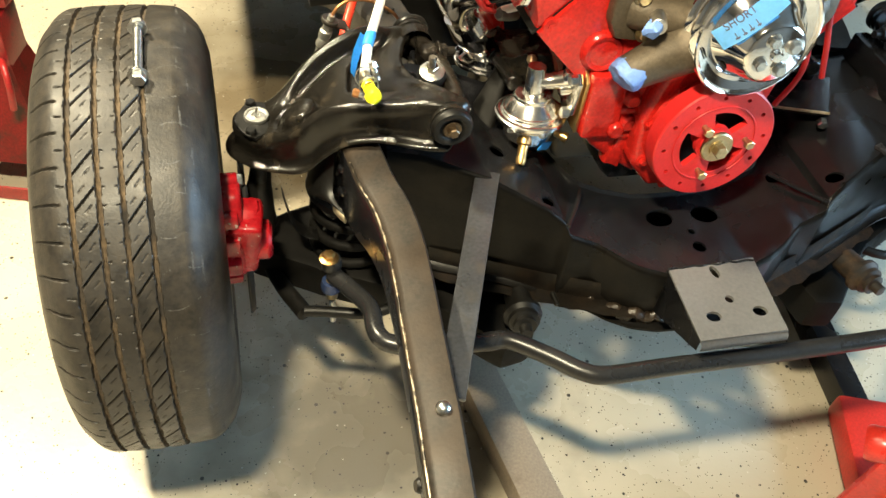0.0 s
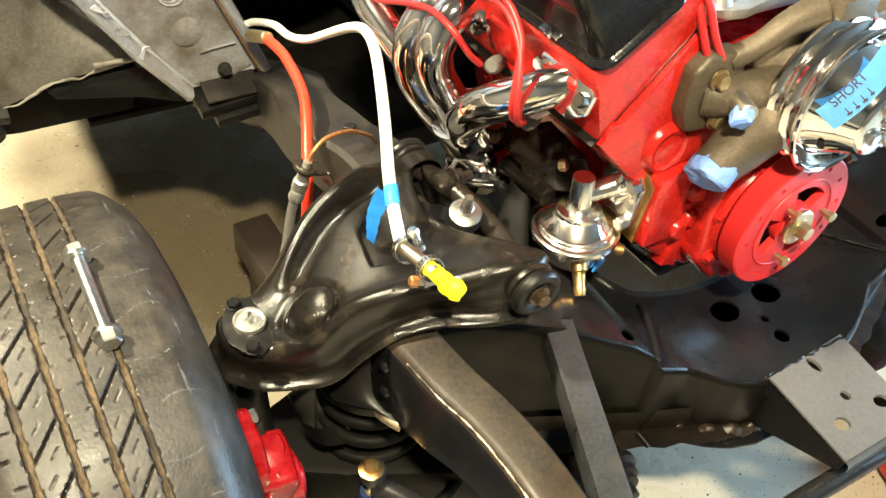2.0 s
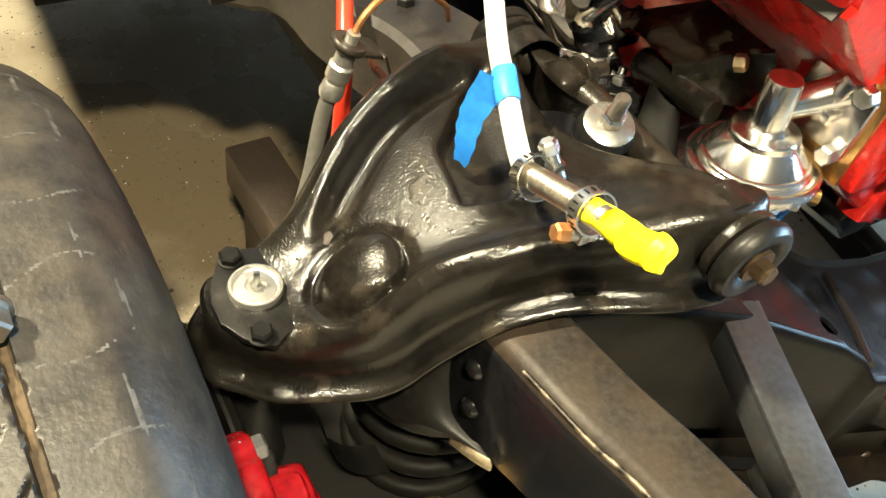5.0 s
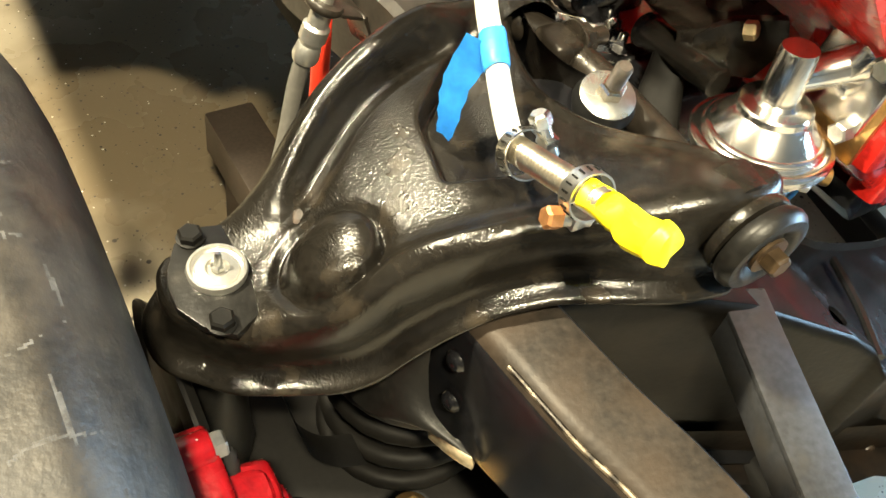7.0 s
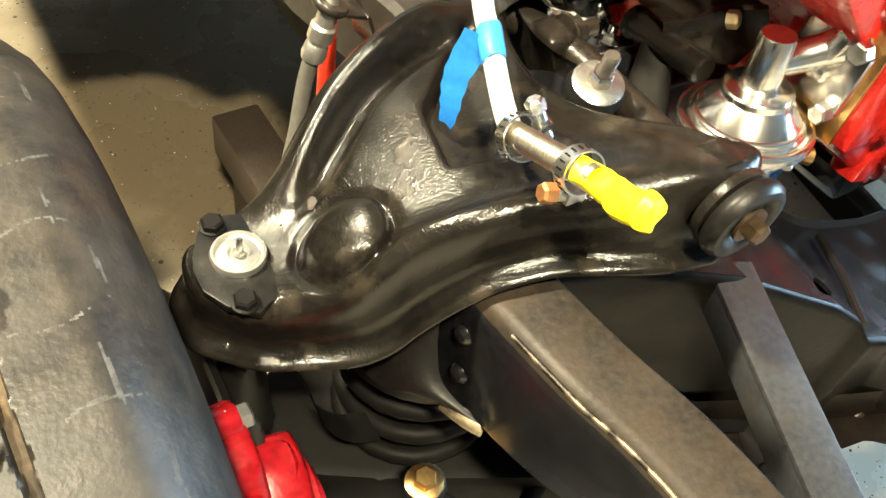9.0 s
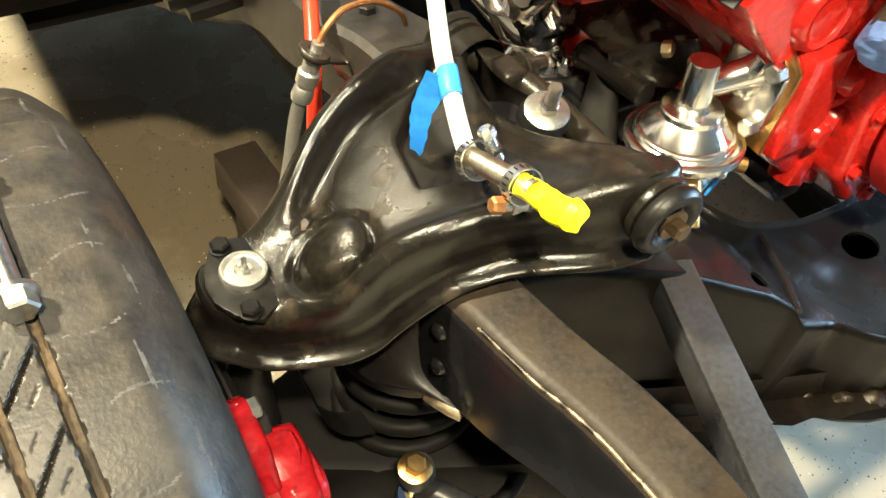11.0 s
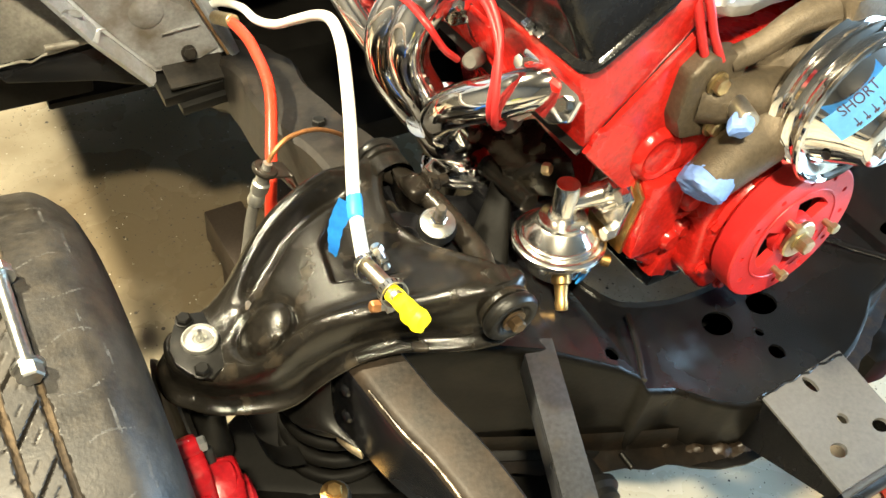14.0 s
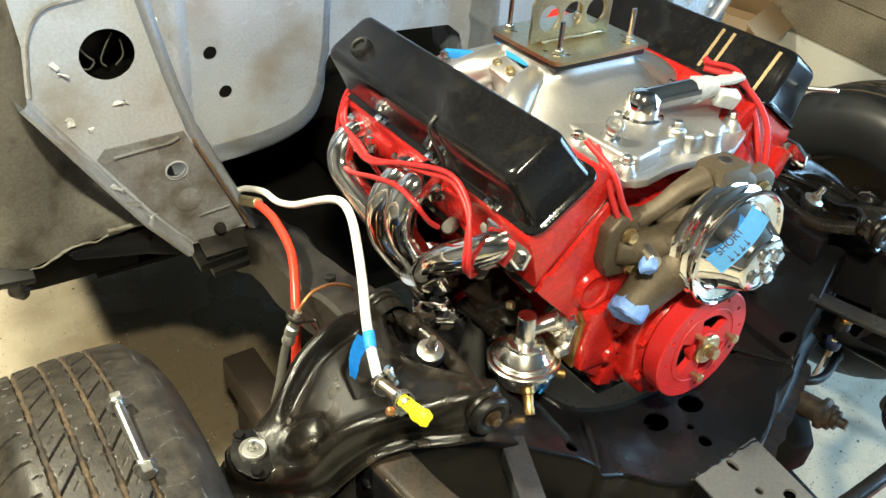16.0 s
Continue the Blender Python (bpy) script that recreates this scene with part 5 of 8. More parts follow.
lathe(bm_back, [(0.0225, -0.034), (0.066, -0.034), (0.066, -0.036), (0.0225, -0.036)], M_BAL, 40)
bal = epart("harmonic_balancer", bm, RED_BALANCER, engine, "matt red balancer with twelve rim holes and three slots")
epart("slot_shade_disc", bm_back, DARK_METAL, bal)
bm = bmesh.new()
lathe(bm, [(0, 0.006), (0.0225, 0.006), (0.0245, 0.004), (0.0245, 0), (0, 0)], axis((0, 0, 0.006), (0, -1, 0)), 36)
hexa(bm, (0, -0.006, 0.006), (0, -1, 0), 0.0105, 0.014, 10)
lathe(bm, [(0.013, 0), (0.013, 0.002), (0, 0.002)], axis((0, -0.006, 0.006), (0, -1, 0)), 20)
epart("crank_bolt", bm, GOLD, bal, "gold crank bolt with thick washer")
for k in range(3):
    a = k * 2.0944 + 0.18
    bm = bmesh.new()
    c = (0.045 * math.cos(a), 0.002, 0.006 + 0.045 * math.sin(a))
    rod(bm, c, (c[0], -0.012, c[2]), 0.0042, 12)
    hexa(bm, (c[0], -0.010, c[2]), (0, -1, 0), 0.0075, 0.007, 25)
    epart("pulley_bolt", bm, GOLD, bal)

# heads
for s in (-1, 1):
    q = Matrix.Translation((s * 0.21, 0.335 + (0.045 if s > 0 else 0), 0.195)) @ pose(0, 0, 0, 0, s * 45, 0)
    bm = bmesh.new()
    shape = [(0.150, 0.257), (0.264, 0.143), (0.267, 0.165), (0.279, 0.205), (0.287, 0.226), (0.284, 0.236), (0.186, 0.302), (0.172, 0.300), (0.142, 0.272)]
    prism(bm, [(s * x, z) for x, z in shape], 0.47, Matrix.Translation((0, 0.10 + (0.045 if s > 0 else 0), 0)) @ FRONT_M, 0.006)
    bmesh.ops.subdivide_edges(bm, edges=[e for e in bm.edges if e.calc_length() > 0.03], cuts=5, use_grid_fill=True)
    wobble(bm, 0.0025, 28)
    hd = epart("cylinder_head", bm, RED, engine)
    bm = bmesh.new()
    box(bm, (0, 0, 0.0015), (0.165, 0.466, 0.003), 0)
    bm.transform(q)
    epart("head_gasket", bm, DARK_METAL, hd)
    # exhaust side bosses and plugs
    for k, yy in enumerate((0.155, 0.275, 0.345, 0.465)):
        bm = bmesh.new()
        box(bm, (s * 0.264, yy, 0.183), (0.03, 0.055, 0.05), 0.008, pose(0, 0, 0, 0, s * 20, 0))
        epart("port_boss", bm, RED, hd)
    # accessory bosses on the front face
    for x, z in ((0.150, 0.232), (0.245, 0.150)):
        bm = bmesh.new()
        lathe(bm, [(0.013, 0), (0.012, 0.006), (0.006, 0.007), (0, 0.002)], axis((s * x, 0.102 + (0.045 if s > 0 else 0), z), (0, -1, 0)), 18)
        epart("bolt_boss", bm, RED, hd)


# valve covers
def rounded_shell(lx, ly, h, taper, m, r=0.014, lip=0.008):
    """A deep pressed cover with a flat flange."""
    bm = bmesh.new()
    def ring(x, y, z, rad):
        out = []
        for cx, cy, a0 in ((x - rad, y - rad, 0), (-x + rad, y - rad, 90), (-x + rad, -y + rad, 180), (x - rad, -y + rad, 270)):
            for k in range(7):
                a = radians(a0 + 15 * k)
                out.append(bm.verts.new(m @ Vector((cx + rad * math.cos(a), cy + rad * math.sin(a), z))))
        return out
    x, y = lx / 2, ly / 2
    rings = [ring(x + lip, y + lip, 0, r + 0.006), ring(x + lip, y + lip, 0.004, r + 0.006), ring(x + lip - 0.001, y + lip - 0.001, 0.005, r + 0.005), ring(x + 0.002, y + 0.002, 0.006, r), ring(x, y, 0.010, r)]
    for f in (0.5, 0.86):
        rings.append(ring(x - taper * f, y - taper * f, h * f, r))
    for k in range(1, 6):
        a = radians(18 * k)
        rings.append(ring(x - taper * 0.9 - 0.012 * (1 - math.cos(a)), y - taper * 0.9 - 0.012 * (1 - math.cos(a)), h * 0.86 + h * 0.14 * math.sin(a), r))
    for a, b in zip(rings, rings[1:]):
        for i in range(len(a)):
            j = (i + 1) % len(a)
            bm.faces.new((a[i], a[j], b[j], b[i]))
    bm.faces.new(rings[-1])
    bmesh.ops.recalc_face_normals(bm, faces=bm.faces[:])
    return bm


for s in (-1, 1):
    vc = thing("valve_cover", E(s * 0.25, 0.33, 0.27), "tall glossy black valve cover with dusty top" if s < 0 else "tall glossy black valve cover with two painted stripes", "valve cover", "valve covers")
    q = Matrix.Translation((s * 0.238, 0.335 + (0.045 if s > 0 else 0), 0.266)) @ pose(0, 0, 0, 0, s * 34, 0)
    bm = rounded_shell(0.104, 0.475, 0.092, 0.008, ENG @ q)
    part("cover_shell", bm, VC_BLACK, vc, "", 50)
    bm = bmesh.new()
    lathe(bm, [(0.009, 0.006), (0.010, 0.010), (0.014, 0.011), (0.016, 0.008), (0.017, 0)], q @ axis((s * 0.01, 0.165, 0.092), (0, 0, 1)), 24)
    lathe(bm, [(0, 0.005), (0.0095, 0.005)], q @ axis((s * 0.01, 0.165, 0.092), (0, 0, 1)), 24)
    epart("breather_grommet", bm, BLACK_RUBBER, vc)
    for yy in (-0.16, -0.02, 0.12):
        bm = bmesh.new()
        hexa(bm, q @ Vector((s * 0.058, yy, 0.005)), (q.to_3x3() @ Vector((0, 0, 1))), 0.006, 0.007)
        box(bm, q @ Vector((s * 0.055, yy, 0.007)), (0.012, 0.03, 0.003), 0.001, q.to_3x3().to_4x4())
        epart("hold_down_bolt", bm, CHROME, vc)
    if s > 0:
        for dy in (-0.095, -0.117, -0.205):
            bm = bmesh.new()
            box(bm, (-0.0478, dy, 0.046), (0.002, 0.006, 0.070), 0, pose(0, 0, 0, 0, 5.5, 0))
            bm.transform(q)
            epart("stripe", bm, STRIPE, vc, "thin gold stripe")
        bm = bmesh.new()
        rod(bm, q @ Vector((0.02, -0.24, 0.06)), q @ Vector((0.02, -0.285, 0.075)), 0.004, 12)
        epart("front_stud", bm, ZINC, vc)
    else:
        bm = bmesh.new()
        tube(bm, [q @ Vector(v) for v in ((-0.030, -0.06, 0.095), (-0.048, -0.062, 0.088), (-0.055, -0.066, 0.05), (-0.064, -0.072, 0.009))], 0.0032, 8, 5, flat=0.6)
        epart("retaining_strap", bm, BLACK_RUBBER, vc)

# intake manifold
intake = thing("intake_manifold", E(0, 0.32, 0.25), "bare cast aluminium intake manifold", "intake manifold")
bm = bmesh.new()
prism(bm, [(-0.165, 0.250), (-0.15, 0.268), (-0.10, 0.272), (0.10, 0.272), (0.15, 0.268), (0.165, 0.250), (0.13, 0.215), (-0.13, 0.215)], 0.42, Matrix.Translation((0, 0.15, 0)) @ FRONT_M, 0.006)
epart("manifold_base", bm, ALU, intake)
# front crossover: a thin lobed flange with a raised, recessed body on it
bm = bmesh.new()
prism(bm, [(-0.125, 0.23), (-0.122, 0.125), (-0.105, 0.106), (-0.085, 0.102), (-0.025, 0.113), (-0.010, 0.113), (0.06, 0.103), (0.10, 0.110), (0.155, 0.135), (0.172, 0.155), (0.172, 0.23)], 0.012, Matrix.Translation((0, 0, 0.248)), 0.003)
epart("front_flange", bm, ALU, intake, "thin lobed flange of the front crossover")
bm = bmesh.new()
prism(bm, [(-0.112, 0.25), (-0.108, 0.135), (-0.095, 0.118), (-0.040, 0.128), (-0.032, 0.140), (0.015, 0.140), (0.022, 0.126), (0.075, 0.124), (0.10, 0.135), (0.112, 0.16), (0.150, 0.185), (0.155, 0.25)], 0.030, Matrix.Translation((0, 0, 0.257)), 0.007, 3)
cross = epart("crossover", bm, ALU, intake, "", 50)
for x, y, r, h in ((-0.105, 0.128, 0.013, 0.020), (0.012, 0.150, 0.015, 0.036), (0.062, 0.130, 0.017, 0.030), (0.148, 0.160, 0.015, 0.018), (-0.115, 0.215, 0.014, 0.02)):
    bm = bmesh.new()
    lathe(bm, [(r + 0.004, 0), (r, 0.008), (r - 0.002, h - 0.003), (r - 0.005, h), (0, h)], Matrix.Translation((x, y, 0.258)), 20)
    epart("bolt_tower", bm, ALU, cross)
# plenum: one smooth casting spreading from the carburettor pad to the heads
bm = bmesh.new()
rows = []
for z, hx, hy, p in ((0.338, 0.088, 0.078, 7), (0.330, 0.089, 0.079, 7), (0.324, 0.096, 0.086, 5), (0.316, 0.108, 0.102, 4), (0.305, 0.124, 0.122, 3.4), (0.292, 0.140, 0.150, 3), (0.278, 0.153, 0.178, 3.4), (0.262, 0.160, 0.19, 5)):
    row = []
    for k in range(65):
        a = 2 * math.pi * k / 64
        ca, sa = math.cos(a), math.sin(a)
        n = (abs(ca) ** p + abs(sa) ** p) ** (-1 / p)
        x, y = hx * n * ca, hy * n * sa
        dent = sstep(0.334, 0.310, z) * 0.42 * math.exp(-((y - 0.01) / 0.055) ** 2) * sstep(0.02, 0.09, -x)
        dent += sstep(0.334, 0.310, z) * 0.14 * (0.5 + 0.5 * math.cos(y * 58)) * sstep(0.02, 0.09, x)
        row.append((-0.005 + x * (1 - dent), 0.382 + y, z))
    rows.append(row)
sheet(bm, rows)
bmesh.ops.remove_doubles(bm, verts=bm.verts[:], dist=0.0002)
bm.faces.new([v for v in bm.verts if abs(v.co.z - 0.338) < 1e-5])
bmesh.ops.recalc_face_normals(bm, faces=bm.faces[:])
epart("plenum", bm, ALU, intake, "", 55)
for s in (-1, 1):
    for y0, y1 in ((0.47, 0.43), (0.30, 0.345)):
        bm = bmesh.new()
        tube(bm, [(s * 0.166, y0, 0.268), (s * 0.145, lerp(y0, y1, 0.4), 0.286), (s * 0.115, lerp(y0, y1, 0.8), 0.300), (s * 0.07, y1, 0.312)], [0.022, 0.026, 0.028, 0.026], 16, 4)
        epart("runner", bm, ALU, intake)
bm = bmesh.new()
turn = pose(0, 0, 0, 12, -24, 0)
box(bm, (-0.100, 0.392, 0.292), (0.035, 0.055, 0.05), 0.004, turn)
boss = epart("sensor_boss", bm, ALU, intake)
for y in (0.378, 0.410):
    bm = bmesh.new()
    lathe(bm, [(0.0075, 0), (0.0075, 0.006), (0.0065, 0.007), (0.004, 0.007), (0.004, 0.003), (0, 0.003)], axis((-0.112, y, 0.314), (-0.42, -0.1, 0.9)), 16)
    epart("socket_screw", bm, GOLD, boss)
bm = bmesh.new()
box(bm, (-0.086, 0.405, 0.328), (0.012, 0.075, 0.014), 0.002, pose(0, 0, 0, 0, 12, 3))
wobble(bm, 0.002, 60)
epart("tape_strip", bm, BLUE_TAPE, intake, "blue masking tape under the lifting plate")
bm = bmesh.new()
box(bm, (-0.118, 0.500, 0.300), (0.05, 0.012, 0.012), 0.002, pose(0, 0, 0, 0, 5, -20))
wobble(bm, 0.002, 60)
epart("tape_strip", bm, BLUE_TAPE, intake, "blue masking tape under the lifting plate")
bm = bmesh.new()
lathe(bm, [(0, 0), (0.011, 0), (0.011, 0.012), (0.008, 0.014), (0.006, 0.022), (0, 0.022)], Matrix.Translation((-0.145, 0.505, 0.285)), 16)
epart("vacuum_nipple", bm, ZINC, intake)
bm = bmesh.new()
rod(bm, (0.095, 0.25, 0.28), (0.098, 0.245, 0.312), 0.007)
epart("vacuum_nipple", bm, ZINC, intake)
for x, y, z in ((-0.105, 0.128, 0.278), (0.012, 0.150, 0.294), (0.148, 0.160, 0.276), (-0.115, 0.215, 0.278)):
    bm = bmesh.new()
    lathe(bm, [(0.010, 0), (0.010, 0.002), (0, 0.002)], Matrix.Translation((x, y, z)), 16)
    hexa(bm, (x, y, z + 0.001), (0, 0, 1), 0.0075, 0.009)
    epart("manifold_bolt", bm, ZINC, intake)
bm = bmesh.new()
rod(bm, (-0.085, 0.19, 0.275), (-0.096, 0.172, 0.303), 0.0095)
hexa(bm, (-0.083, 0.194, 0.270), (-0.35, -0.55, 0.9), 0.015, 0.014)
lathe(bm, [(0.0125, 0), (0.0135, 0.008), (0.011, 0.012), (0.008, 0.012), (0.008, 0.0)], axis((-0.098, 0.168, 0.31), (-0.35, -0.55, 0.9)), 20)
epart("hose_nipple", bm, ZINC, intake, "open steel hose nipple")
# lifting plate with studs
lift = thing("carburettor_lift_plate", E(0, 0.31, 0.36), "yellow zinc engine lifting plate bolted on the intake", "lifting plate")
bm = bmesh.new()
prism(bm, [(-0.094, 0.300), (0.084, 0.300), (0.084, 0.450), (-0.094, 0.450)], 0.010, Matrix.Translation((0, 0, 0.338)), 0.002)
epart("gasket", bm, BLACK_RUBBER, lift, "thick black gasket")
bm = bmesh.new()
corners = []
for cx, cy, a0 in ((0.078, 0.443, 0), (-0.088, 0.443, 90), (-0.088, 0.307, 180), (0.078, 0.307, 270)):
    corners += [(cx + 0.013 * math.cos(radians(a0 + 22.5 * k)), cy + 0.013 * math.sin(radians(a0 + 22.5 * k))) for k in range(5)]
plate(bm, corners, [circle2(x, y, 0.004, 10) for x, y in ((-0.062, 0.314), (-0.082, 0.34), (0.055, 0.318), (0.074, 0.342), (-0.072, 0.425), (0.06, 0.43))], 0.006, Matrix.Translation((0, 0, 0.355)))
epart("base_plate", bm, GOLD, lift)
bm = bmesh.new()
ear = [(-0.085, 0), (0.072, 0)] + [(0.060 + 0.012 * math.cos(radians(a)), 0.056 + 0.012 * math.sin(radians(a))) for a in (0, 30, 60, 90)] + [(-0.073 + 0.012 * math.cos(radians(a)), 0.056 + 0.012 * math.sin(radians(a))) for a in (90, 120, 150, 180)]
plate(bm, ear, [circle2(-0.052, 0.036, 0.020, 24), circle2(-0.006, 0.036, 0.020, 24), circle2(0.040, 0.036, 0.020, 24)], 0.005, Matrix.Translation((-0.005, 0.372, 0.355)) @ FRONT_M)
epart("lifting_ear", bm, GOLD, lift)
bm = bmesh.new()
tube(bm, [(-0.07, 0.366, 0.357), (-0.03, 0.365, 0.3575), (0.02, 0.366, 0.357), (0.06, 0.365, 0.357)], 0.003, 8, 5)
wobble(bm, 0.002, 150)
epart("weld_seam", bm, GOLD, lift)
for x, y in ((-0.076, 0.318), (0.066, 0.318), (-0.076, 0.435), (0.066, 0.435)):
    bm = bmesh.new()
    rod(bm, (x, y, 0.338), (x, y, 0.405), 0.004, 12)
    lathe(bm, [(0.010, 0), (0.010, 0.002), (0, 0.002)], Matrix.Translation((x, y, 0.355)), 16)
    hexa(bm, (x, y, 0.357), (0, 0, 1), 0.0075, 0.007)
    epart("stud", bm, ZINC, lift)
# thermostat housing
th = thing("thermostat_housing", E(0.01, 0.21, 0.28), "chrome water neck on the intake", "thermostat housing")
bm = bmesh.new()
lathe(bm, [(0.034, 0), (0.034, 0.008), (0.027, 0.010), (0.027, 0.022), (0.025, 0.035), (0.017, 0.044), (0, 0.047)], Matrix.Translation((0.005, 0.215, 0.28)), 30)
epart("dome", bm, CHROME, th)
bm = bmesh.new()
tube(bm, [(0.005, 0.215, 0.308), (0.04, 0.205, 0.314), (0.085, 0.19, 0.322)], 0.018, 18, 4)
epart("neck", bm, CHROME, th)
bm = bmesh.new()
tube(bm, [(0.08, 0.192, 0.321), (0.115, 0.182, 0.326)], [0.019, 0.015], 18, 4, smooth=False)
box(bm, (0.132, 0.178, 0.334), (0.05, 0.024, 0.007), 0.002, pose(0, 0, 0, 0, -8, -15))
box(bm, (0.125, 0.165, 0.310), (0.035, 0.02, 0.025), 0.004, pose(0, 0, 0, 20, 10, -25))
bmesh.ops.subdivide_edges(bm, edges=bm.edges[:], cuts=2)
wobble(bm, 0.004, 70)
epart("neck_wrap", bm, CANVAS, th, "crumpled clear plastic over the neck")
for x in (-0.032, 0.038):
    bm = bmesh.new()
    hexa(bm, (x, 0.225, 0.288), (0, 0, 1), 0.008, 0.008)
    epart("housing_bolt", bm, ZINC, th)

# water pump
pump = thing("water_pump", E(0, 0.02, 0.10), "bare cast iron water pump with taped openings", "water pump")
ZP = 0.177
bm = bmesh.new()
lathe(bm, [(0.045, 0.045), (0.066, 0.04), (0.068, 0.025), (0.058, 0.01), (0.040, -0.004), (0.035, -0.04), (0.02, -0.045), (0, -0.045)], axis((0, 0.065, ZP), (0, 1, 0)), 36)
for s in (-1, 1):
    tube(bm, [(s * 0.02, 0.075, ZP - 0.01), (s * 0.07, 0.072, ZP - 0.005), (s * 0.115, 0.075, ZP), (s * 0.13, 0.09, ZP)], [0.036, 0.028, 0.024, 0.03], 16, 5)
    prism(bm, [(s * 0.105, 0.228), (s * 0.150, 0.232), (s * 0.170, 0.215), (s * 0.172, 0.165), (s * 0.160, 0.140), (s * 0.120, 0.135), (s * 0.100, 0.150), (s * 0.095, 0.21)], 0.026, Matrix.Translation((0, 0.075, 0)) @ FRONT_M, 0.006)
    tube(bm, [(s * 0.115, 0.085, 0.215), (s * 0.085, 0.075, 0.232), (s * 0.055, 0.07, 0.252), (s * 0.02, 0.065, 0.262)], [0.013, 0.013, 0.015, 0.02], 12, 5)
tube(bm, [(-0.02, 0.06, ZP - 0.02), (-0.07, 0.052, 0.138), (-0.12, 0.042, 0.121), (-0.152, 0.037, 0.110)], [0.046, 0.037, 0.0285, 0.0245], 20, 5)
box(bm, (0.012, 0.062, 0.262), (0.062, 0.05, 0.042), 0.009)
epart("pump_casting", bm, IRON, pump, "", 50)
for x, z in ((-0.137, 0.203), (-0.122, 0.150), (0.137, 0.203), (0.140, 0.160)):
    bm = bmesh.new()
    lathe(bm, [(0.0125, 0), (0.0125, 0.003), (0, 0.003)], axis((x, 0.073, z), (0, -1, 0)), 18)
    hexa(bm, (x, 0.071, z), (0, -1, 0), 0.0095, 0.009, 15)
    epart("pump_bolt", bm, GOLD, pump)
bm = bmesh.new()
rod(bm, (-0.112, 0.07, 0.182), (-0.128, 0.030, 0.182), 0.0115)
epart("heater_nipple", bm, ZINC, pump)
bm = bmesh.new()
lathe(bm, [(0.0118, 0.002), (0.0125, 0.008), (0.0115, 0.016), (0.009, 0.019), (0, 0.018)], axis((-0.127, 0.040, 0.181), (-0.6, -0.6, -0.25)), 10)
wobble(bm, 0.005, 80)
epart("tape_cap", bm, PALE_TAPE, pump, "blue masking tape over the nipple", 20)
bm = bmesh.new()
lathe(bm, [(0.0245, -0.020), (0.0262, -0.010), (0.0268, 0.004), (0.0250, 0.0085), (0.0215, 0.0108), (0.0120, 0.0116), (0.006, 0.0112), (0, 0.011)], axis((-0.151, 0.036, 0.1085), (-0.80, -0.30, -0.52)) @ Matrix.Diagonal((0.96, 0.88, 1, 1)), 40)
bmesh.ops.subdivide_edges(bm, edges=bm.edges[:], cuts=1, use_grid_fill=True)
wobble(bm, 0.004, 40)
wobble(bm, 0.0016, 150)
epart("tape_cap", bm, PALE_TAPE, pump, "crumpled blue masking tape over the hose inlet", 20)
bm = bmesh.new()
lathe(bm, [(0.010, 0), (0.010, 0.002), (0, 0.002)], axis((0.012, 0.062, 0.2835), (0, 0, 1)), 16)
epart("top_plug", bm, ZINC, pump)

# water pump pulley
pul = thing("water_pump_pulley", E(0, -0.03, 0.165), "chrome three-groove water pump pulley with a tape label", "pulley")
m = Matrix.Translation((0.002, 0.036, ZP + 0.003)) @ axis((0, 0, 0), (0, -1, 0)) @ Matrix.Diagonal((1.01, 1.01, 1.0, 1))
bm = bmesh.new()
prof = [(0.078, -0.012), (0.084, -0.010), (0.085, -0.006), (0.080, 0.0), (0.073, 0.003), (0.080, 0.006), (0.0855, 0.012), (0.086, 0.016), (0.081, 0.022), (0.073, 0.025), (0.081, 0.028), (0.0865, 0.033), (0.0880, 0.0365), (0.0870, 0.0392), (0.0845, 0.0400), (0.0822, 0.0385), (0.0800, 0.034), (0.068, 0.031), (0.064, 0.036), (0.050, 0.058), (0.042, 0.076), (0.040, 0.079), (0.036, 0.081), (0.0, 0.081)]
lathe(bm, prof, m, 72)
epart("pulley_body", bm, CHROME, pul, "", 30)
for a in (0.3, 3.0, 3.75, 4.6, 5.5):
    bm = bmesh.new()
    c = Vector((0.0575 * math.cos(a), 0.0575 * math.sin(a), 0.0478))
    t = Vector((-math.sin(a), math.cos(a), 0))
    n = Vector((math.cos(a), math.sin(a), 0.66)).normalized()
    q = Matrix((t, n.cross(t), n)).transposed().to_4x4()
    prism(bm, circle2(0, 0, 0.0085, 16, 0.0045), 0.0012, m @ Matrix.Translation(c) @ q, 0.0003)
    epart("cooling_hole", bm, DARK_METAL, pul, "dark oval hole in the cone")
for k in range(4):
    a = k * math.pi / 2 + 0.5
    bm = bmesh.new()
    c = m @ Vector((0.023 * math.cos(a), 0.023 * math.sin(a), 0.081))
    hexa(bm, c, (0, -1, 0), 0.0085, 0.008, 10)
    lathe(bm, [(0.0105, 0), (0.0105, 0.0015), (0, 0.0015)], axis(c, (0, -1, 0)), 18)
    epart("hub_bolt", bm, ZINC, pul)
bm = bmesh.new()
lathe(bm, [(0, 0.007), (0.007, 0.006), (0.009, 0)], m @ Matrix.Translation((0, 0, 0.081)), 20)
epart("hub_centre", bm, CHROME, pul)
# strip of tape across the cone with hand lettering
def cone_spot(f, g, lift):
    p = Vector((f, g, 0))
    p.rotate(Euler((0, 0, radians(42))))
    return m @ Vector((p.x, p.y, lerp(0.0775, 0.0445, (g - 0.040) / 0.030) - 3.0 * f * f + lift))


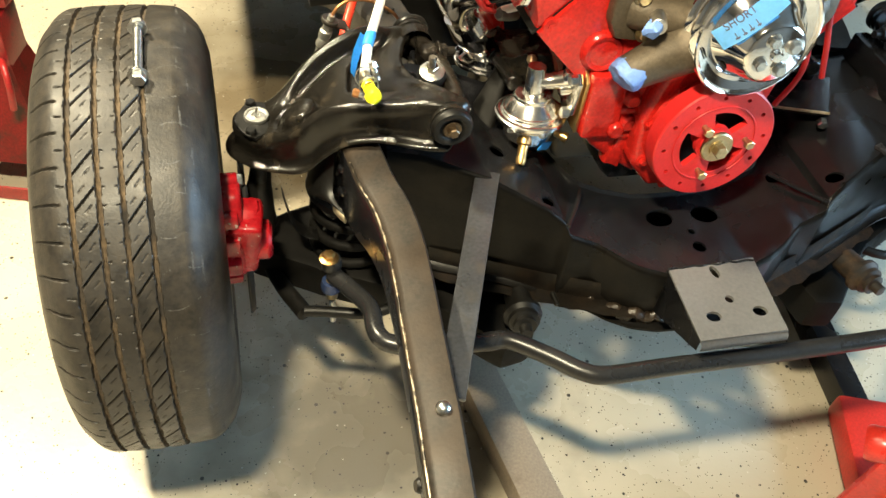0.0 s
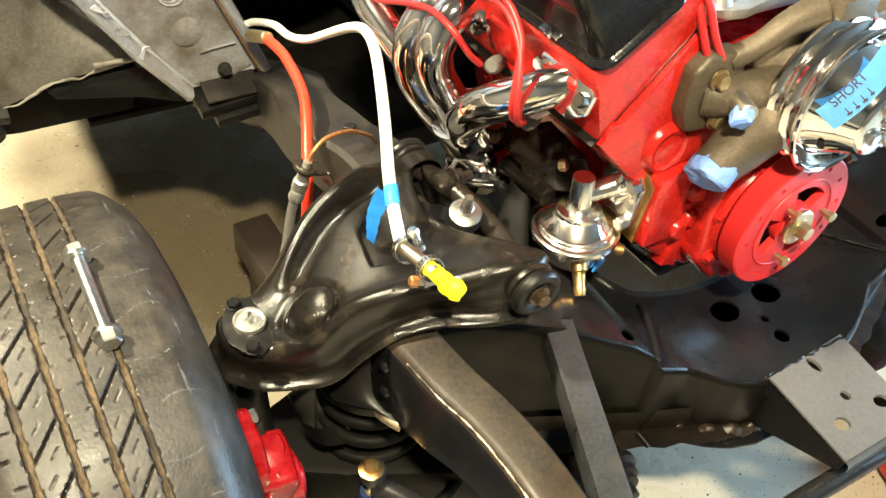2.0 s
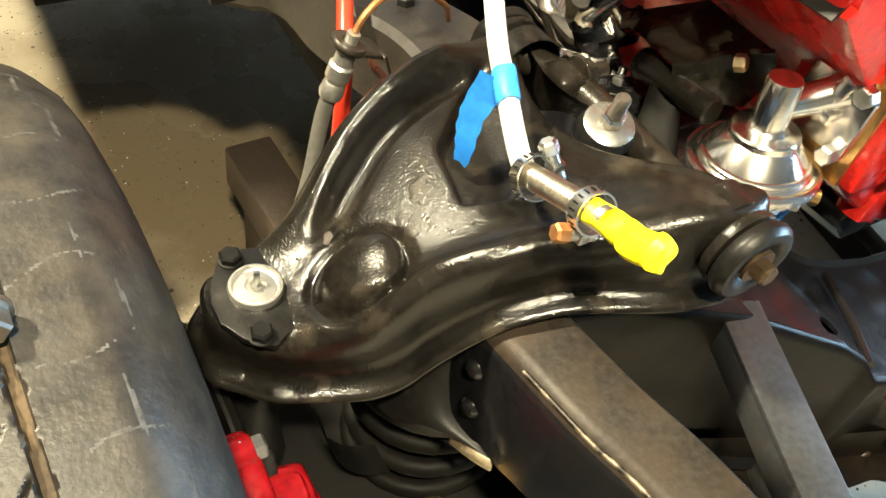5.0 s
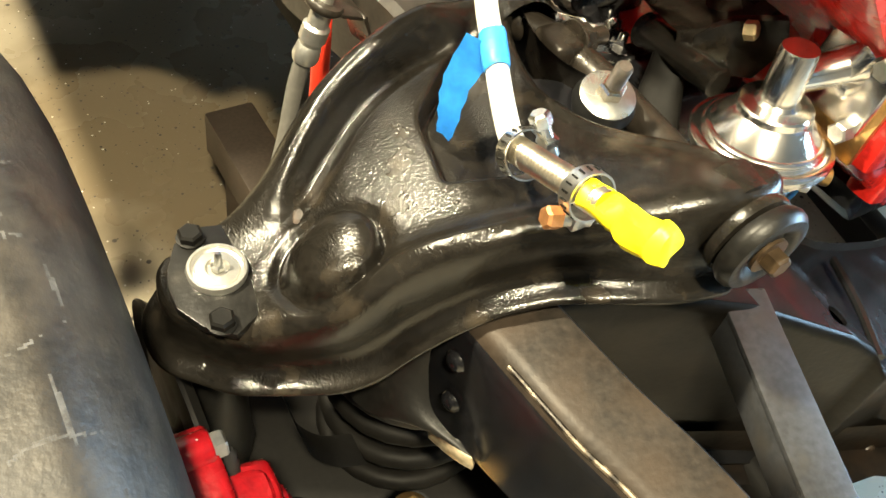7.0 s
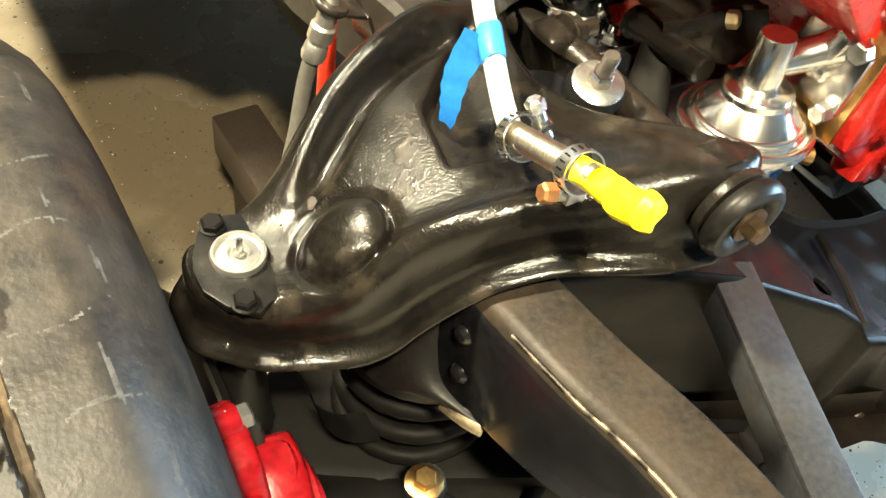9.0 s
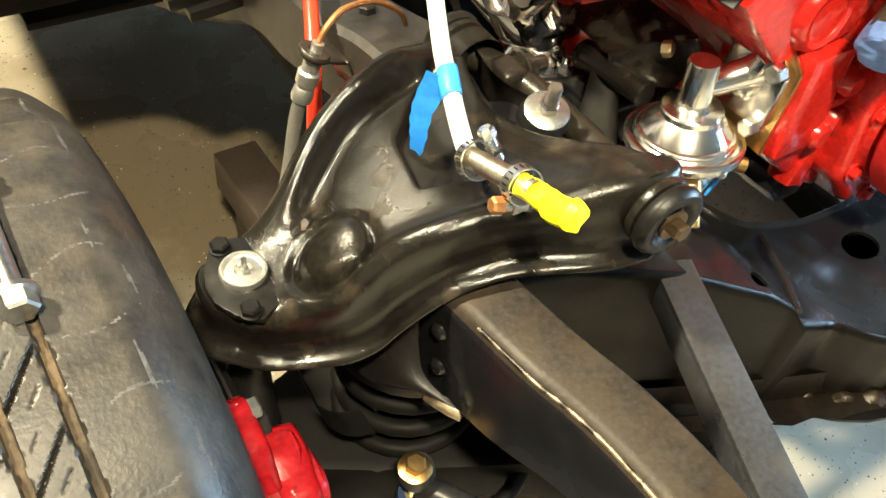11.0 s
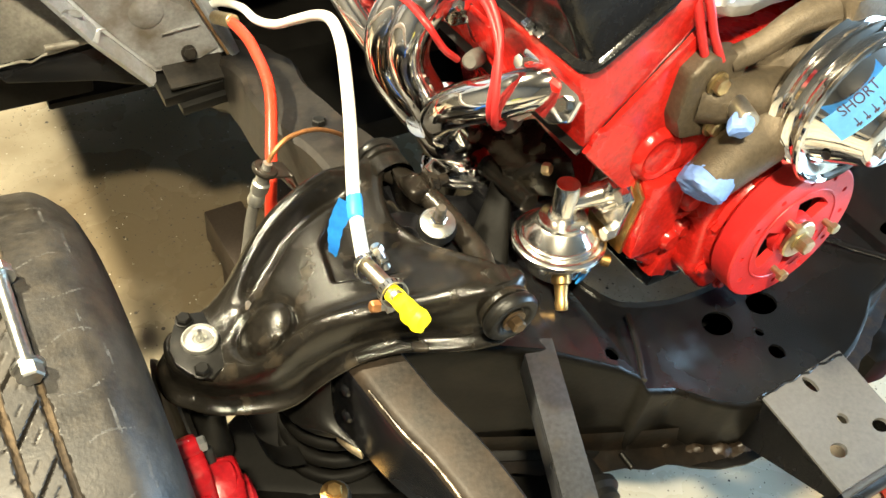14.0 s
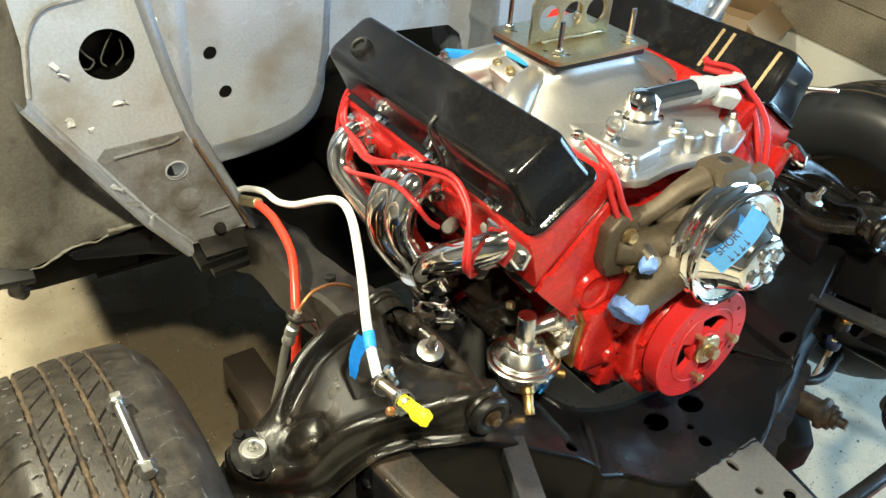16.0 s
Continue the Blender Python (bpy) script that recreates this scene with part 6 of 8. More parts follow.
bm = bmesh.new()
sheet(bm, [[cone_spot(lerp(-0.048, 0.044, i / 14), lerp(0.0455, 0.0645, j / 12), 0.0012) for j in range(13)] for i in range(15)])
bmesh.ops.solidify(bm, geom=bm.faces[:], thickness=0.0003)
label = epart("tape_label", bm, material("sky_blue_masking_tape", (0.14, 0.44, 0.80), 0.6, vary=0.12, bump=0.3, bump_scale=160), pul, "blue masking tape strip with hand lettering", 60)
words = bpy.data.curves.new("lettering", "FONT")
words.body, words.size, words.align_x = "SHORT", 0.0135, "CENTER"
words.offset = 0.0001
holder = bpy.data.objects.new("lettering", words)
scene.collection.objects.link(holder)
flat = bpy.data.meshes.new_from_object(holder.evaluated_get(bpy.context.evaluated_depsgraph_get()))
bpy.data.objects.remove(holder)
bm = bmesh.new()
bm.from_mesh(flat)
bmesh.ops.triangulate(bm, faces=bm.faces[:])
for v in bm.verts:
    v.co = cone_spot(v.co.x - 0.012, 0.0590 + v.co.y * 0.75, 0.0020)
epart("lettering", bm, INK, label, "dark ink lettering")
for k, (x, w) in enumerate(((-0.030, 0.006), (-0.020, 0.005), (-0.011, 0.006), (-0.001, 0.005))):
    bm = bmesh.new()
    sheet(bm, [[cone_spot(x + w * i / 3, 0.0480 + 0.006 * j + 0.0006 * (i % 2), 0.0018) for i in range(4)] for j in (0, 0.25)])
    sheet(bm, [[cone_spot(x + w * 0.4 + 0.0012 * i, 0.0478 + 0.0065 * j, 0.0019) for i in range(2)] for j in (0, 0.5, 1)])
    epart("ink_stroke", bm, INK, label)

# fuel pump
fp = thing("fuel_pump", (-0.25, -0.09, 0.63), "polished chrome mechanical fuel pump with brass fittings", "fuel pump")
c = Vector((-0.243, -0.083, 0.648))
up = Vector((-0.03, 0.10, 1)).normalized()
bm = bmesh.new()
lathe(bm, [(0, -0.004), (0.051, -0.004), (0.0535, -0.001), (0.0535, 0.004), (0.051, 0.006), (0.0480, 0.0068), (0.0455, 0.0066), (0.0440, 0.0078), (0.0438, 0.0110), (0.0425, 0.0122), (0.0405, 0.0128), (0.0300, 0.0265), (0.0275, 0.0285), (0.0275, 0.0335), (0.0262, 0.0350), (0.0170, 0.0362), (0.0145, 0.0390), (0.0136, 0.078), (0.0128, 0.0800), (0, 0.0805)], axis(c, up), 48)
part("upper_body", bm, POLISH, fp, "", 30)
bm = bmesh.new()
lathe(bm, [(0.048, -0.004), (0.048, -0.008), (0.041, -0.010), (0.036, -0.030), (0.034, -0.036), (0.020, -0.040), (0, -0.040)], axis(c, up), 40)
part("lower_bowl", bm, POLISH, fp, "", 30)
for k in range(6):
    a = k * math.pi / 3 + 0.3
    bm = bmesh.new()
    q = axis(c, up)
    hexa(bm, q @ Vector((0.046 * math.cos(a), 0.046 * math.sin(a), -0.011)), up, 0.005, 0.006)
    part("flange_screw", bm, ZINC, fp)
MP = Vector((-0.188, -0.092, 0.704))
bm = bmesh.new()
tube(bm, [c + Vector((0.0, 0.003, 0.056)), c + Vector((0.02, 0.0, 0.058)), MP + Vector((-0.008, 0, 0.012))], [0.011, 0.012, 0.015], 18, 4)
prism(bm, [(-0.030, -0.034), (0.024, -0.034), (0.032, -0.016), (0.029, 0.020), (0.014, 0.040), (-0.012, 0.040), (-0.032, 0.022)], 0.010, Matrix.Translation(MP + Vector((-0.012, 0, 0))) @ M_SIDE, 0.003)
box(bm, MP + Vector((-0.018, -0.004, 0.012)), (0.014, 0.012, 0.046), 0.003, pose(0, 0, 0, 18, 0, 0))
box(bm, MP + Vector((-0.018, 0.008, -0.004)), (0.014, 0.04, 0.010), 0.003)
part("mount_arm", bm, POLISH, fp)
bm = bmesh.new()
prism(bm, [(-0.034, -0.062), (0.024, -0.062), (0.036, -0.02), (0.033, 0.024), (0.016, 0.044), (-0.014, 0.044), (-0.036, 0.026)], 0.005, Matrix.Translation(MP) @ M_SIDE, 0.001)
part("mount_gasket", bm, BRASS, fp, "tan gasket plate")
for dy, dz in ((-0.024, 0.026), (-0.022, -0.032)):
    bm = bmesh.new()
    hexa(bm, MP + Vector((-0.012, dy, dz)), (-1, 0, 0), 0.0085, 0.011)
    part("mount_bolt", bm, ZINC, fp)
bm = bmesh.new()
lathe(bm, [(0.011, 0), (0.011, 0.018), (0.008, 0.020), (0.0068, 0.036), (0.0080, 0.040), (0.0068, 0.048), (0.0042, 0.049), (0.0042, 0.02)], axis(c + Vector((-0.012, -0.026, -0.014)), (-0.25, -0.62, -0.62)), 16)
part("outlet_nipple", bm, BRASS, fp, "brass hose nipple")
bm = bmesh.new()
lathe(bm, [(0.0055, 0), (0.0055, 0.012), (0.0075, 0.012), (0.0075, 0.02), (0, 0.02)], axis(c + Vector((0.034, -0.026, -0.018)), (0.75, -0.6, -0.1)), 12)
part("inlet_plug", bm, BRASS, fp)
bm = bmesh.new()
box(bm, c + Vector((0.018, -0.036, -0.034)), (0.02, 0.003, 0.016), 0.001, pose(0, 0, 0, 10, 15, 20))
part("tape_scrap", bm, BLUE_TAPE, fp, "scrap of blue tape")

# headers
for s in (-1, 1):
    hd = thing("exhaust_header", (s * 0.30, 0.12, 0.66), "polished chrome tube exhaust header", "exhaust header", "exhaust headers")
    lines = [[(0.258, -0.050, 0.848), (0.288, -0.036, 0.838), (0.315, -0.012, 0.815), (0.332, 0.022, 0.785), (0.328, 0.055, 0.745), (0.312, 0.078, 0.71), (0.300, 0.09, 0.675)],
             [(0.256, 0.135, 0.842), (0.290, 0.126, 0.853), (0.322, 0.120, 0.842), (0.340, 0.118, 0.808), (0.338, 0.113, 0.772), (0.322, 0.098, 0.738), (0.300, 0.092, 0.69)],
             [(0.256, 0.178, 0.828), (0.288, 0.176, 0.836), (0.318, 0.176, 0.818), (0.335, 0.178, 0.780), (0.334, 0.172, 0.735), (0.318, 0.145, 0.702), (0.296, 0.115, 0.672)],
             [(0.256, 0.330, 0.812), (0.288, 0.338, 0.812), (0.316, 0.332, 0.795), (0.327, 0.315, 0.768), (0.322, 0.273, 0.746), (0.312, 0.225, 0.722), (0.298, 0.17, 0.69)]]
    for ln in lines:
        bm = bmesh.new()
        tube(bm, [(s * x, y, z) for x, y, z in ln], 0.0232, 20, 6)
        part("primary_tube", bm, CHROME, hd)
        bm = bmesh.new()
        x, y, z = ln[0]
        prism(bm, [(-0.045, -0.012), (-0.025, -0.028), (0.025, -0.028), (0.045, -0.012), (0.045, 0.012), (0.025, 0.028), (-0.025, 0.028), (-0.045, 0.012)], 0.008, axis((s * (x + 0.024), y, z), (s * 0.94, 0, 0.3), 0), 0.002)
        fl = part("port_flange", bm, CHROME, hd)
        for dy in (-0.036, 0.036):
            bm = bmesh.new()
            hexa(bm, (s * (x + 0.030), y + dy, z + 0.004), (s * 0.94, 0, 0.3), 0.0085, 0.011)
            part("flange_bolt", bm, CHROME, fl)
    bm = bmesh.new()
    tube(bm, [(s * 0.305, 0.10, 0.715), (s * 0.285, 0.095, 0.685), (s * 0.268, 0.092, 0.655), (s * 0.262, 0.092, 0.642)], [0.040, 0.044, 0.034, 0.031], 24, 5)
    part("collector", bm, CHROME, hd)
    bm = bmesh.new()
    ring = [(0.050 * math.cos(a) * (1 + 0.10 * math.cos(3 * a)), 0.050 * math.sin(a) * (1 + 0.10 * math.cos(3 * a))) for a in [k * math.pi / 18 for k in range(36)]]
    for h in (0.0, -0.0085):
        prism(bm, ring, 0.007, axis((s * 0.260, 0.091, 0.634 + h), (s * 0.12, -0.05, 1)), 0.0015)
    flange = part("collector_flange", bm, CHROME, hd, "paired polished collector flanges")
    for a in (0.2, 2.3, 4.4):
        bm = bmesh.new()
        hexa(bm, (s * 0.260 + 0.043 * math.cos(a), 0.091 + 0.043 * math.sin(a), 0.640), (0, 0, 1), 0.0085, 0.009)
        lathe(bm, [(0.0045, 0), (0.0045, 0.016), (0, 0.017)], axis((s * 0.260 + 0.043 * math.cos(a), 0.091 + 0.043 * math.sin(a), 0.640), (0, 0, 1)), 12)
        part("flange_bolt", bm, CHROME, flange)
    bm = bmesh.new()
    rod(bm, (s * 0.258, 0.092, 0.627), (s * 0.250, 0.12, 0.50), 0.029, 24)
    part("down_pipe", bm, DARK_METAL, hd)

# engine mount and bracket beside the block
for s in (-1, 1):
    em = thing("engine_mount", (s * 0.21, 0.03, 0.56), "black engine mount between block and frame", "engine mount", "engine mounts")
    bm = bmesh.new()
    box(bm, (s * 0.225, 0.05, 0.60), (0.10, 0.12, 0.07), 0.012, segs=3)
    part("mount_body", bm, FRAME_BLACK, em)
    # wide folded shield above the tube
    bm = bmesh.new()
    near, far = Vector((s * 0.268, 0.008, 0.686)), Vector((s * 0.205, -0.032, 0.712))
    back = Vector((-s * 0.01, 0.085, -0.008))
    sheet(bm, [[near - Vector((0, 0.003, 0.012)), near - Vector((0, 0.002, 0.004)), near, near + back * 0.5, near + back], [far - Vector((0, 0.003, 0.012)), far - Vector((0, 0.002, 0.004)), far, far + back * 0.5, far + back]])
    bmesh.ops.solidify(bm, geom=bm.faces[:], thickness=0.0035)
    part("folded_shield", bm, SHAFT, em, "grey-brown folded steel shield", 40)
    bm = bmesh.new()
    prism(bm, [(-0.030, -0.034), (0.022, -0.030), (0.036, 0.004), (0.026, 0.026), (-0.010, 0.016), (-0.034, -0.004)], 0.008, Matrix.Translation((s * 0.232, -0.022, 0.690)) @ pose(0, 0, 0, 0, 0, s * 38) @ FRONT_M, 0.002)
    part("side_ear", bm, ARM_BLACK, em)
    bm = bmesh.new()
    rod(bm, (s * 0.262, 0.040, 0.663), (s * 0.258, -0.040, 0.671), 0.0125, 24, 0.002)
    rod(bm, (s * 0.262, 0.044, 0.6625), (s * 0.262, 0.036, 0.6635), 0.0145, 24, 0.002)
    part("cross_tube", bm, ARM_BLACK, em)
    bm = bmesh.new()
    rows = []
    for f in (0, 0.15, 0.35, 0.6, 0.8, 1.0):
        c = Vector((s * lerp(0.264, 0.302, f), lerp(0.006, -0.042, f), lerp(0.662, 0.605, f)))
        w, d = lerp(0.018, 0.036, f ** 1.4), lerp(0.012, 0.020, f)
        rows.append([tuple(c + Vector((d * math.cos(a) * 0.8, w * math.sin(a), 0.3 * w * math.sin(a)))) for a in [k * math.pi / 8 for k in range(17)]])
    sheet(bm, rows)
    bmesh.ops.remove_doubles(bm, verts=bm.verts[:], dist=0.0001)
    bmesh.ops.recalc_face_normals(bm, faces=bm.faces[:])
    part("post", bm, UNDER_BLACK, em, "", 60)
    bm = bmesh.new()
    hexa(bm, (s * 0.236, -0.024, 0.703), (-s * 0.4, -0.8, 0.4), 0.0075, 0.009)
    part("bracket_bolt", bm, GOLD, em)

# slotted black bracket of the far engine mount, its front edge worn bright
em = thing("mount_bracket", (0.245, -0.04, 0.60), "black steel bracket with a large hole and worn edge", "bracket")
tilt = Matrix.Translation((0.240, -0.052, 0.628)) @ pose(0, 0, 0, 14, -8, -28)
bm = bmesh.new()
plate(bm, [(-0.050, -0.034), (0.050, -0.034), (0.050, 0.050), (-0.040, 0.050)], [circle2(-0.014, 0.004, 0.0125, 20)], 0.005, tilt)
top = part("top_plate", bm, FRAME_BLACK, em)
bm = bmesh.new()
tube(bm, [tilt @ Vector(p) for p in ((-0.050, -0.035, 0.0045), (0.0, -0.0355, 0.0048), (0.050, -0.035, 0.0045))], 0.0022, 8, 3)
part("bright_edge", bm, BARE_LIP, top, "front edge worn to bare metal")
for x in (-0.042, 0.042):
    bm = bmesh.new()
    hexa(bm, tilt @ Vector((x, -0.040, -0.010)), (-0.3, -0.8, -0.1), 0.0085, 0.012)
    part("bracket_bolt", bm, ZINC, em)
bm = bmesh.new()
box(bm, tilt @ Vector((0, 0.005, -0.055)), (0.088, 0.006, 0.11), 0.002, pose(0, 0, 0, 10, -6, -28))
part("upright", bm, FRAME_BLACK, em)

# plug wires
wires = [
    [(-0.268, 0.352, 0.883), (-0.290, 0.367, 0.873), (-0.300, 0.374, 0.837), (-0.310, 0.367, 0.795), (-0.322, 0.344, 0.774), (-0.335, 0.279, 0.784), (-0.348, 0.181, 0.832), (-0.357, 0.111, 0.862), (-0.362, 0.057, 0.868), (-0.345, 0.046, 0.842), (-0.318, 0.058, 0.815)],
    [(-0.266, 0.356, 0.880), (-0.290, 0.362, 0.868), (-0.302, 0.366, 0.835), (-0.311, 0.340, 0.824), (-0.316, 0.282, 0.826), (-0.312, 0.256, 0.810), (-0.285, 0.262, 0.768)],
    [(-0.270, 0.362, 0.874), (-0.288, 0.369, 0.860), (-0.303, 0.354, 0.831), (-0.312, 0.304, 0.818), (-0.318, 0.245, 0.822), (-0.322, 0.157, 0.862), (-0.318, 0.100, 0.880), (-0.316, 0.040, 0.898), (-0.326, -0.012, 0.884), (-0.338, -0.038, 0.852), (-0.339, -0.044, 0.825), (-0.327, -0.036, 0.800), (-0.303, -0.018, 0.782)],
    [(-0.272, 0.358, 0.884), (-0.291, 0.372, 0.866), (-0.305, 0.358, 0.826), (-0.314, 0.300, 0.812), (-0.320, 0.240, 0.818), (-0.324, 0.150, 0.868), (-0.316, 0.050, 0.906), (-0.322, -0.006, 0.892), (-0.336, -0.030, 0.858), (-0.340, -0.036, 0.828), (-0.329, -0.029, 0.802), (-0.305, -0.012, 0.784)],
]
group = thing("plug_wire_set", (-0.33, 0.1, 0.84), "red silicone spark plug wires draped beside the header", "spark plug wires")
for w in wires:
    bm = bmesh.new()
    tube(bm, w, 0.0038, 10, 8)
    part("plug_wire", bm, RED_WIRE, group)
for x, y, z in ((-0.258, 0.016, 0.755), (-0.268, 0.085, 0.790)):
    bm = bmesh.new()
    lathe(bm, [(0.0, 0), (0.0095, 0), (0.0105, 0.022), (0.0095, 0.048), (0.0065, 0.052), (0, 0.052)], axis((x, y, z), (-0.7, -0.6, 0.4)), 18)
    part("plug_boot", bm, GREY_HOSE, group)
for y in (0.02, 0.20, -0.01):
    bm = bmesh.new()
    rod(bm, (-0.262, y, 0.785), (-0.29, y, 0.778), 0.006)
    part("spark_plug", bm, WHITE_HOSE, group)
group = thing("plug_wire_set", (0.1, -0.1, 0.9), "red silicone plug wires over the front of the intake", "spark plug wires")
for w in ([(-0.16, -0.05, 0.965), (-0.17, -0.085, 0.945), (-0.162, -0.105, 0.905), (-0.150, -0.115, 0.875)], [(-0.17, -0.04, 0.97), (-0.165, -0.09, 0.95), (-0.152, -0.108, 0.91), (-0.14, -0.118, 0.885)],
          [(0.11, 0.02, 0.995), (0.15, -0.02, 0.985), (0.178, -0.07, 0.93), (0.176, -0.10, 0.83), (0.196, -0.105, 0.765), (0.222, -0.10, 0.70)], [(0.12, 0.03, 1.0), (0.165, -0.01, 0.985), (0.172, -0.07, 0.90), (0.166, -0.10, 0.785), (0.180, -0.10, 0.71), (0.160, -0.10, 0.65)], [(0.13, 0.04, 1.0), (0.155, -0.01, 0.97), (0.18, -0.05, 0.91), (0.20, -0.08, 0.83)]):
    bm = bmesh.new()
    tube(bm, w, 0.0045, 10, 8)
    part("plug_wire", bm, RED_WIRE, group)

# ---- car body at the back of the engine bay ----
body = thing("car_body", (-0.2, 0.65, 0.40), "grey primed car body shell with firewall and braces", "car body")
# firewall
fw_holes = [circle2(-0.421, 0.848, 0.0125, 24), circle2(-0.397, 0.770, 0.0125, 24)]
arch = [(-0.235, 0.645), (-0.205, 0.655), (-0.183, 0.685), (-0.172, 0.73), (-0.158, 0.77), (-0.125, 0.795), (0.0, 0.80)]
arch += [(-x, z) for x, z in reversed(arch[:-1])]
edge = [(q.x, q.y) for q in spline([(-0.75, 0.654, 0), (-0.50, 0.662, 0), (-0.40, 0.668, 0), (-0.31, 0.678, 0), (-0.25, 0.70, 0), (-0.222, 0.74, 0), (-0.212, 0.80, 0), (-0.205, 0.88, 0), (-0.200, 1.25, 0)], 6)]
for s in (-1, 1):
    turn = Matrix.Translation((0, 0.62, 0)) @ FRONT_M @ Matrix.Diagonal((1, 1, -1, 1))
    bm = bmesh.new()
    plate(bm, [(-s * x, z) for x, z in edge] + [(s * 0.75, 1.25)], fw_holes if s < 0 else [], 0.004, turn)
    part("firewall", bm, PRIMER, body, "smooth grey primed firewall panel with round holes" if s < 0 else "")
    bm = bmesh.new()
    rows = []
    for k, (x, z) in enumerate(edge):
        (x0, z0), (x1, z1) = edge[max(0, k - 1)], edge[min(len(edge) - 1, k + 1)]
        d = Vector((x1 - x0, z1 - z0)).normalized()
        out, deep = lerp(1.1, 3.0, max(0, d.x)), lerp(1.0, 1.5, max(0, d.x))
        rows.append([(-s * (x + d.y * a * out), 0.620 + b * deep, z - d.x * a * out) for a, b in ((0, 0), (0.006, 0.001), (0.012, 0.0045), (0.017, 0.011), (0.020, 0.022), (0.0215, 0.040), (0.022, 0.09))])
    sheet(bm, rows)
    bmesh.ops.solidify(bm, geom=bm.faces[:], thickness=0.003)
    part("firewall_bend", bm, PRIMER, body, "rounded lower edge of the firewall", 70)
bm = bmesh.new()
plate(bm, [(-0.235, 0.645)] + arch + [(0.235, 0.645), (0.235, 1.25), (-0.235, 1.25)], [], 0.004, Matrix.Translation((0, 0.685, 0)) @ FRONT_M @ Matrix.Diagonal((1, 1, -1, 1)))
part("firewall_recess", bm, PRIMER, body)
bm = bmesh.new()
sheet(bm, [[(x, 0.6850, z), (x * 0.985, 0.6875, z + 0.006), (x * 0.965, 0.697, z + 0.012), (x * 0.955, 0.71, z + 0.015), (x * 0.95, 0.80, z + 0.016)] for x, z in arch])
part("tunnel_edge", bm, PRIMER, body, "", 70)
bm = bmesh.new()
tube(bm, [(-0.47, 0.640, 0.627), (-0.42, 0.639, 0.631), (-0.37, 0.640, 0.634), (-0.33, 0.641, 0.638)], 0.0028, 10, 4, flat=0.7)
part("pressed_crease", bm, PRIMER, body, "", 60)
bm = bmesh.new()
sheet(bm, [[(x, 0.76, 0.590), (x, 0.80, 0.56), (x, 0.84, 0.50), (x, 0.90, 0.42), (x, 1.0, 0.42)] for x in (-0.60, -0.3, -0.1, 0.1, 0.3, 0.60)])
bmesh.ops.solidify(bm, geom=bm.faces[:], thickness=0.003)
part("toe_board", bm, UNDER_BLACK, body, "", 60)
bm = bmesh.new()
sheet(bm, [[(-0.51 + 0.01 * k, 0.617 - 0.012 * math.sin(k * 0.6), z) for k in range(6)] for z in (0.66, 0.75, 0.85, 0.95, 1.05, 1.2)])
part("pressed_rib", bm, PRIMER, body, "", 60)


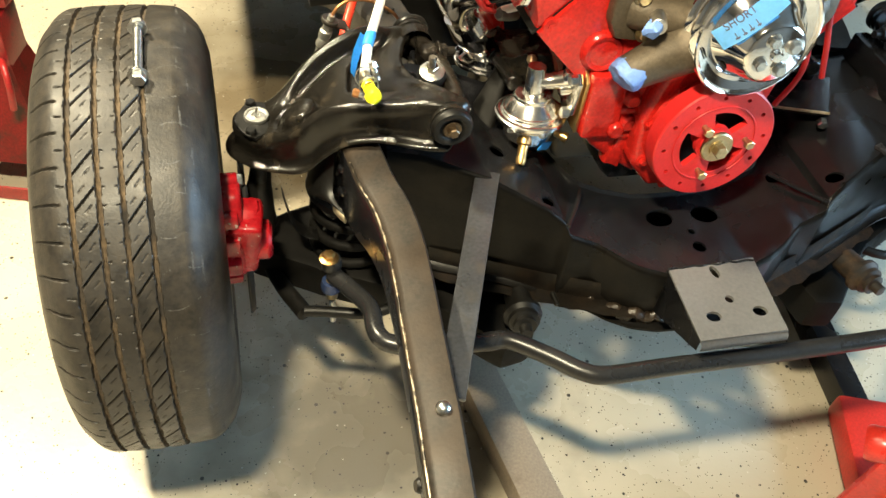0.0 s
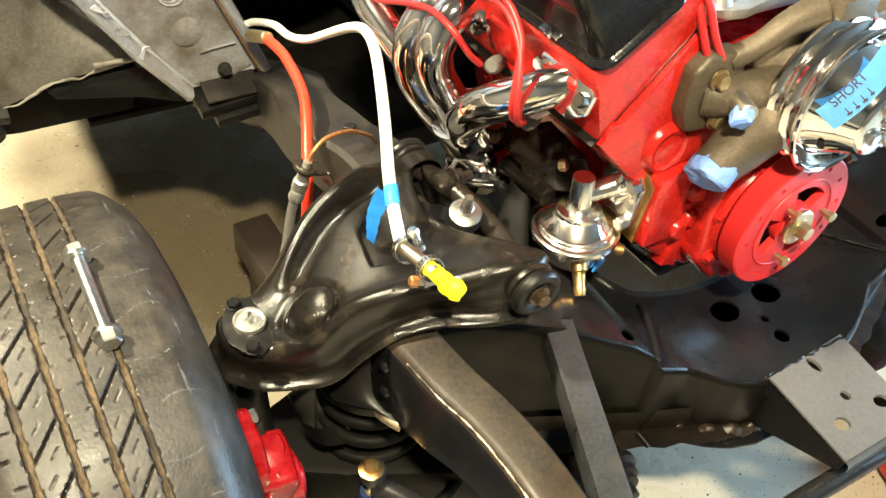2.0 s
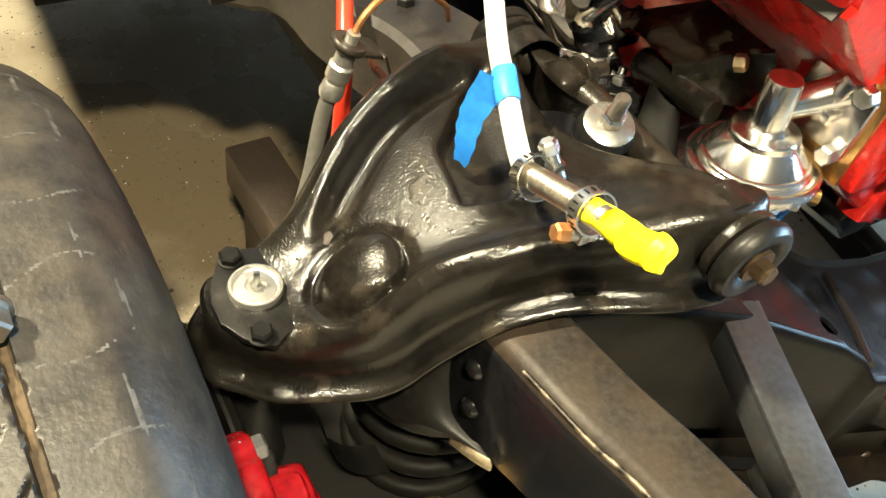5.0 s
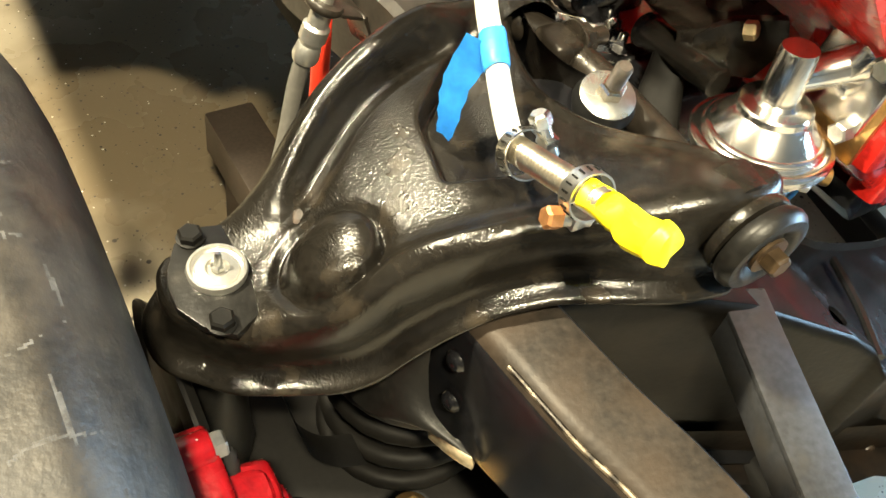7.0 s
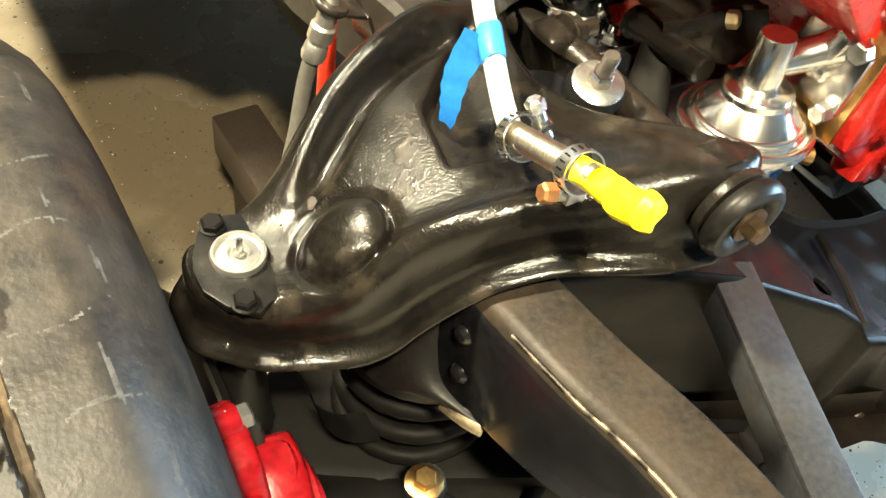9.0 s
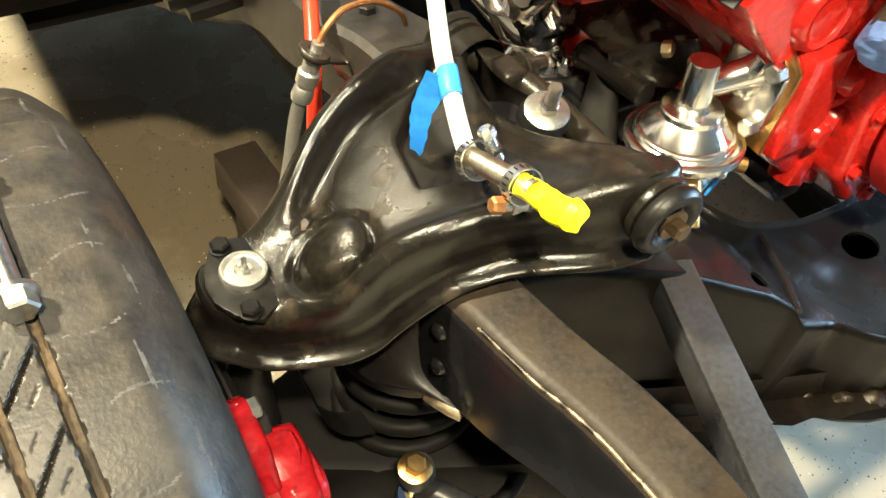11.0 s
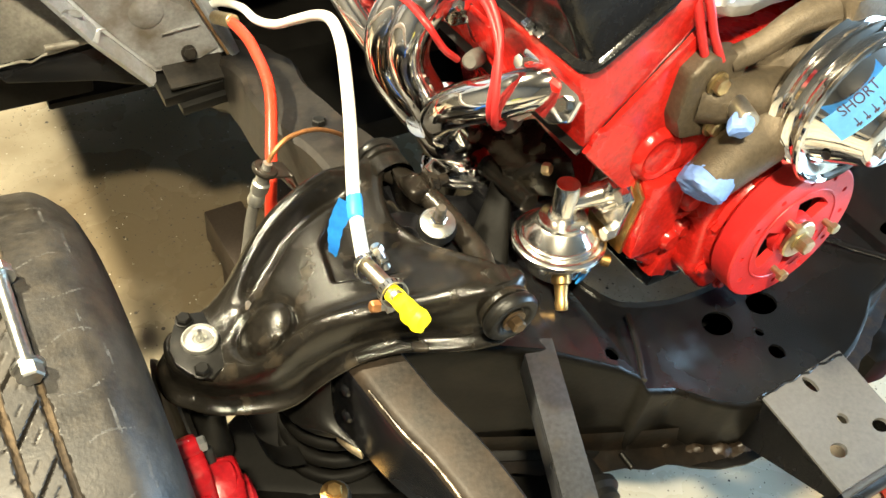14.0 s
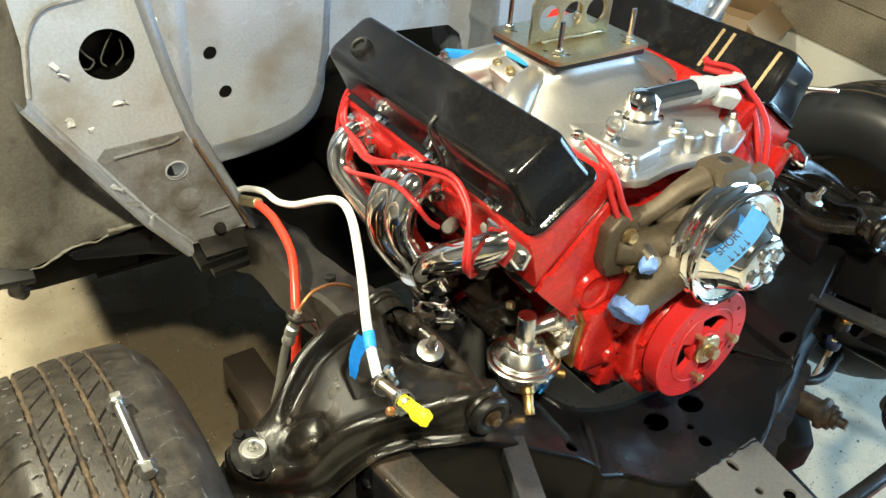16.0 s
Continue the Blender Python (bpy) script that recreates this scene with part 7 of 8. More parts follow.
# brace from the cowl down to the subframe: a folded panel with two large holes
def brace(s):
    P = lambda x, z: (s * -x, z)
    outline = [P(-0.427, 0.585), P(-0.523, 0.797), P(-0.552, 0.90), P(-0.585, 1.04), P(-0.60, 1.16), P(-0.74, 1.16), P(-0.742, 1.05), P(-0.735, 0.97), P(-0.742, 0.90), P(-0.66, 0.765), P(-0.595, 0.66), P(-0.530, 0.575), P(-0.475, 0.572)]
    holes = [circle2(s * 0.626, 0.944, 0.039, 40), circle2(s * 0.546, 0.733, 0.0165, 28, 0.0150), circle2(s * 0.612, 0.868, 0.0022, 8)]
    q = Matrix.Translation((0, 0.47, 0)) @ FRONT_M @ Matrix.Diagonal((1, 1, -1, 1))
    bm = bmesh.new()
    plate(bm, outline, holes, 0.003, q)
    pan = part("cowl_brace", bm, PRIMER, body, "grey primed cowl brace with large round holes")
    bm = bmesh.new()
    lathe(bm, [(0, 0.005), (0.008, 0.0045), (0.016, 0.002), (0.023, 0)], axis((s * 0.531, 0.4645, 0.672), (0, -1, 0)), 24)
    part("pressed_dome", bm, GRIMY_SHADE, pan)
    # dark cup added behind the hole so that it shows the pillar's inner shade
    bm = bmesh.new()
    lathe(bm, [(0.041, 0.001), (0.06, 0.03), (0.06, 0.115), (0, 0.12)], axis((s * 0.626, 0.474, 0.944), (0, 1, 0)), 28)
    part("pillar_cavity", bm, DARK_METAL, pan, "dark hollow behind the holes")
    bm = bmesh.new()
    lower = [P(-0.650, 0.795), P(-0.528, 0.800), P(-0.505, 0.748), P(-0.436, 0.597), P(-0.478, 0.578), P(-0.528, 0.581), P(-0.593, 0.668), P(-0.648, 0.756), P(-0.664, 0.780)]
    plate(bm, lower, [circle2(s * 0.546, 0.733, 0.0165, 28, 0.0150)], 0.0025, Matrix.Translation((0, 0.4669, 0)) @ FRONT_M @ Matrix.Diagonal((1, 1, -1, 1)))
    low = part("lower_panel", bm, GRIMY_SHADE, pan, "grimy lapped lower panel with painted-in shade")
    for line, r in (([(-0.640, 0.779), (-0.60, 0.783), (-0.555, 0.786), (-0.537, 0.793)], 0.0030), ([(-0.515, 0.635), (-0.49, 0.638), (-0.462, 0.640)], 0.0022)):
        bm = bmesh.new()
        tube(bm, [(s * -x, 0.4645, z) for x, z in line], r, 8, 5, flat=0.8)
        part("pressed_crease", bm, GRIMY_SHADE, low)
    bm = bmesh.new()
    lathe(bm, [(0.0165, 0.001), (0.0185, 0.0012), (0.019, -0.001)], axis((s * 0.546, 0.4645, 0.733), (0, -1, 0)) @ Matrix.Diagonal((1, 0.91, 1, 1)), 28)
    part("hole_rim", bm, PRIMER, low)
    bm = bmesh.new()
    tube(bm, [(s * -x, 0.4665, z) for x, z in ((-0.737, 0.90), (-0.732, 0.95), (-0.723, 0.992), (-0.70, 1.022), (-0.655, 1.032), (-0.61, 1.04))], 0.0024, 8, 6)
    part("seam_bead", bm, GRIMY_SHADE, pan)
    for x, z, w, h, r in ((-0.700, 0.942, 0.010, 0.006, 50), (-0.690, 0.927, 0.018, 0.003, 40), (-0.617, 0.869, 0.022, 0.006, 4), (-0.692, 0.850, 0.018, 0.010, 60), (-0.664, 0.832, 0.008, 0.008, 0), (-0.560, 0.985, 0.010, 0.016, 20)):
        bm = bmesh.new()
        box(bm, (s * -x, 0.4655, z), (w, 0.003, h), 0.001, pose(0, 0, 0, 0, -s * r, 0))
        bmesh.ops.subdivide_edges(bm, edges=bm.edges[:], cuts=3, use_grid_fill=True)
        wobble(bm, 0.006, 90)
        part("dried_smear", bm, PALE_SMEAR, pan, "pale dried filler smear")
    for line in ([(-0.662, 0.955), (-0.648, 0.935), (-0.640, 0.925), (-0.648, 0.915), (-0.66, 0.918)], [(-0.610, 0.965), (-0.622, 0.945), (-0.630, 0.925), (-0.624, 0.915)], [(-0.60, 0.955), (-0.598, 0.93), (-0.61, 0.915)]):
        bm = bmesh.new()
        tube(bm, [(s * -x, 0.495, z) for x, z in line], 0.0013, 8, 6)
        part("loose_wire", bm, GREY_HOSE, pan, "loose wire inside the pillar")
    # inner flange, bent back, with a rusty rim
    bm = bmesh.new()
    edge = [(-0.427, 0.585), (-0.523, 0.797), (-0.552, 0.90), (-0.585, 1.04), (-0.60, 1.16)]
    sheet(bm, [[(s * -x, 0.468, z), (s * -(x + 0.004), 0.455, z), (s * -(x + 0.008), 0.452, z + 0.002), (s * -(x + 0.016), 0.456, z + 0.004), (s * -(x + 0.018), 0.48, z + 0.006), (s * -(x + 0.022), 0.60, z + 0.02)] for x, z in edge])
    bmesh.ops.solidify(bm, geom=bm.faces[:], thickness=0.0025)
    part("inner_flange", bm, PRIMER, pan, "", 60)
    bm = bmesh.new()
    tube(bm, [(s * -(x + 0.001), 0.4545, z) for x, z in ((-0.430, 0.59), (-0.47, 0.68), (-0.52, 0.79))], 0.0022, 8, 6)
    part("rusty_rim", bm, RUST, pan, "rusty folded rim")
    # outer flange
    bm = bmesh.new()
    edge = [(-0.530, 0.575), (-0.595, 0.66), (-0.66, 0.765), (-0.742, 0.90)]
    sheet(bm, [[(s * -x, 0.468, z), (s * -(x - 0.004), 0.452, z - 0.003), (s * -(x - 0.010), 0.447, z - 0.006), (s * -(x - 0.015), 0.452, z - 0.010), (s * -(x - 0.015), 0.50, z - 0.012)] for x, z in edge])
    bmesh.ops.solidify(bm, geom=bm.faces[:], thickness=0.0025)
    part("outer_flange", bm, PRIMER, pan, "", 60)
    for x, z, r in ((-0.625, 0.70, 20), (-0.60, 0.665, -30), (-0.645, 0.735, 45)):
        bm = bmesh.new()
        box(bm, (s * -x, 0.447, z), (0.020, 0.003, 0.011), 0.001, pose(0, 0, 0, 25, r, 10))
        bmesh.ops.subdivide_edges(bm, edges=bm.edges[:], cuts=2, use_grid_fill=True)
        wobble(bm, 0.009, 70)
        part("torn_tab", bm, PRIMER, pan, "bent torn metal tab")
    # foot pad and bolt
    bm = bmesh.new()
    box(bm, (s * 0.478, 0.46, 0.578), (0.085, 0.06, 0.006), 0.002, pose(0, 0, 0, 20, 0, 0))
    part("foot_pad", bm, PRIMER_DARK, pan)
    bm = bmesh.new()
    lathe(bm, [(0.011, 0), (0.010, 0.003), (0, 0.003)], axis((s * 0.482, 0.462, 0.600), (0, -1, 0.3)), 16)
    hexa(bm, (s * 0.482, 0.460, 0.601), (0, -1, 0.3), 0.009, 0.008)
    part("brace_bolt", bm, PRIMER_DARK, pan)
    bm = bmesh.new()
    box(bm, (s * 0.477, 0.47, 0.556), (0.11, 0.07, 0.02), 0.004, pose(0, 0, 0, 12, s * 6, 0))
    box(bm, (s * 0.465, 0.455, 0.535), (0.09, 0.05, 0.018), 0.004, pose(0, 0, 0, 12, s * 6, 0))
    part("body_mount", bm, DARK_METAL, pan)
    # hinge pillar side panel, rocker end and its ragged lower rim
    rim = ((0.53, 0.648), (0.585, 0.622), (0.64, 0.612), (0.675, 0.606), (0.71, 0.607), (0.745, 0.592), (0.784, 0.579), (0.81, 0.578), (0.83, 0.583), (0.842, 0.60), (0.846, 0.62))
    turned = (0.505, 0.503, 0.502, 0.501, 0.50, 0.50, 0.503, 0.508, 0.52, 0.55, 0.62)
    bm = bmesh.new()
    sheet(bm, [[(s * x, y + 0.006 + 0.11 * sstep(0.76, 0.66, x) * sstep(0.02, 0.2, f), lerp(z, 1.2, f)) for f in (1, 0.7, 0.5, 0.3, 0.2, 0.12, 0.05)] + [(s * x, y + 0.010, z)] for (x, z), y in zip(rim, turned)])
    bmesh.ops.solidify(bm, geom=bm.faces[:], thickness=0.004)
    part("pillar_panel", bm, DUSTY, body, "dusty grey primed pillar panel with rounded outer edge", 60)
    bm = bmesh.new()
    tube(bm, [(s * x, y + 0.006, z) for (x, z), y in zip(rim[:7], turned)], [0.001, 0.0025, 0.0015, 0.0025, 0.0015], 6, 6)
    wobble(bm, 0.004, 55)
    part("ragged_rim", bm, DUSTY, body, "ragged pale torn lower rim")
    bm = bmesh.new()
    prism(bm, [(s * x, z) for x, z in ((0.725, 0.592), (0.60, 0.606), (0.52, 0.56), (0.50, 0.535), (0.505, 0.515), (0.60, 0.552), (0.715, 0.578))], 0.05, Matrix.Translation((0, 0.506, 0)) @ FRONT_M, 0.003)
    part("rocker_end", bm, FRAME_BLACK, body)
    bm = bmesh.new()
    rod(bm, (s * 0.53, 0.495, 0.625), (s * 0.66, 0.495, 0.628), 0.004)
    part("brace_rim", bm, DUSTY, body)


brace(-1)
brace(1)
# rockers added to hold daylight off the floor and set its shadow edge
for s in (-1, 1):
    bm = bmesh.new()
    prism(bm, [(s * 0.60, 0.495), (s * 0.77, 0.495), (s * 0.795, 0.498), (s * 0.805, 0.510), (s * 0.79, 0.60), (s * 0.60, 0.60)], 1.84, Matrix.Translation((0, 0.56, 0)) @ FRONT_M, 0.006)
    part("rocker_panel", bm, UNDER_BLACK, body)
bm = bmesh.new()
box(bm, (0, 0.64, 1.26), (1.5, 0.3, 0.02), 0.006)
part("cowl_top", bm, PRIMER, body)
# underbody sheet, added to keep lamp light off the floor beneath
bm = bmesh.new()
box(bm, (0, 1.51, 0.41), (1.32, 1.70, 0.012), 0.003)
part("floor_pan", bm, UNDER_BLACK, body)
# unseen gearbox and beam, added to keep the gap behind the engine black
gb = thing("gearbox", (0, 0.6, 0.40), "unseen dark gearbox added to blacken the gap behind the engine", "gearbox")
bm = bmesh.new()
lathe(bm, [(0.21, 0), (0.215, 0.01), (0.20, 0.06), (0.15, 0.16), (0.13, 0.20), (0, 0.20)], axis((0, 0.33, 0.60), (0, 1, -0.06)), 36)
part("bell_housing", bm, DARK_METAL, gb)
bm = bmesh.new()
box(bm, (0, 0.85, 0.555), (0.24, 0.70, 0.22), 0.03, pose(0, 0, 0, -3.5, 0, 0))
part("gear_case", bm, DARK_METAL, gb)
bm = bmesh.new()
box(bm, (0, 0.545, 0.395), (0.74, 0.24, 0.05), 0.01)
part("gap_blocker", bm, UNDER_BLACK, gb)
mount = thing("rubber_mount", (-0.812, 0.515, 0.53), "black rubber mount hanging below the pillar panel", "rubber mount")
bm = bmesh.new()
box(bm, (-0.818, 0.515, 0.578), (0.075, 0.05, 0.014), 0.004, pose(0, 0, 0, 8, 6, 0))
part("mount_flange", bm, BLACK_RUBBER, mount)
bm = bmesh.new()
lathe(bm, [(0.021, 0.045), (0.023, 0.038), (0.017, 0.030), (0.019, 0.020), (0.013, 0.010), (0.009, 0), (0, 0)], axis((-0.802, 0.512, 0.528), (-0.12, 0, 1)), 16)
wobble(bm, 0.004, 60)
part("mount_stem", bm, BLACK_RUBBER, mount)

# ---- hoses ----
bm = bmesh.new()
tube(bm, [(-0.447, 0.428, 0.668), (-0.444, 0.39, 0.685), (-0.443, 0.35, 0.694), (-0.443, 0.31, 0.694), (-0.452, 0.240, 0.684), (-0.482, 0.165, 0.650), (-0.496, 0.135, 0.61), (-0.50, 0.13, 0.54), (-0.495, 0.14, 0.42)], 0.0072, 12, 8)
solo("red_tube", bm, RED_HOSE, "red plastic tube running down behind the control arm", "tube")
bm = bmesh.new()
rod(bm, (-0.449, 0.434, 0.666), (-0.443, 0.382, 0.690), 0.0092)
solo("crimp_sleeve", bm, GOLD, "crimped brass sleeve on the red tube", "sleeve")
hose = thing("white_hose", (-0.46, 0.0, 0.72), "white plastic hose with clamps and a yellow cap", "hose")
bm = bmesh.new()
tube(bm, [(-0.446, 0.480, 0.655), (-0.440, 0.464, 0.667), (-0.434, 0.450, 0.676), (-0.425, 0.401, 0.696), (-0.420, 0.359, 0.701), (-0.415, 0.309, 0.724), (-0.412, 0.253, 0.764), (-0.415, 0.190, 0.808), (-0.421, 0.143, 0.832), (-0.430, 0.102, 0.834), (-0.441, 0.065, 0.815), (-0.455, 0.025, 0.79), (-0.474, -0.02, 0.770), (-0.486, -0.05, 0.764), (-0.494, -0.078, 0.750), (-0.499, -0.098, 0.744), (-0.501, -0.115, 0.748)], [0.0052, 0.0056, 0.0060, 0.0066, 0.0068], 16, 8)
part("hose_body", bm, WHITE_HOSE, hose)
A, B = Vector((-0.4995, -0.101, 0.743)), Vector((-0.507, -0.177, 0.779))
d = (B - A).normalized()
bm = bmesh.new()
prof = []
n = 26
for i in range(n):
    prof += [(0.0068, (B - A).length * i / n), (0.0077, (B - A).length * (i + 0.5) / n)]
lathe(bm, prof, axis(A, d), 18)
part("ribbed_fitting", bm, FITTING, hose, "ribbed steel fitting", 20)
for k, (f, tilt, r) in enumerate(((0.10, 0.15, 0.0125), (0.78, -0.1, 0.0115))):
    c = lerp(A, B, f)
    m = axis(c, d + Vector((0, 0, tilt)))
    bm = bmesh.new()
    lathe(bm, [(r, -0.0048), (r + 0.001, -0.0048), (r + 0.001, 0.0048), (r, 0.0048), (r, -0.0048)], m, 40)
    band = part("clamp_band", bm, ZINC, hose, "slotted steel clamp band")
    for i in range(16):
        a = i * math.pi / 10
        bm = bmesh.new()
        box(bm, m @ Vector(((r + 0.0013) * math.cos(a), (r + 0.0013) * math.sin(a), 0)), (0.0006, 0.0009, 0.0042), 0, m.to_3x3().to_4x4() @ pose(0, 0, 0, 0, 0, math.degrees(a) ))
        part("slot", bm, DARK_METAL, band)
    side = Vector((1, 0, 0.35)) if k == 0 else Vector((-0.25, -0.1, -1))
    bm = bmesh.new()
    sc = c + side.normalized() * 0.0145
    ax = d.cross(side).normalized()
    rod(bm, sc - ax * 0.010, sc + ax * 0.009, 0.0042, 14)
    box(bm, sc, (0.008, 0.010, 0.008), 0.0015)
    part("clamp_housing", bm, ZINC, band)
    bm = bmesh.new()
    hexa(bm, sc + ax * (0.009 if k == 0 else -0.009), ax if k == 0 else -ax, 0.0058, 0.008)
    part("clamp_screw", bm, ZINC if k == 0 else COPPER, band, "" if k == 0 else "rusty slotted clamp screw")
bm = bmesh.new()
lathe(bm, [(0.0080, -0.008), (0.0088, -0.002), (0.0092, 0.005), (0.0078, 0.009), (0.0088, 0.014), (0.0100, 0.019), (0.0102, 0.027), (0.008, 0.031), (0, 0.031)], axis(B - d * 0.004, d + Vector((0.06, 0, -0.12))) @ Matrix.Diagonal((0.88, 0.88, 1.34, 1)), 16)
bmesh.ops.subdivide_edges(bm, edges=bm.edges[:], cuts=1, use_grid_fill=True)
wobble(bm, 0.0042, 85)
part("yellow_cap", bm, YELLOW, hose, "crumpled yellow vinyl cap", 25)
bm = bmesh.new()
lathe(bm, [(0.0070, -0.012), (0.0078, -0.010), (0.0075, 0.0), (0.0080, 0.010), (0.0070, 0.012)], axis((-0.486, -0.050, 0.764), (-0.33, -0.85, -0.25)), 18)
wobble(bm, 0.0012, 120)
part("tape_wrap", bm, BLUE_TAPE, hose, "blue masking tape wrapped round the hose")
rows = []
for i in range(12):
    f = i / 11
    c = Vector((lerp(-0.490, -0.506, f) - 0.004 * math.sin(f * 3), lerp(-0.048, -0.044, f) + 0.004 * math.sin(f * 5), lerp(0.768, 0.706, f ** 0.9)))
    w = lerp(0.028, 0.010, f) * (1 + 0.07 * math.sin(f * 37))
    u = Vector((0.35, -0.85, 0.05 + 0.3 * math.sin(f * 4))).normalized()
    rows.append([tuple(c - u * w / 2), tuple(c + Vector((0, 0, 0.002 * math.sin(f * 21)))), tuple(c + u * w / 2)])
bm = bmesh.new()
sheet(bm, rows)
bmesh.ops.solidify(bm, geom=bm.faces[:], thickness=0.0004)
part("tape_tail", bm, BLUE_TAPE, hose, "loose torn end of the tape", 60)

# brake hose with bracket and hard line
bh = thing("brake_hose", (-0.53, 0.08, 0.60), "grey rubber brake hose with steel fitting on a bracket", "brake hose")
bm = bmesh.new()
tube(bm, [(-0.532, 0.087, 0.668), (-0.538, 0.088, 0.64), (-0.550, 0.082, 0.585), (-0.575, 0.070, 0.52), (-0.625, 0.035, 0.465), (-0.665, 0.0, 0.455)], 0.0062, 12, 6)
part("rubber_hose", bm, GREY_HOSE, bh)
bm = bmesh.new()
lathe(bm, [(0.0085, -0.034), (0.0095, -0.03), (0.0085, -0.022), (0.0075, -0.020), (0.0095, -0.016), (0.0095, -0.006), (0.0075, -0.004), (0.0075, 0.010), (0.005, 0.012), (0.005, 0.022), (0, 0.022)], axis((-0.523, 0.086, 0.697), (0.28, -0.05, 1)), 20)
part("hose_fitting", bm, CAP_PALE, bh, "bright steel hose fitting", 25)
bm = bmesh.new()
lathe(bm, [(0.006, -0.003), (0.0125, -0.003), (0.0140, -0.001), (0.0140, 0.001), (0.0125, 0.003), (0.006, 0.003)], axis((-0.520, 0.087, 0.708), (0.42, -0.10, 1)), 24)
box(bm, (-0.503, 0.090, 0.699), (0.026, 0.024, 0.003), 0.001, pose(0, 0, 0, 8, 26, 15))
box(bm, (-0.490, 0.092, 0.680), (0.003, 0.024, 0.034), 0.001, pose(0, 0, 0, 0, -20, 15))
part("hose_bracket", bm, SHAFT, bh, "dark steel clip and bracket")
bm = bmesh.new()
tube(bm, [(-0.516, 0.086, 0.718), (-0.507, 0.088, 0.730), (-0.488, 0.095, 0.736), (-0.455, 0.105, 0.728), (-0.42, 0.12, 0.70), (-0.40, 0.14, 0.67)], 0.0026, 8, 6)
part("hard_line", bm, COPPER, bh, "thin copper coloured brake line")

# ---- things on the floor ----
dolly = thing("steel_dolly", (-0.42, 0.33, 0), "brown square steel tube on short legs under the rail", "steel stand")
bm = bmesh.new()
box(bm, (-0.424, 0.33, 0.165), (0.072, 0.44, 0.072), 0.005, pose(0, 0, 0, 0, 0, 1.5))
part("cross_tube", bm, TUBE_STEEL, dolly)
for y in (0.48, 0.18):
    bm = bmesh.new()
    box(bm, (-0.424, y, 0.065), (0.06, 0.06, 0.13), 0.004)
    part("leg", bm, TUBE_STEEL, dolly)
bm = bmesh.new()
box(bm, (-0.228, -0.29, 0.030), (0.075, 0.72, 0.06), 0.004, pose(0, 0, 0, 0, 0, 9))
solo("floor_beam", bm, BEAM, "dusty pale rectangular steel beam lying on the floor", "beam")
bm = bmesh.new()
box(bm, (0.525, -0.12, 0.03), (0.05, 1.1, 0.06), 0.004, pose(0, 0, 0, 0, 0, -8.5))
solo("floor_beam", bm, FRAME_BLACK, "black steel beam lying on the floor under the chassis", "beam")


def jack_stand(place, turn, h, paint):
    ob = thing("jack_stand", place, "red painted steel jack stand with scuffed edges", "jack stand", "jack stands")
    base = Matrix.Translation(place) @ pose(0, 0, 0, 0, 0, turn)
    for k in range(4):
        bm = bmesh.new()
        sheet(bm, [[(-0.11, -0.11, 0.0), (-0.085, -0.11, 0.0), (-0.05, -0.092, h * 0.22), (0.05, -0.092, h * 0.22), (0.085, -0.11, 0.0), (0.11, -0.11, 0.0)], [(-0.035, -0.035, h * 0.86), (-0.025, -0.035, h * 0.86), (-0.012, -0.035, h * 0.86), (0.012, -0.035, h * 0.86), (0.025, -0.035, h * 0.86), (0.035, -0.035, h * 0.86)]])
        bmesh.ops.solidify(bm, geom=bm.faces[:], thickness=0.003)
        bm.transform(base @ pose(0, 0, 0, 0, 0, 90 * k))
        part("leg_plate", bm, paint, ob)
    bm = bmesh.new()
    for sx, sy, w, d in ((0, 1, 0.23, 0.004), (0, -1, 0.23, 0.004), (1, 0, 0.004, 0.23), (-1, 0, 0.004, 0.23)):
        box(bm, (sx * 0.113, sy * 0.113, 0.02), (w, d, 0.035), 0.001)
    bm.transform(base)
    part("foot_frame", bm, paint, ob)
    bm = bmesh.new()
    prism(bm, [(-0.045, -0.045), (0.045, -0.045), (0.045, 0.045), (-0.045, 0.045)], 0.12, Matrix.Translation((0, 0, h * 0.72)), 0.008)
    bm.transform(base)
    part("collar", bm, paint, ob)
    bm = bmesh.new()
    rod(bm, (0, 0, h * 0.7), (0, 0, h * 1.05), 0.02)
    for i in range(8):
        box(bm, (0.018, 0, h * 0.72 + i * 0.02), (0.012, 0.02, 0.01), 0.002)
    box(bm, (0, 0, h * 1.06), (0.11, 0.04, 0.02), 0.005)
    box(bm, (0.05, 0, h * 1.09), (0.015, 0.04, 0.04), 0.004)
    box(bm, (-0.05, 0, h * 1.09), (0.015, 0.04, 0.04), 0.004)
    bm.transform(base)
    part("ratchet_post", bm, paint, ob)
    bm = bmesh.new()
    tube(bm, [(0.03, -0.045, h * 0.78), (0.05, -0.08, h * 0.80), (0.06, -0.10, h * 0.72), (0.055, -0.10, h * 0.6)], 0.007, 10, 5)
    bm.transform(base)
    part("release_handle", bm, paint, ob)


jack_stand((-1.13, 0.62, 0), -15, 0.42, JACK_DARK)
jack_stand((0.0, 1.5, 0), 0, 0.36, JACK_RED)

# floor jack beside the chassis
fj = thing("floor_jack", (0.33, -0.52, 0), "scuffed red hydraulic floor jack with a pivoting lift arm", "floor jack")
bm = bmesh.new()
box(bm, (0.46, -0.50, 0.045), (0.25, 0.36, 0.06), 0.012, pose(0, 0, 0, 0, 0, -20))
part("base_frame", bm, JACK_RED, fj)
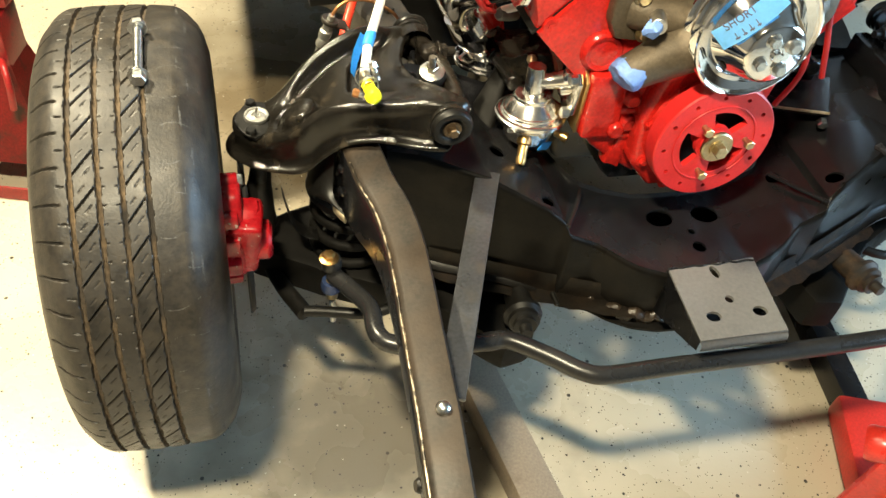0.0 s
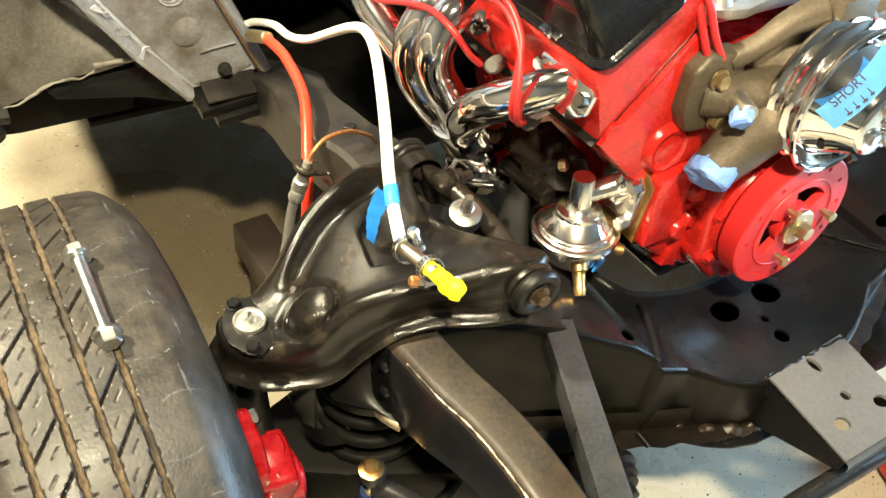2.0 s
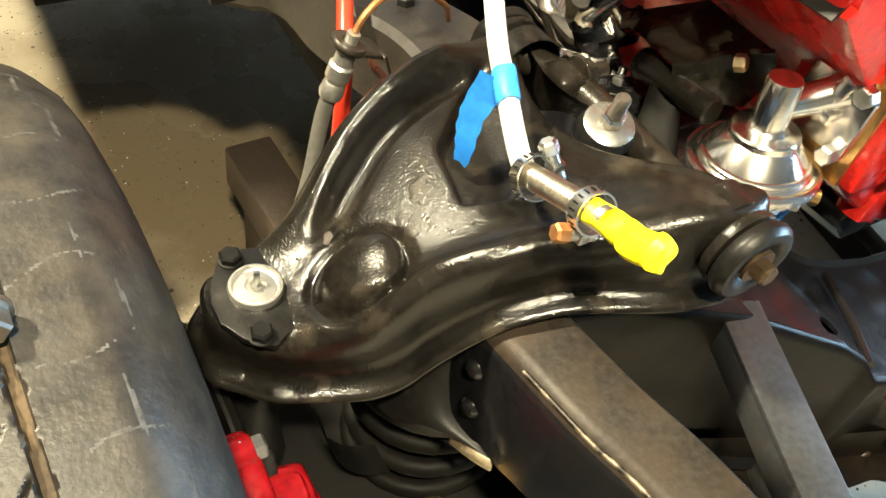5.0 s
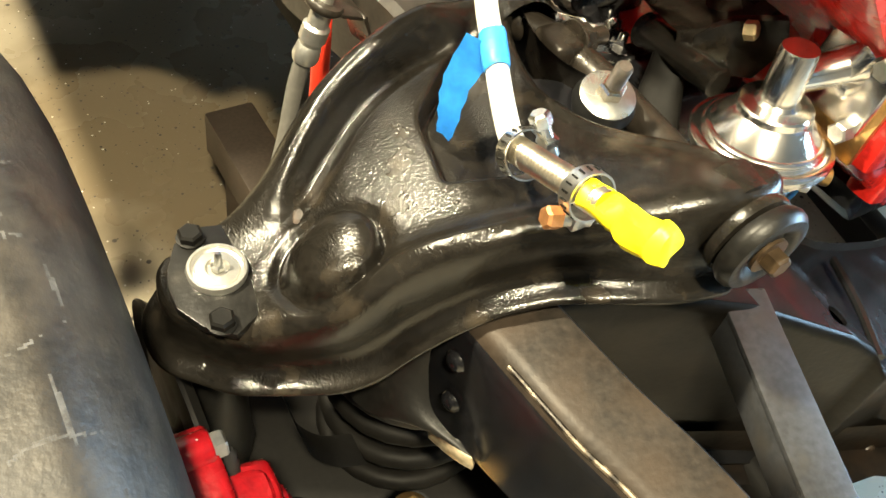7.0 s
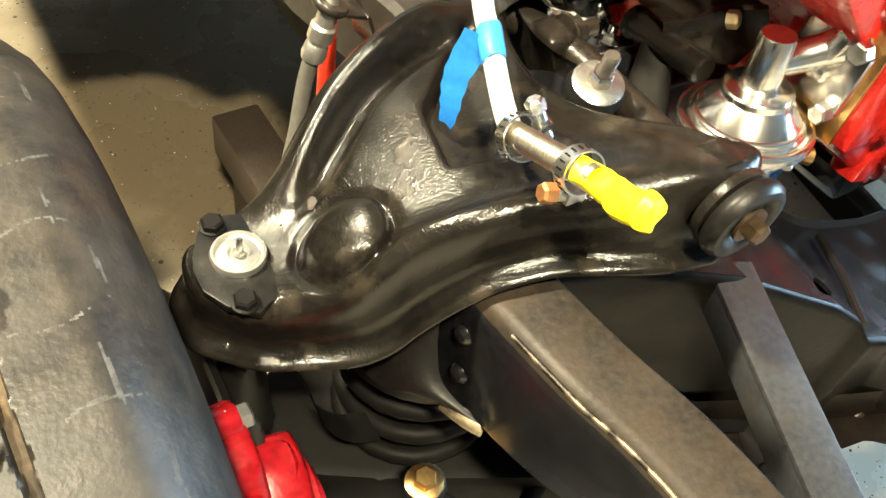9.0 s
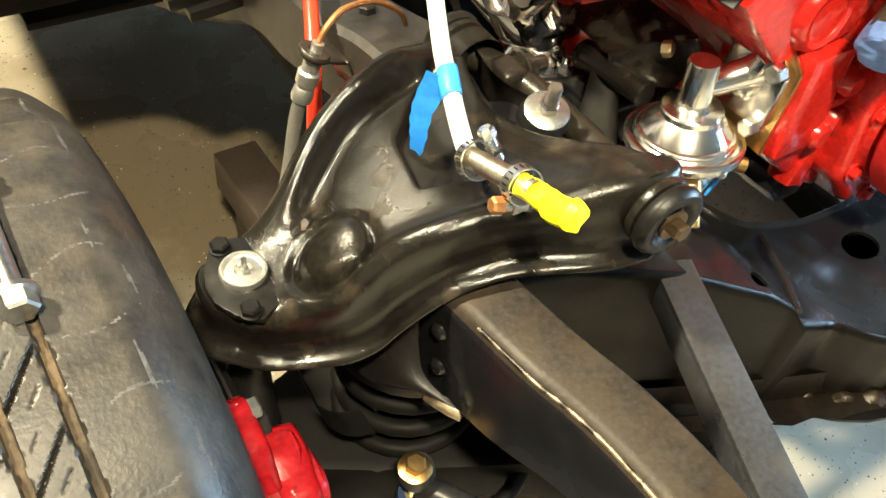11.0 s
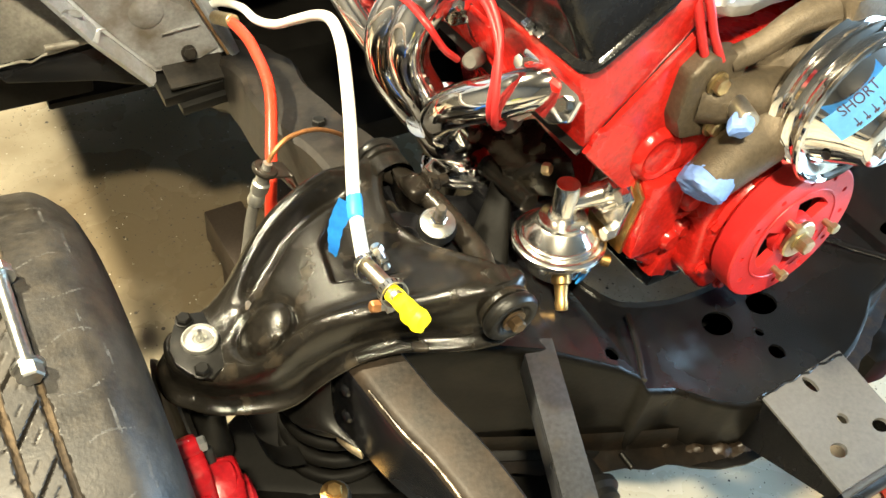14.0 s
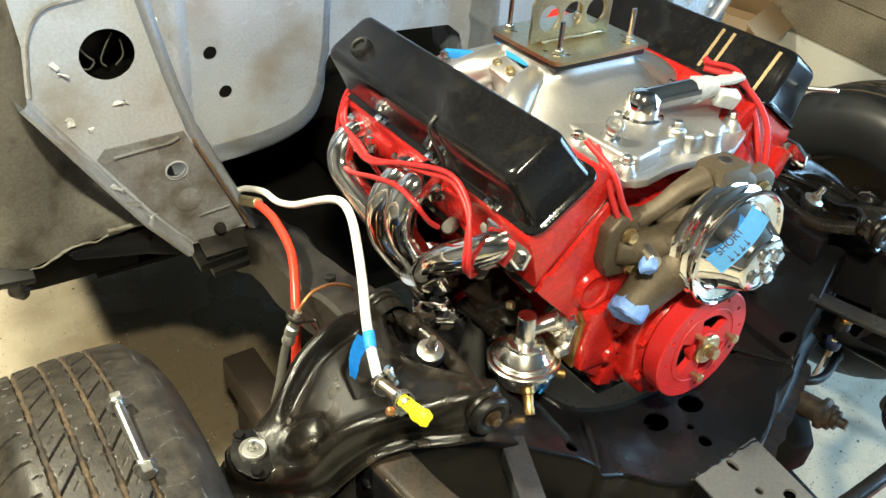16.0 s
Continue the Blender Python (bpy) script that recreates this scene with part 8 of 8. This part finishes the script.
for x, y in ((0.41, -0.37), (0.56, -0.33), (0.44, -0.66), (0.57, -0.62)):
    bm = bmesh.new()
    lathe(bm, [(0, -0.014), (0.028, -0.014), (0.030, -0.010), (0.030, 0.010), (0.028, 0.014), (0, 0.014)], axis((x, y, 0.031), (1, -0.36, 0)), 24)
    part("castor", bm, DARK_METAL, fj)
bm = bmesh.new()
lathe(bm, [(0, 0), (0.095, 0), (0.098, 0.006), (0.098, 0.13), (0.092, 0.136), (0.084, 0.138), (0.082, 0.146), (0.078, 0.20), (0.066, 0.222), (0.03, 0.228), (0, 0.228)], axis((0.425, -0.60, 0.07), (0.06, 0.10, 1)), 40)
part("ram_housing", bm, JACK_RED, fj)
bm = bmesh.new()
prism(bm, [(-0.105, -0.016), (0.10, -0.022), (0.112, 0.0), (0.10, 0.022), (-0.105, 0.018), (-0.122, 0.0)], 0.016, axis((0.325, -0.475, 0.30), (0, 0, 1), 40), 0.004)
arm = part("lift_arm", bm, JACK_RED, fj)
bm = bmesh.new()
box(bm, (0.355, -0.44, 0.319), (0.05, 0.02, 0.008), 0.003, pose(0, 0, 0, 0, 0, 40))
part("arm_pad", bm, JACK_RED, arm)
bm = bmesh.new()
lathe(bm, [(0, -0.028), (0.026, -0.028), (0.030, -0.022), (0.030, 0.022), (0.026, 0.028), (0, 0.028)], axis((0.238, -0.512, 0.30), (0.6, -0.5, 0.3)), 24)
part("knuckle", bm, JACK_RED, fj)
bm = bmesh.new()
prism(bm, [(-0.03, -0.26), (0.03, -0.24), (0.05, -0.05), (0.03, 0.02), (-0.02, 0.025), (-0.04, -0.02)], 0.014, axis((0.265, -0.545, 0.30), (-0.5, -0.85, 0.1), -10), 0.004)
part("side_bracket", bm, JACK_RED, fj)
for p in ((0.252, -0.53, 0.315), (0.275, -0.50, 0.322)):
    bm = bmesh.new()
    hexa(bm, p, (-0.3, -0.5, 0.8), 0.011, 0.012)
    part("pivot_bolt", bm, BRAKE_IRON, fj)
bm = bmesh.new()
rod(bm, (0.27, -0.60, 0.16), (0.245, -0.64, 0.175), 0.014)
part("release_fitting", bm, BRASS, fj, "brass release fitting")
fj.location += Vector((0.045, -0.02, 0))

# ---- far side of the garage ----
for i in range(9):
    bm = bmesh.new()
    z0, h = (0.0, 0.238) if i == 0 else (0.243 + (i - 1) * 0.19, 0.185)
    box(bm, (2.35 + 0.006 * (i % 2), 2.1, z0 + h / 2), (0.14, 3.1, h), 0.006)
    solo("wall_plank", bm, CREAM if i == 0 else PLANK, "cream painted low wall board" if i == 0 else "weathered brown horizontal wall board", "plank", "wall boards", "structure")
carton = thing("cardboard_box", (1.95, 1.42, 0), "open tan cardboard box with bagged parts", "box")
q = pose(1.95, 1.42, 0, 0, 0, 22)
for x, y, w, d in ((-0.17, 0, 0.006, 0.46), (0.17, 0, 0.006, 0.46), (0, -0.23, 0.346, 0.006), (0, 0.23, 0.346, 0.006)):
    bm = bmesh.new()
    box(bm, (x, y, 0.145), (w, d, 0.28), 0.001)
    bm.transform(q)
    part("side_panel", bm, CARD, carton)
for x, y, w, d, rx, ry in ((-0.20, 0, 0.13, 0.45, 0, -40), (0.0, -0.27, 0.34, 0.13, 35, 0), (0.20, 0.0, 0.13, 0.45, 0, 60)):
    bm = bmesh.new()
    box(bm, (x, y, 0.32), (w, d, 0.004), 0.001, pose(0, 0, 0, rx, ry, 0))
    bm.transform(q)
    part("flap", bm, CARD, carton)
bm = bmesh.new()
box(bm, (0, 0, 0.01), (0.34, 0.45, 0.012), 0.001)
bm.transform(q)
part("bottom", bm, CARD, carton)
bm = bmesh.new()
bmesh.ops.create_icosphere(bm, subdivisions=4, radius=0.15, matrix=q @ Matrix.Translation((0, 0, 0.166)) @ Matrix.Diagonal((1, 1.35, 0.98, 1)))
wobble(bm, 0.035, 14)
wobble(bm, 0.012, 45)
solo("plastic_bag", bm, CANVAS, "crumpled clear plastic bag of parts in the cardboard box", "plastic bag")
# loose body parts beside the box
bm = bmesh.new()
rows = [[(1.55 + 0.07 * k, 2.05 + 0.02 * math.sin(k), 0.003 + 0.35 * j / 8 + 0.01 * math.sin(k * 1.7 + j)) for k in range(9)] for j in range(9)]
sheet(bm, [[(x, y + 0.12 * (j / 8) ** 2, z) for x, y, z in row] for j, row in enumerate(rows)])
bmesh.ops.solidify(bm, geom=bm.faces[:], thickness=0.004)
solo("loose_panel", bm, PRIMER, "pale grey loose sheet metal panel standing on the floor", "metal panel", angle=60)
bm = bmesh.new()
lathe(bm, [(0, 0), (0.07, 0), (0.075, 0.02), (0.07, 0.03), (0.07, 0.16), (0.075, 0.17), (0.055, 0.19), (0.02, 0.20), (0.012, 0.23), (0, 0.23)], pose(1.72, 1.72, 0), 28)
solo("blower_motor", bm, DARK_METAL, "dark round electric motor standing on the floor", "motor")
bm = bmesh.new()
tube(bm, [(1.62, 1.86, 0.01), (1.60, 1.85, 0.16), (1.66, 1.84, 0.24), (1.74, 1.86, 0.17), (1.76, 1.87, 0.01)], 0.008, 10, 6)
solo("red_cable", bm, RED_HOSE, "red cable looped on the floor beside the motor", "cable")
bm = bmesh.new()
tube(bm, [(1.80, 1.50, 0.345), (1.83, 1.46, 0.36), (1.87, 1.43, 0.35), (1.90, 1.40, 0.335)], 0.012, 8, 4, flat=0.4)
wobble(bm, 0.008, 40)
solo("yellow_strap", bm, YELLOW, "crumpled yellow strap on the cardboard box", "strap")
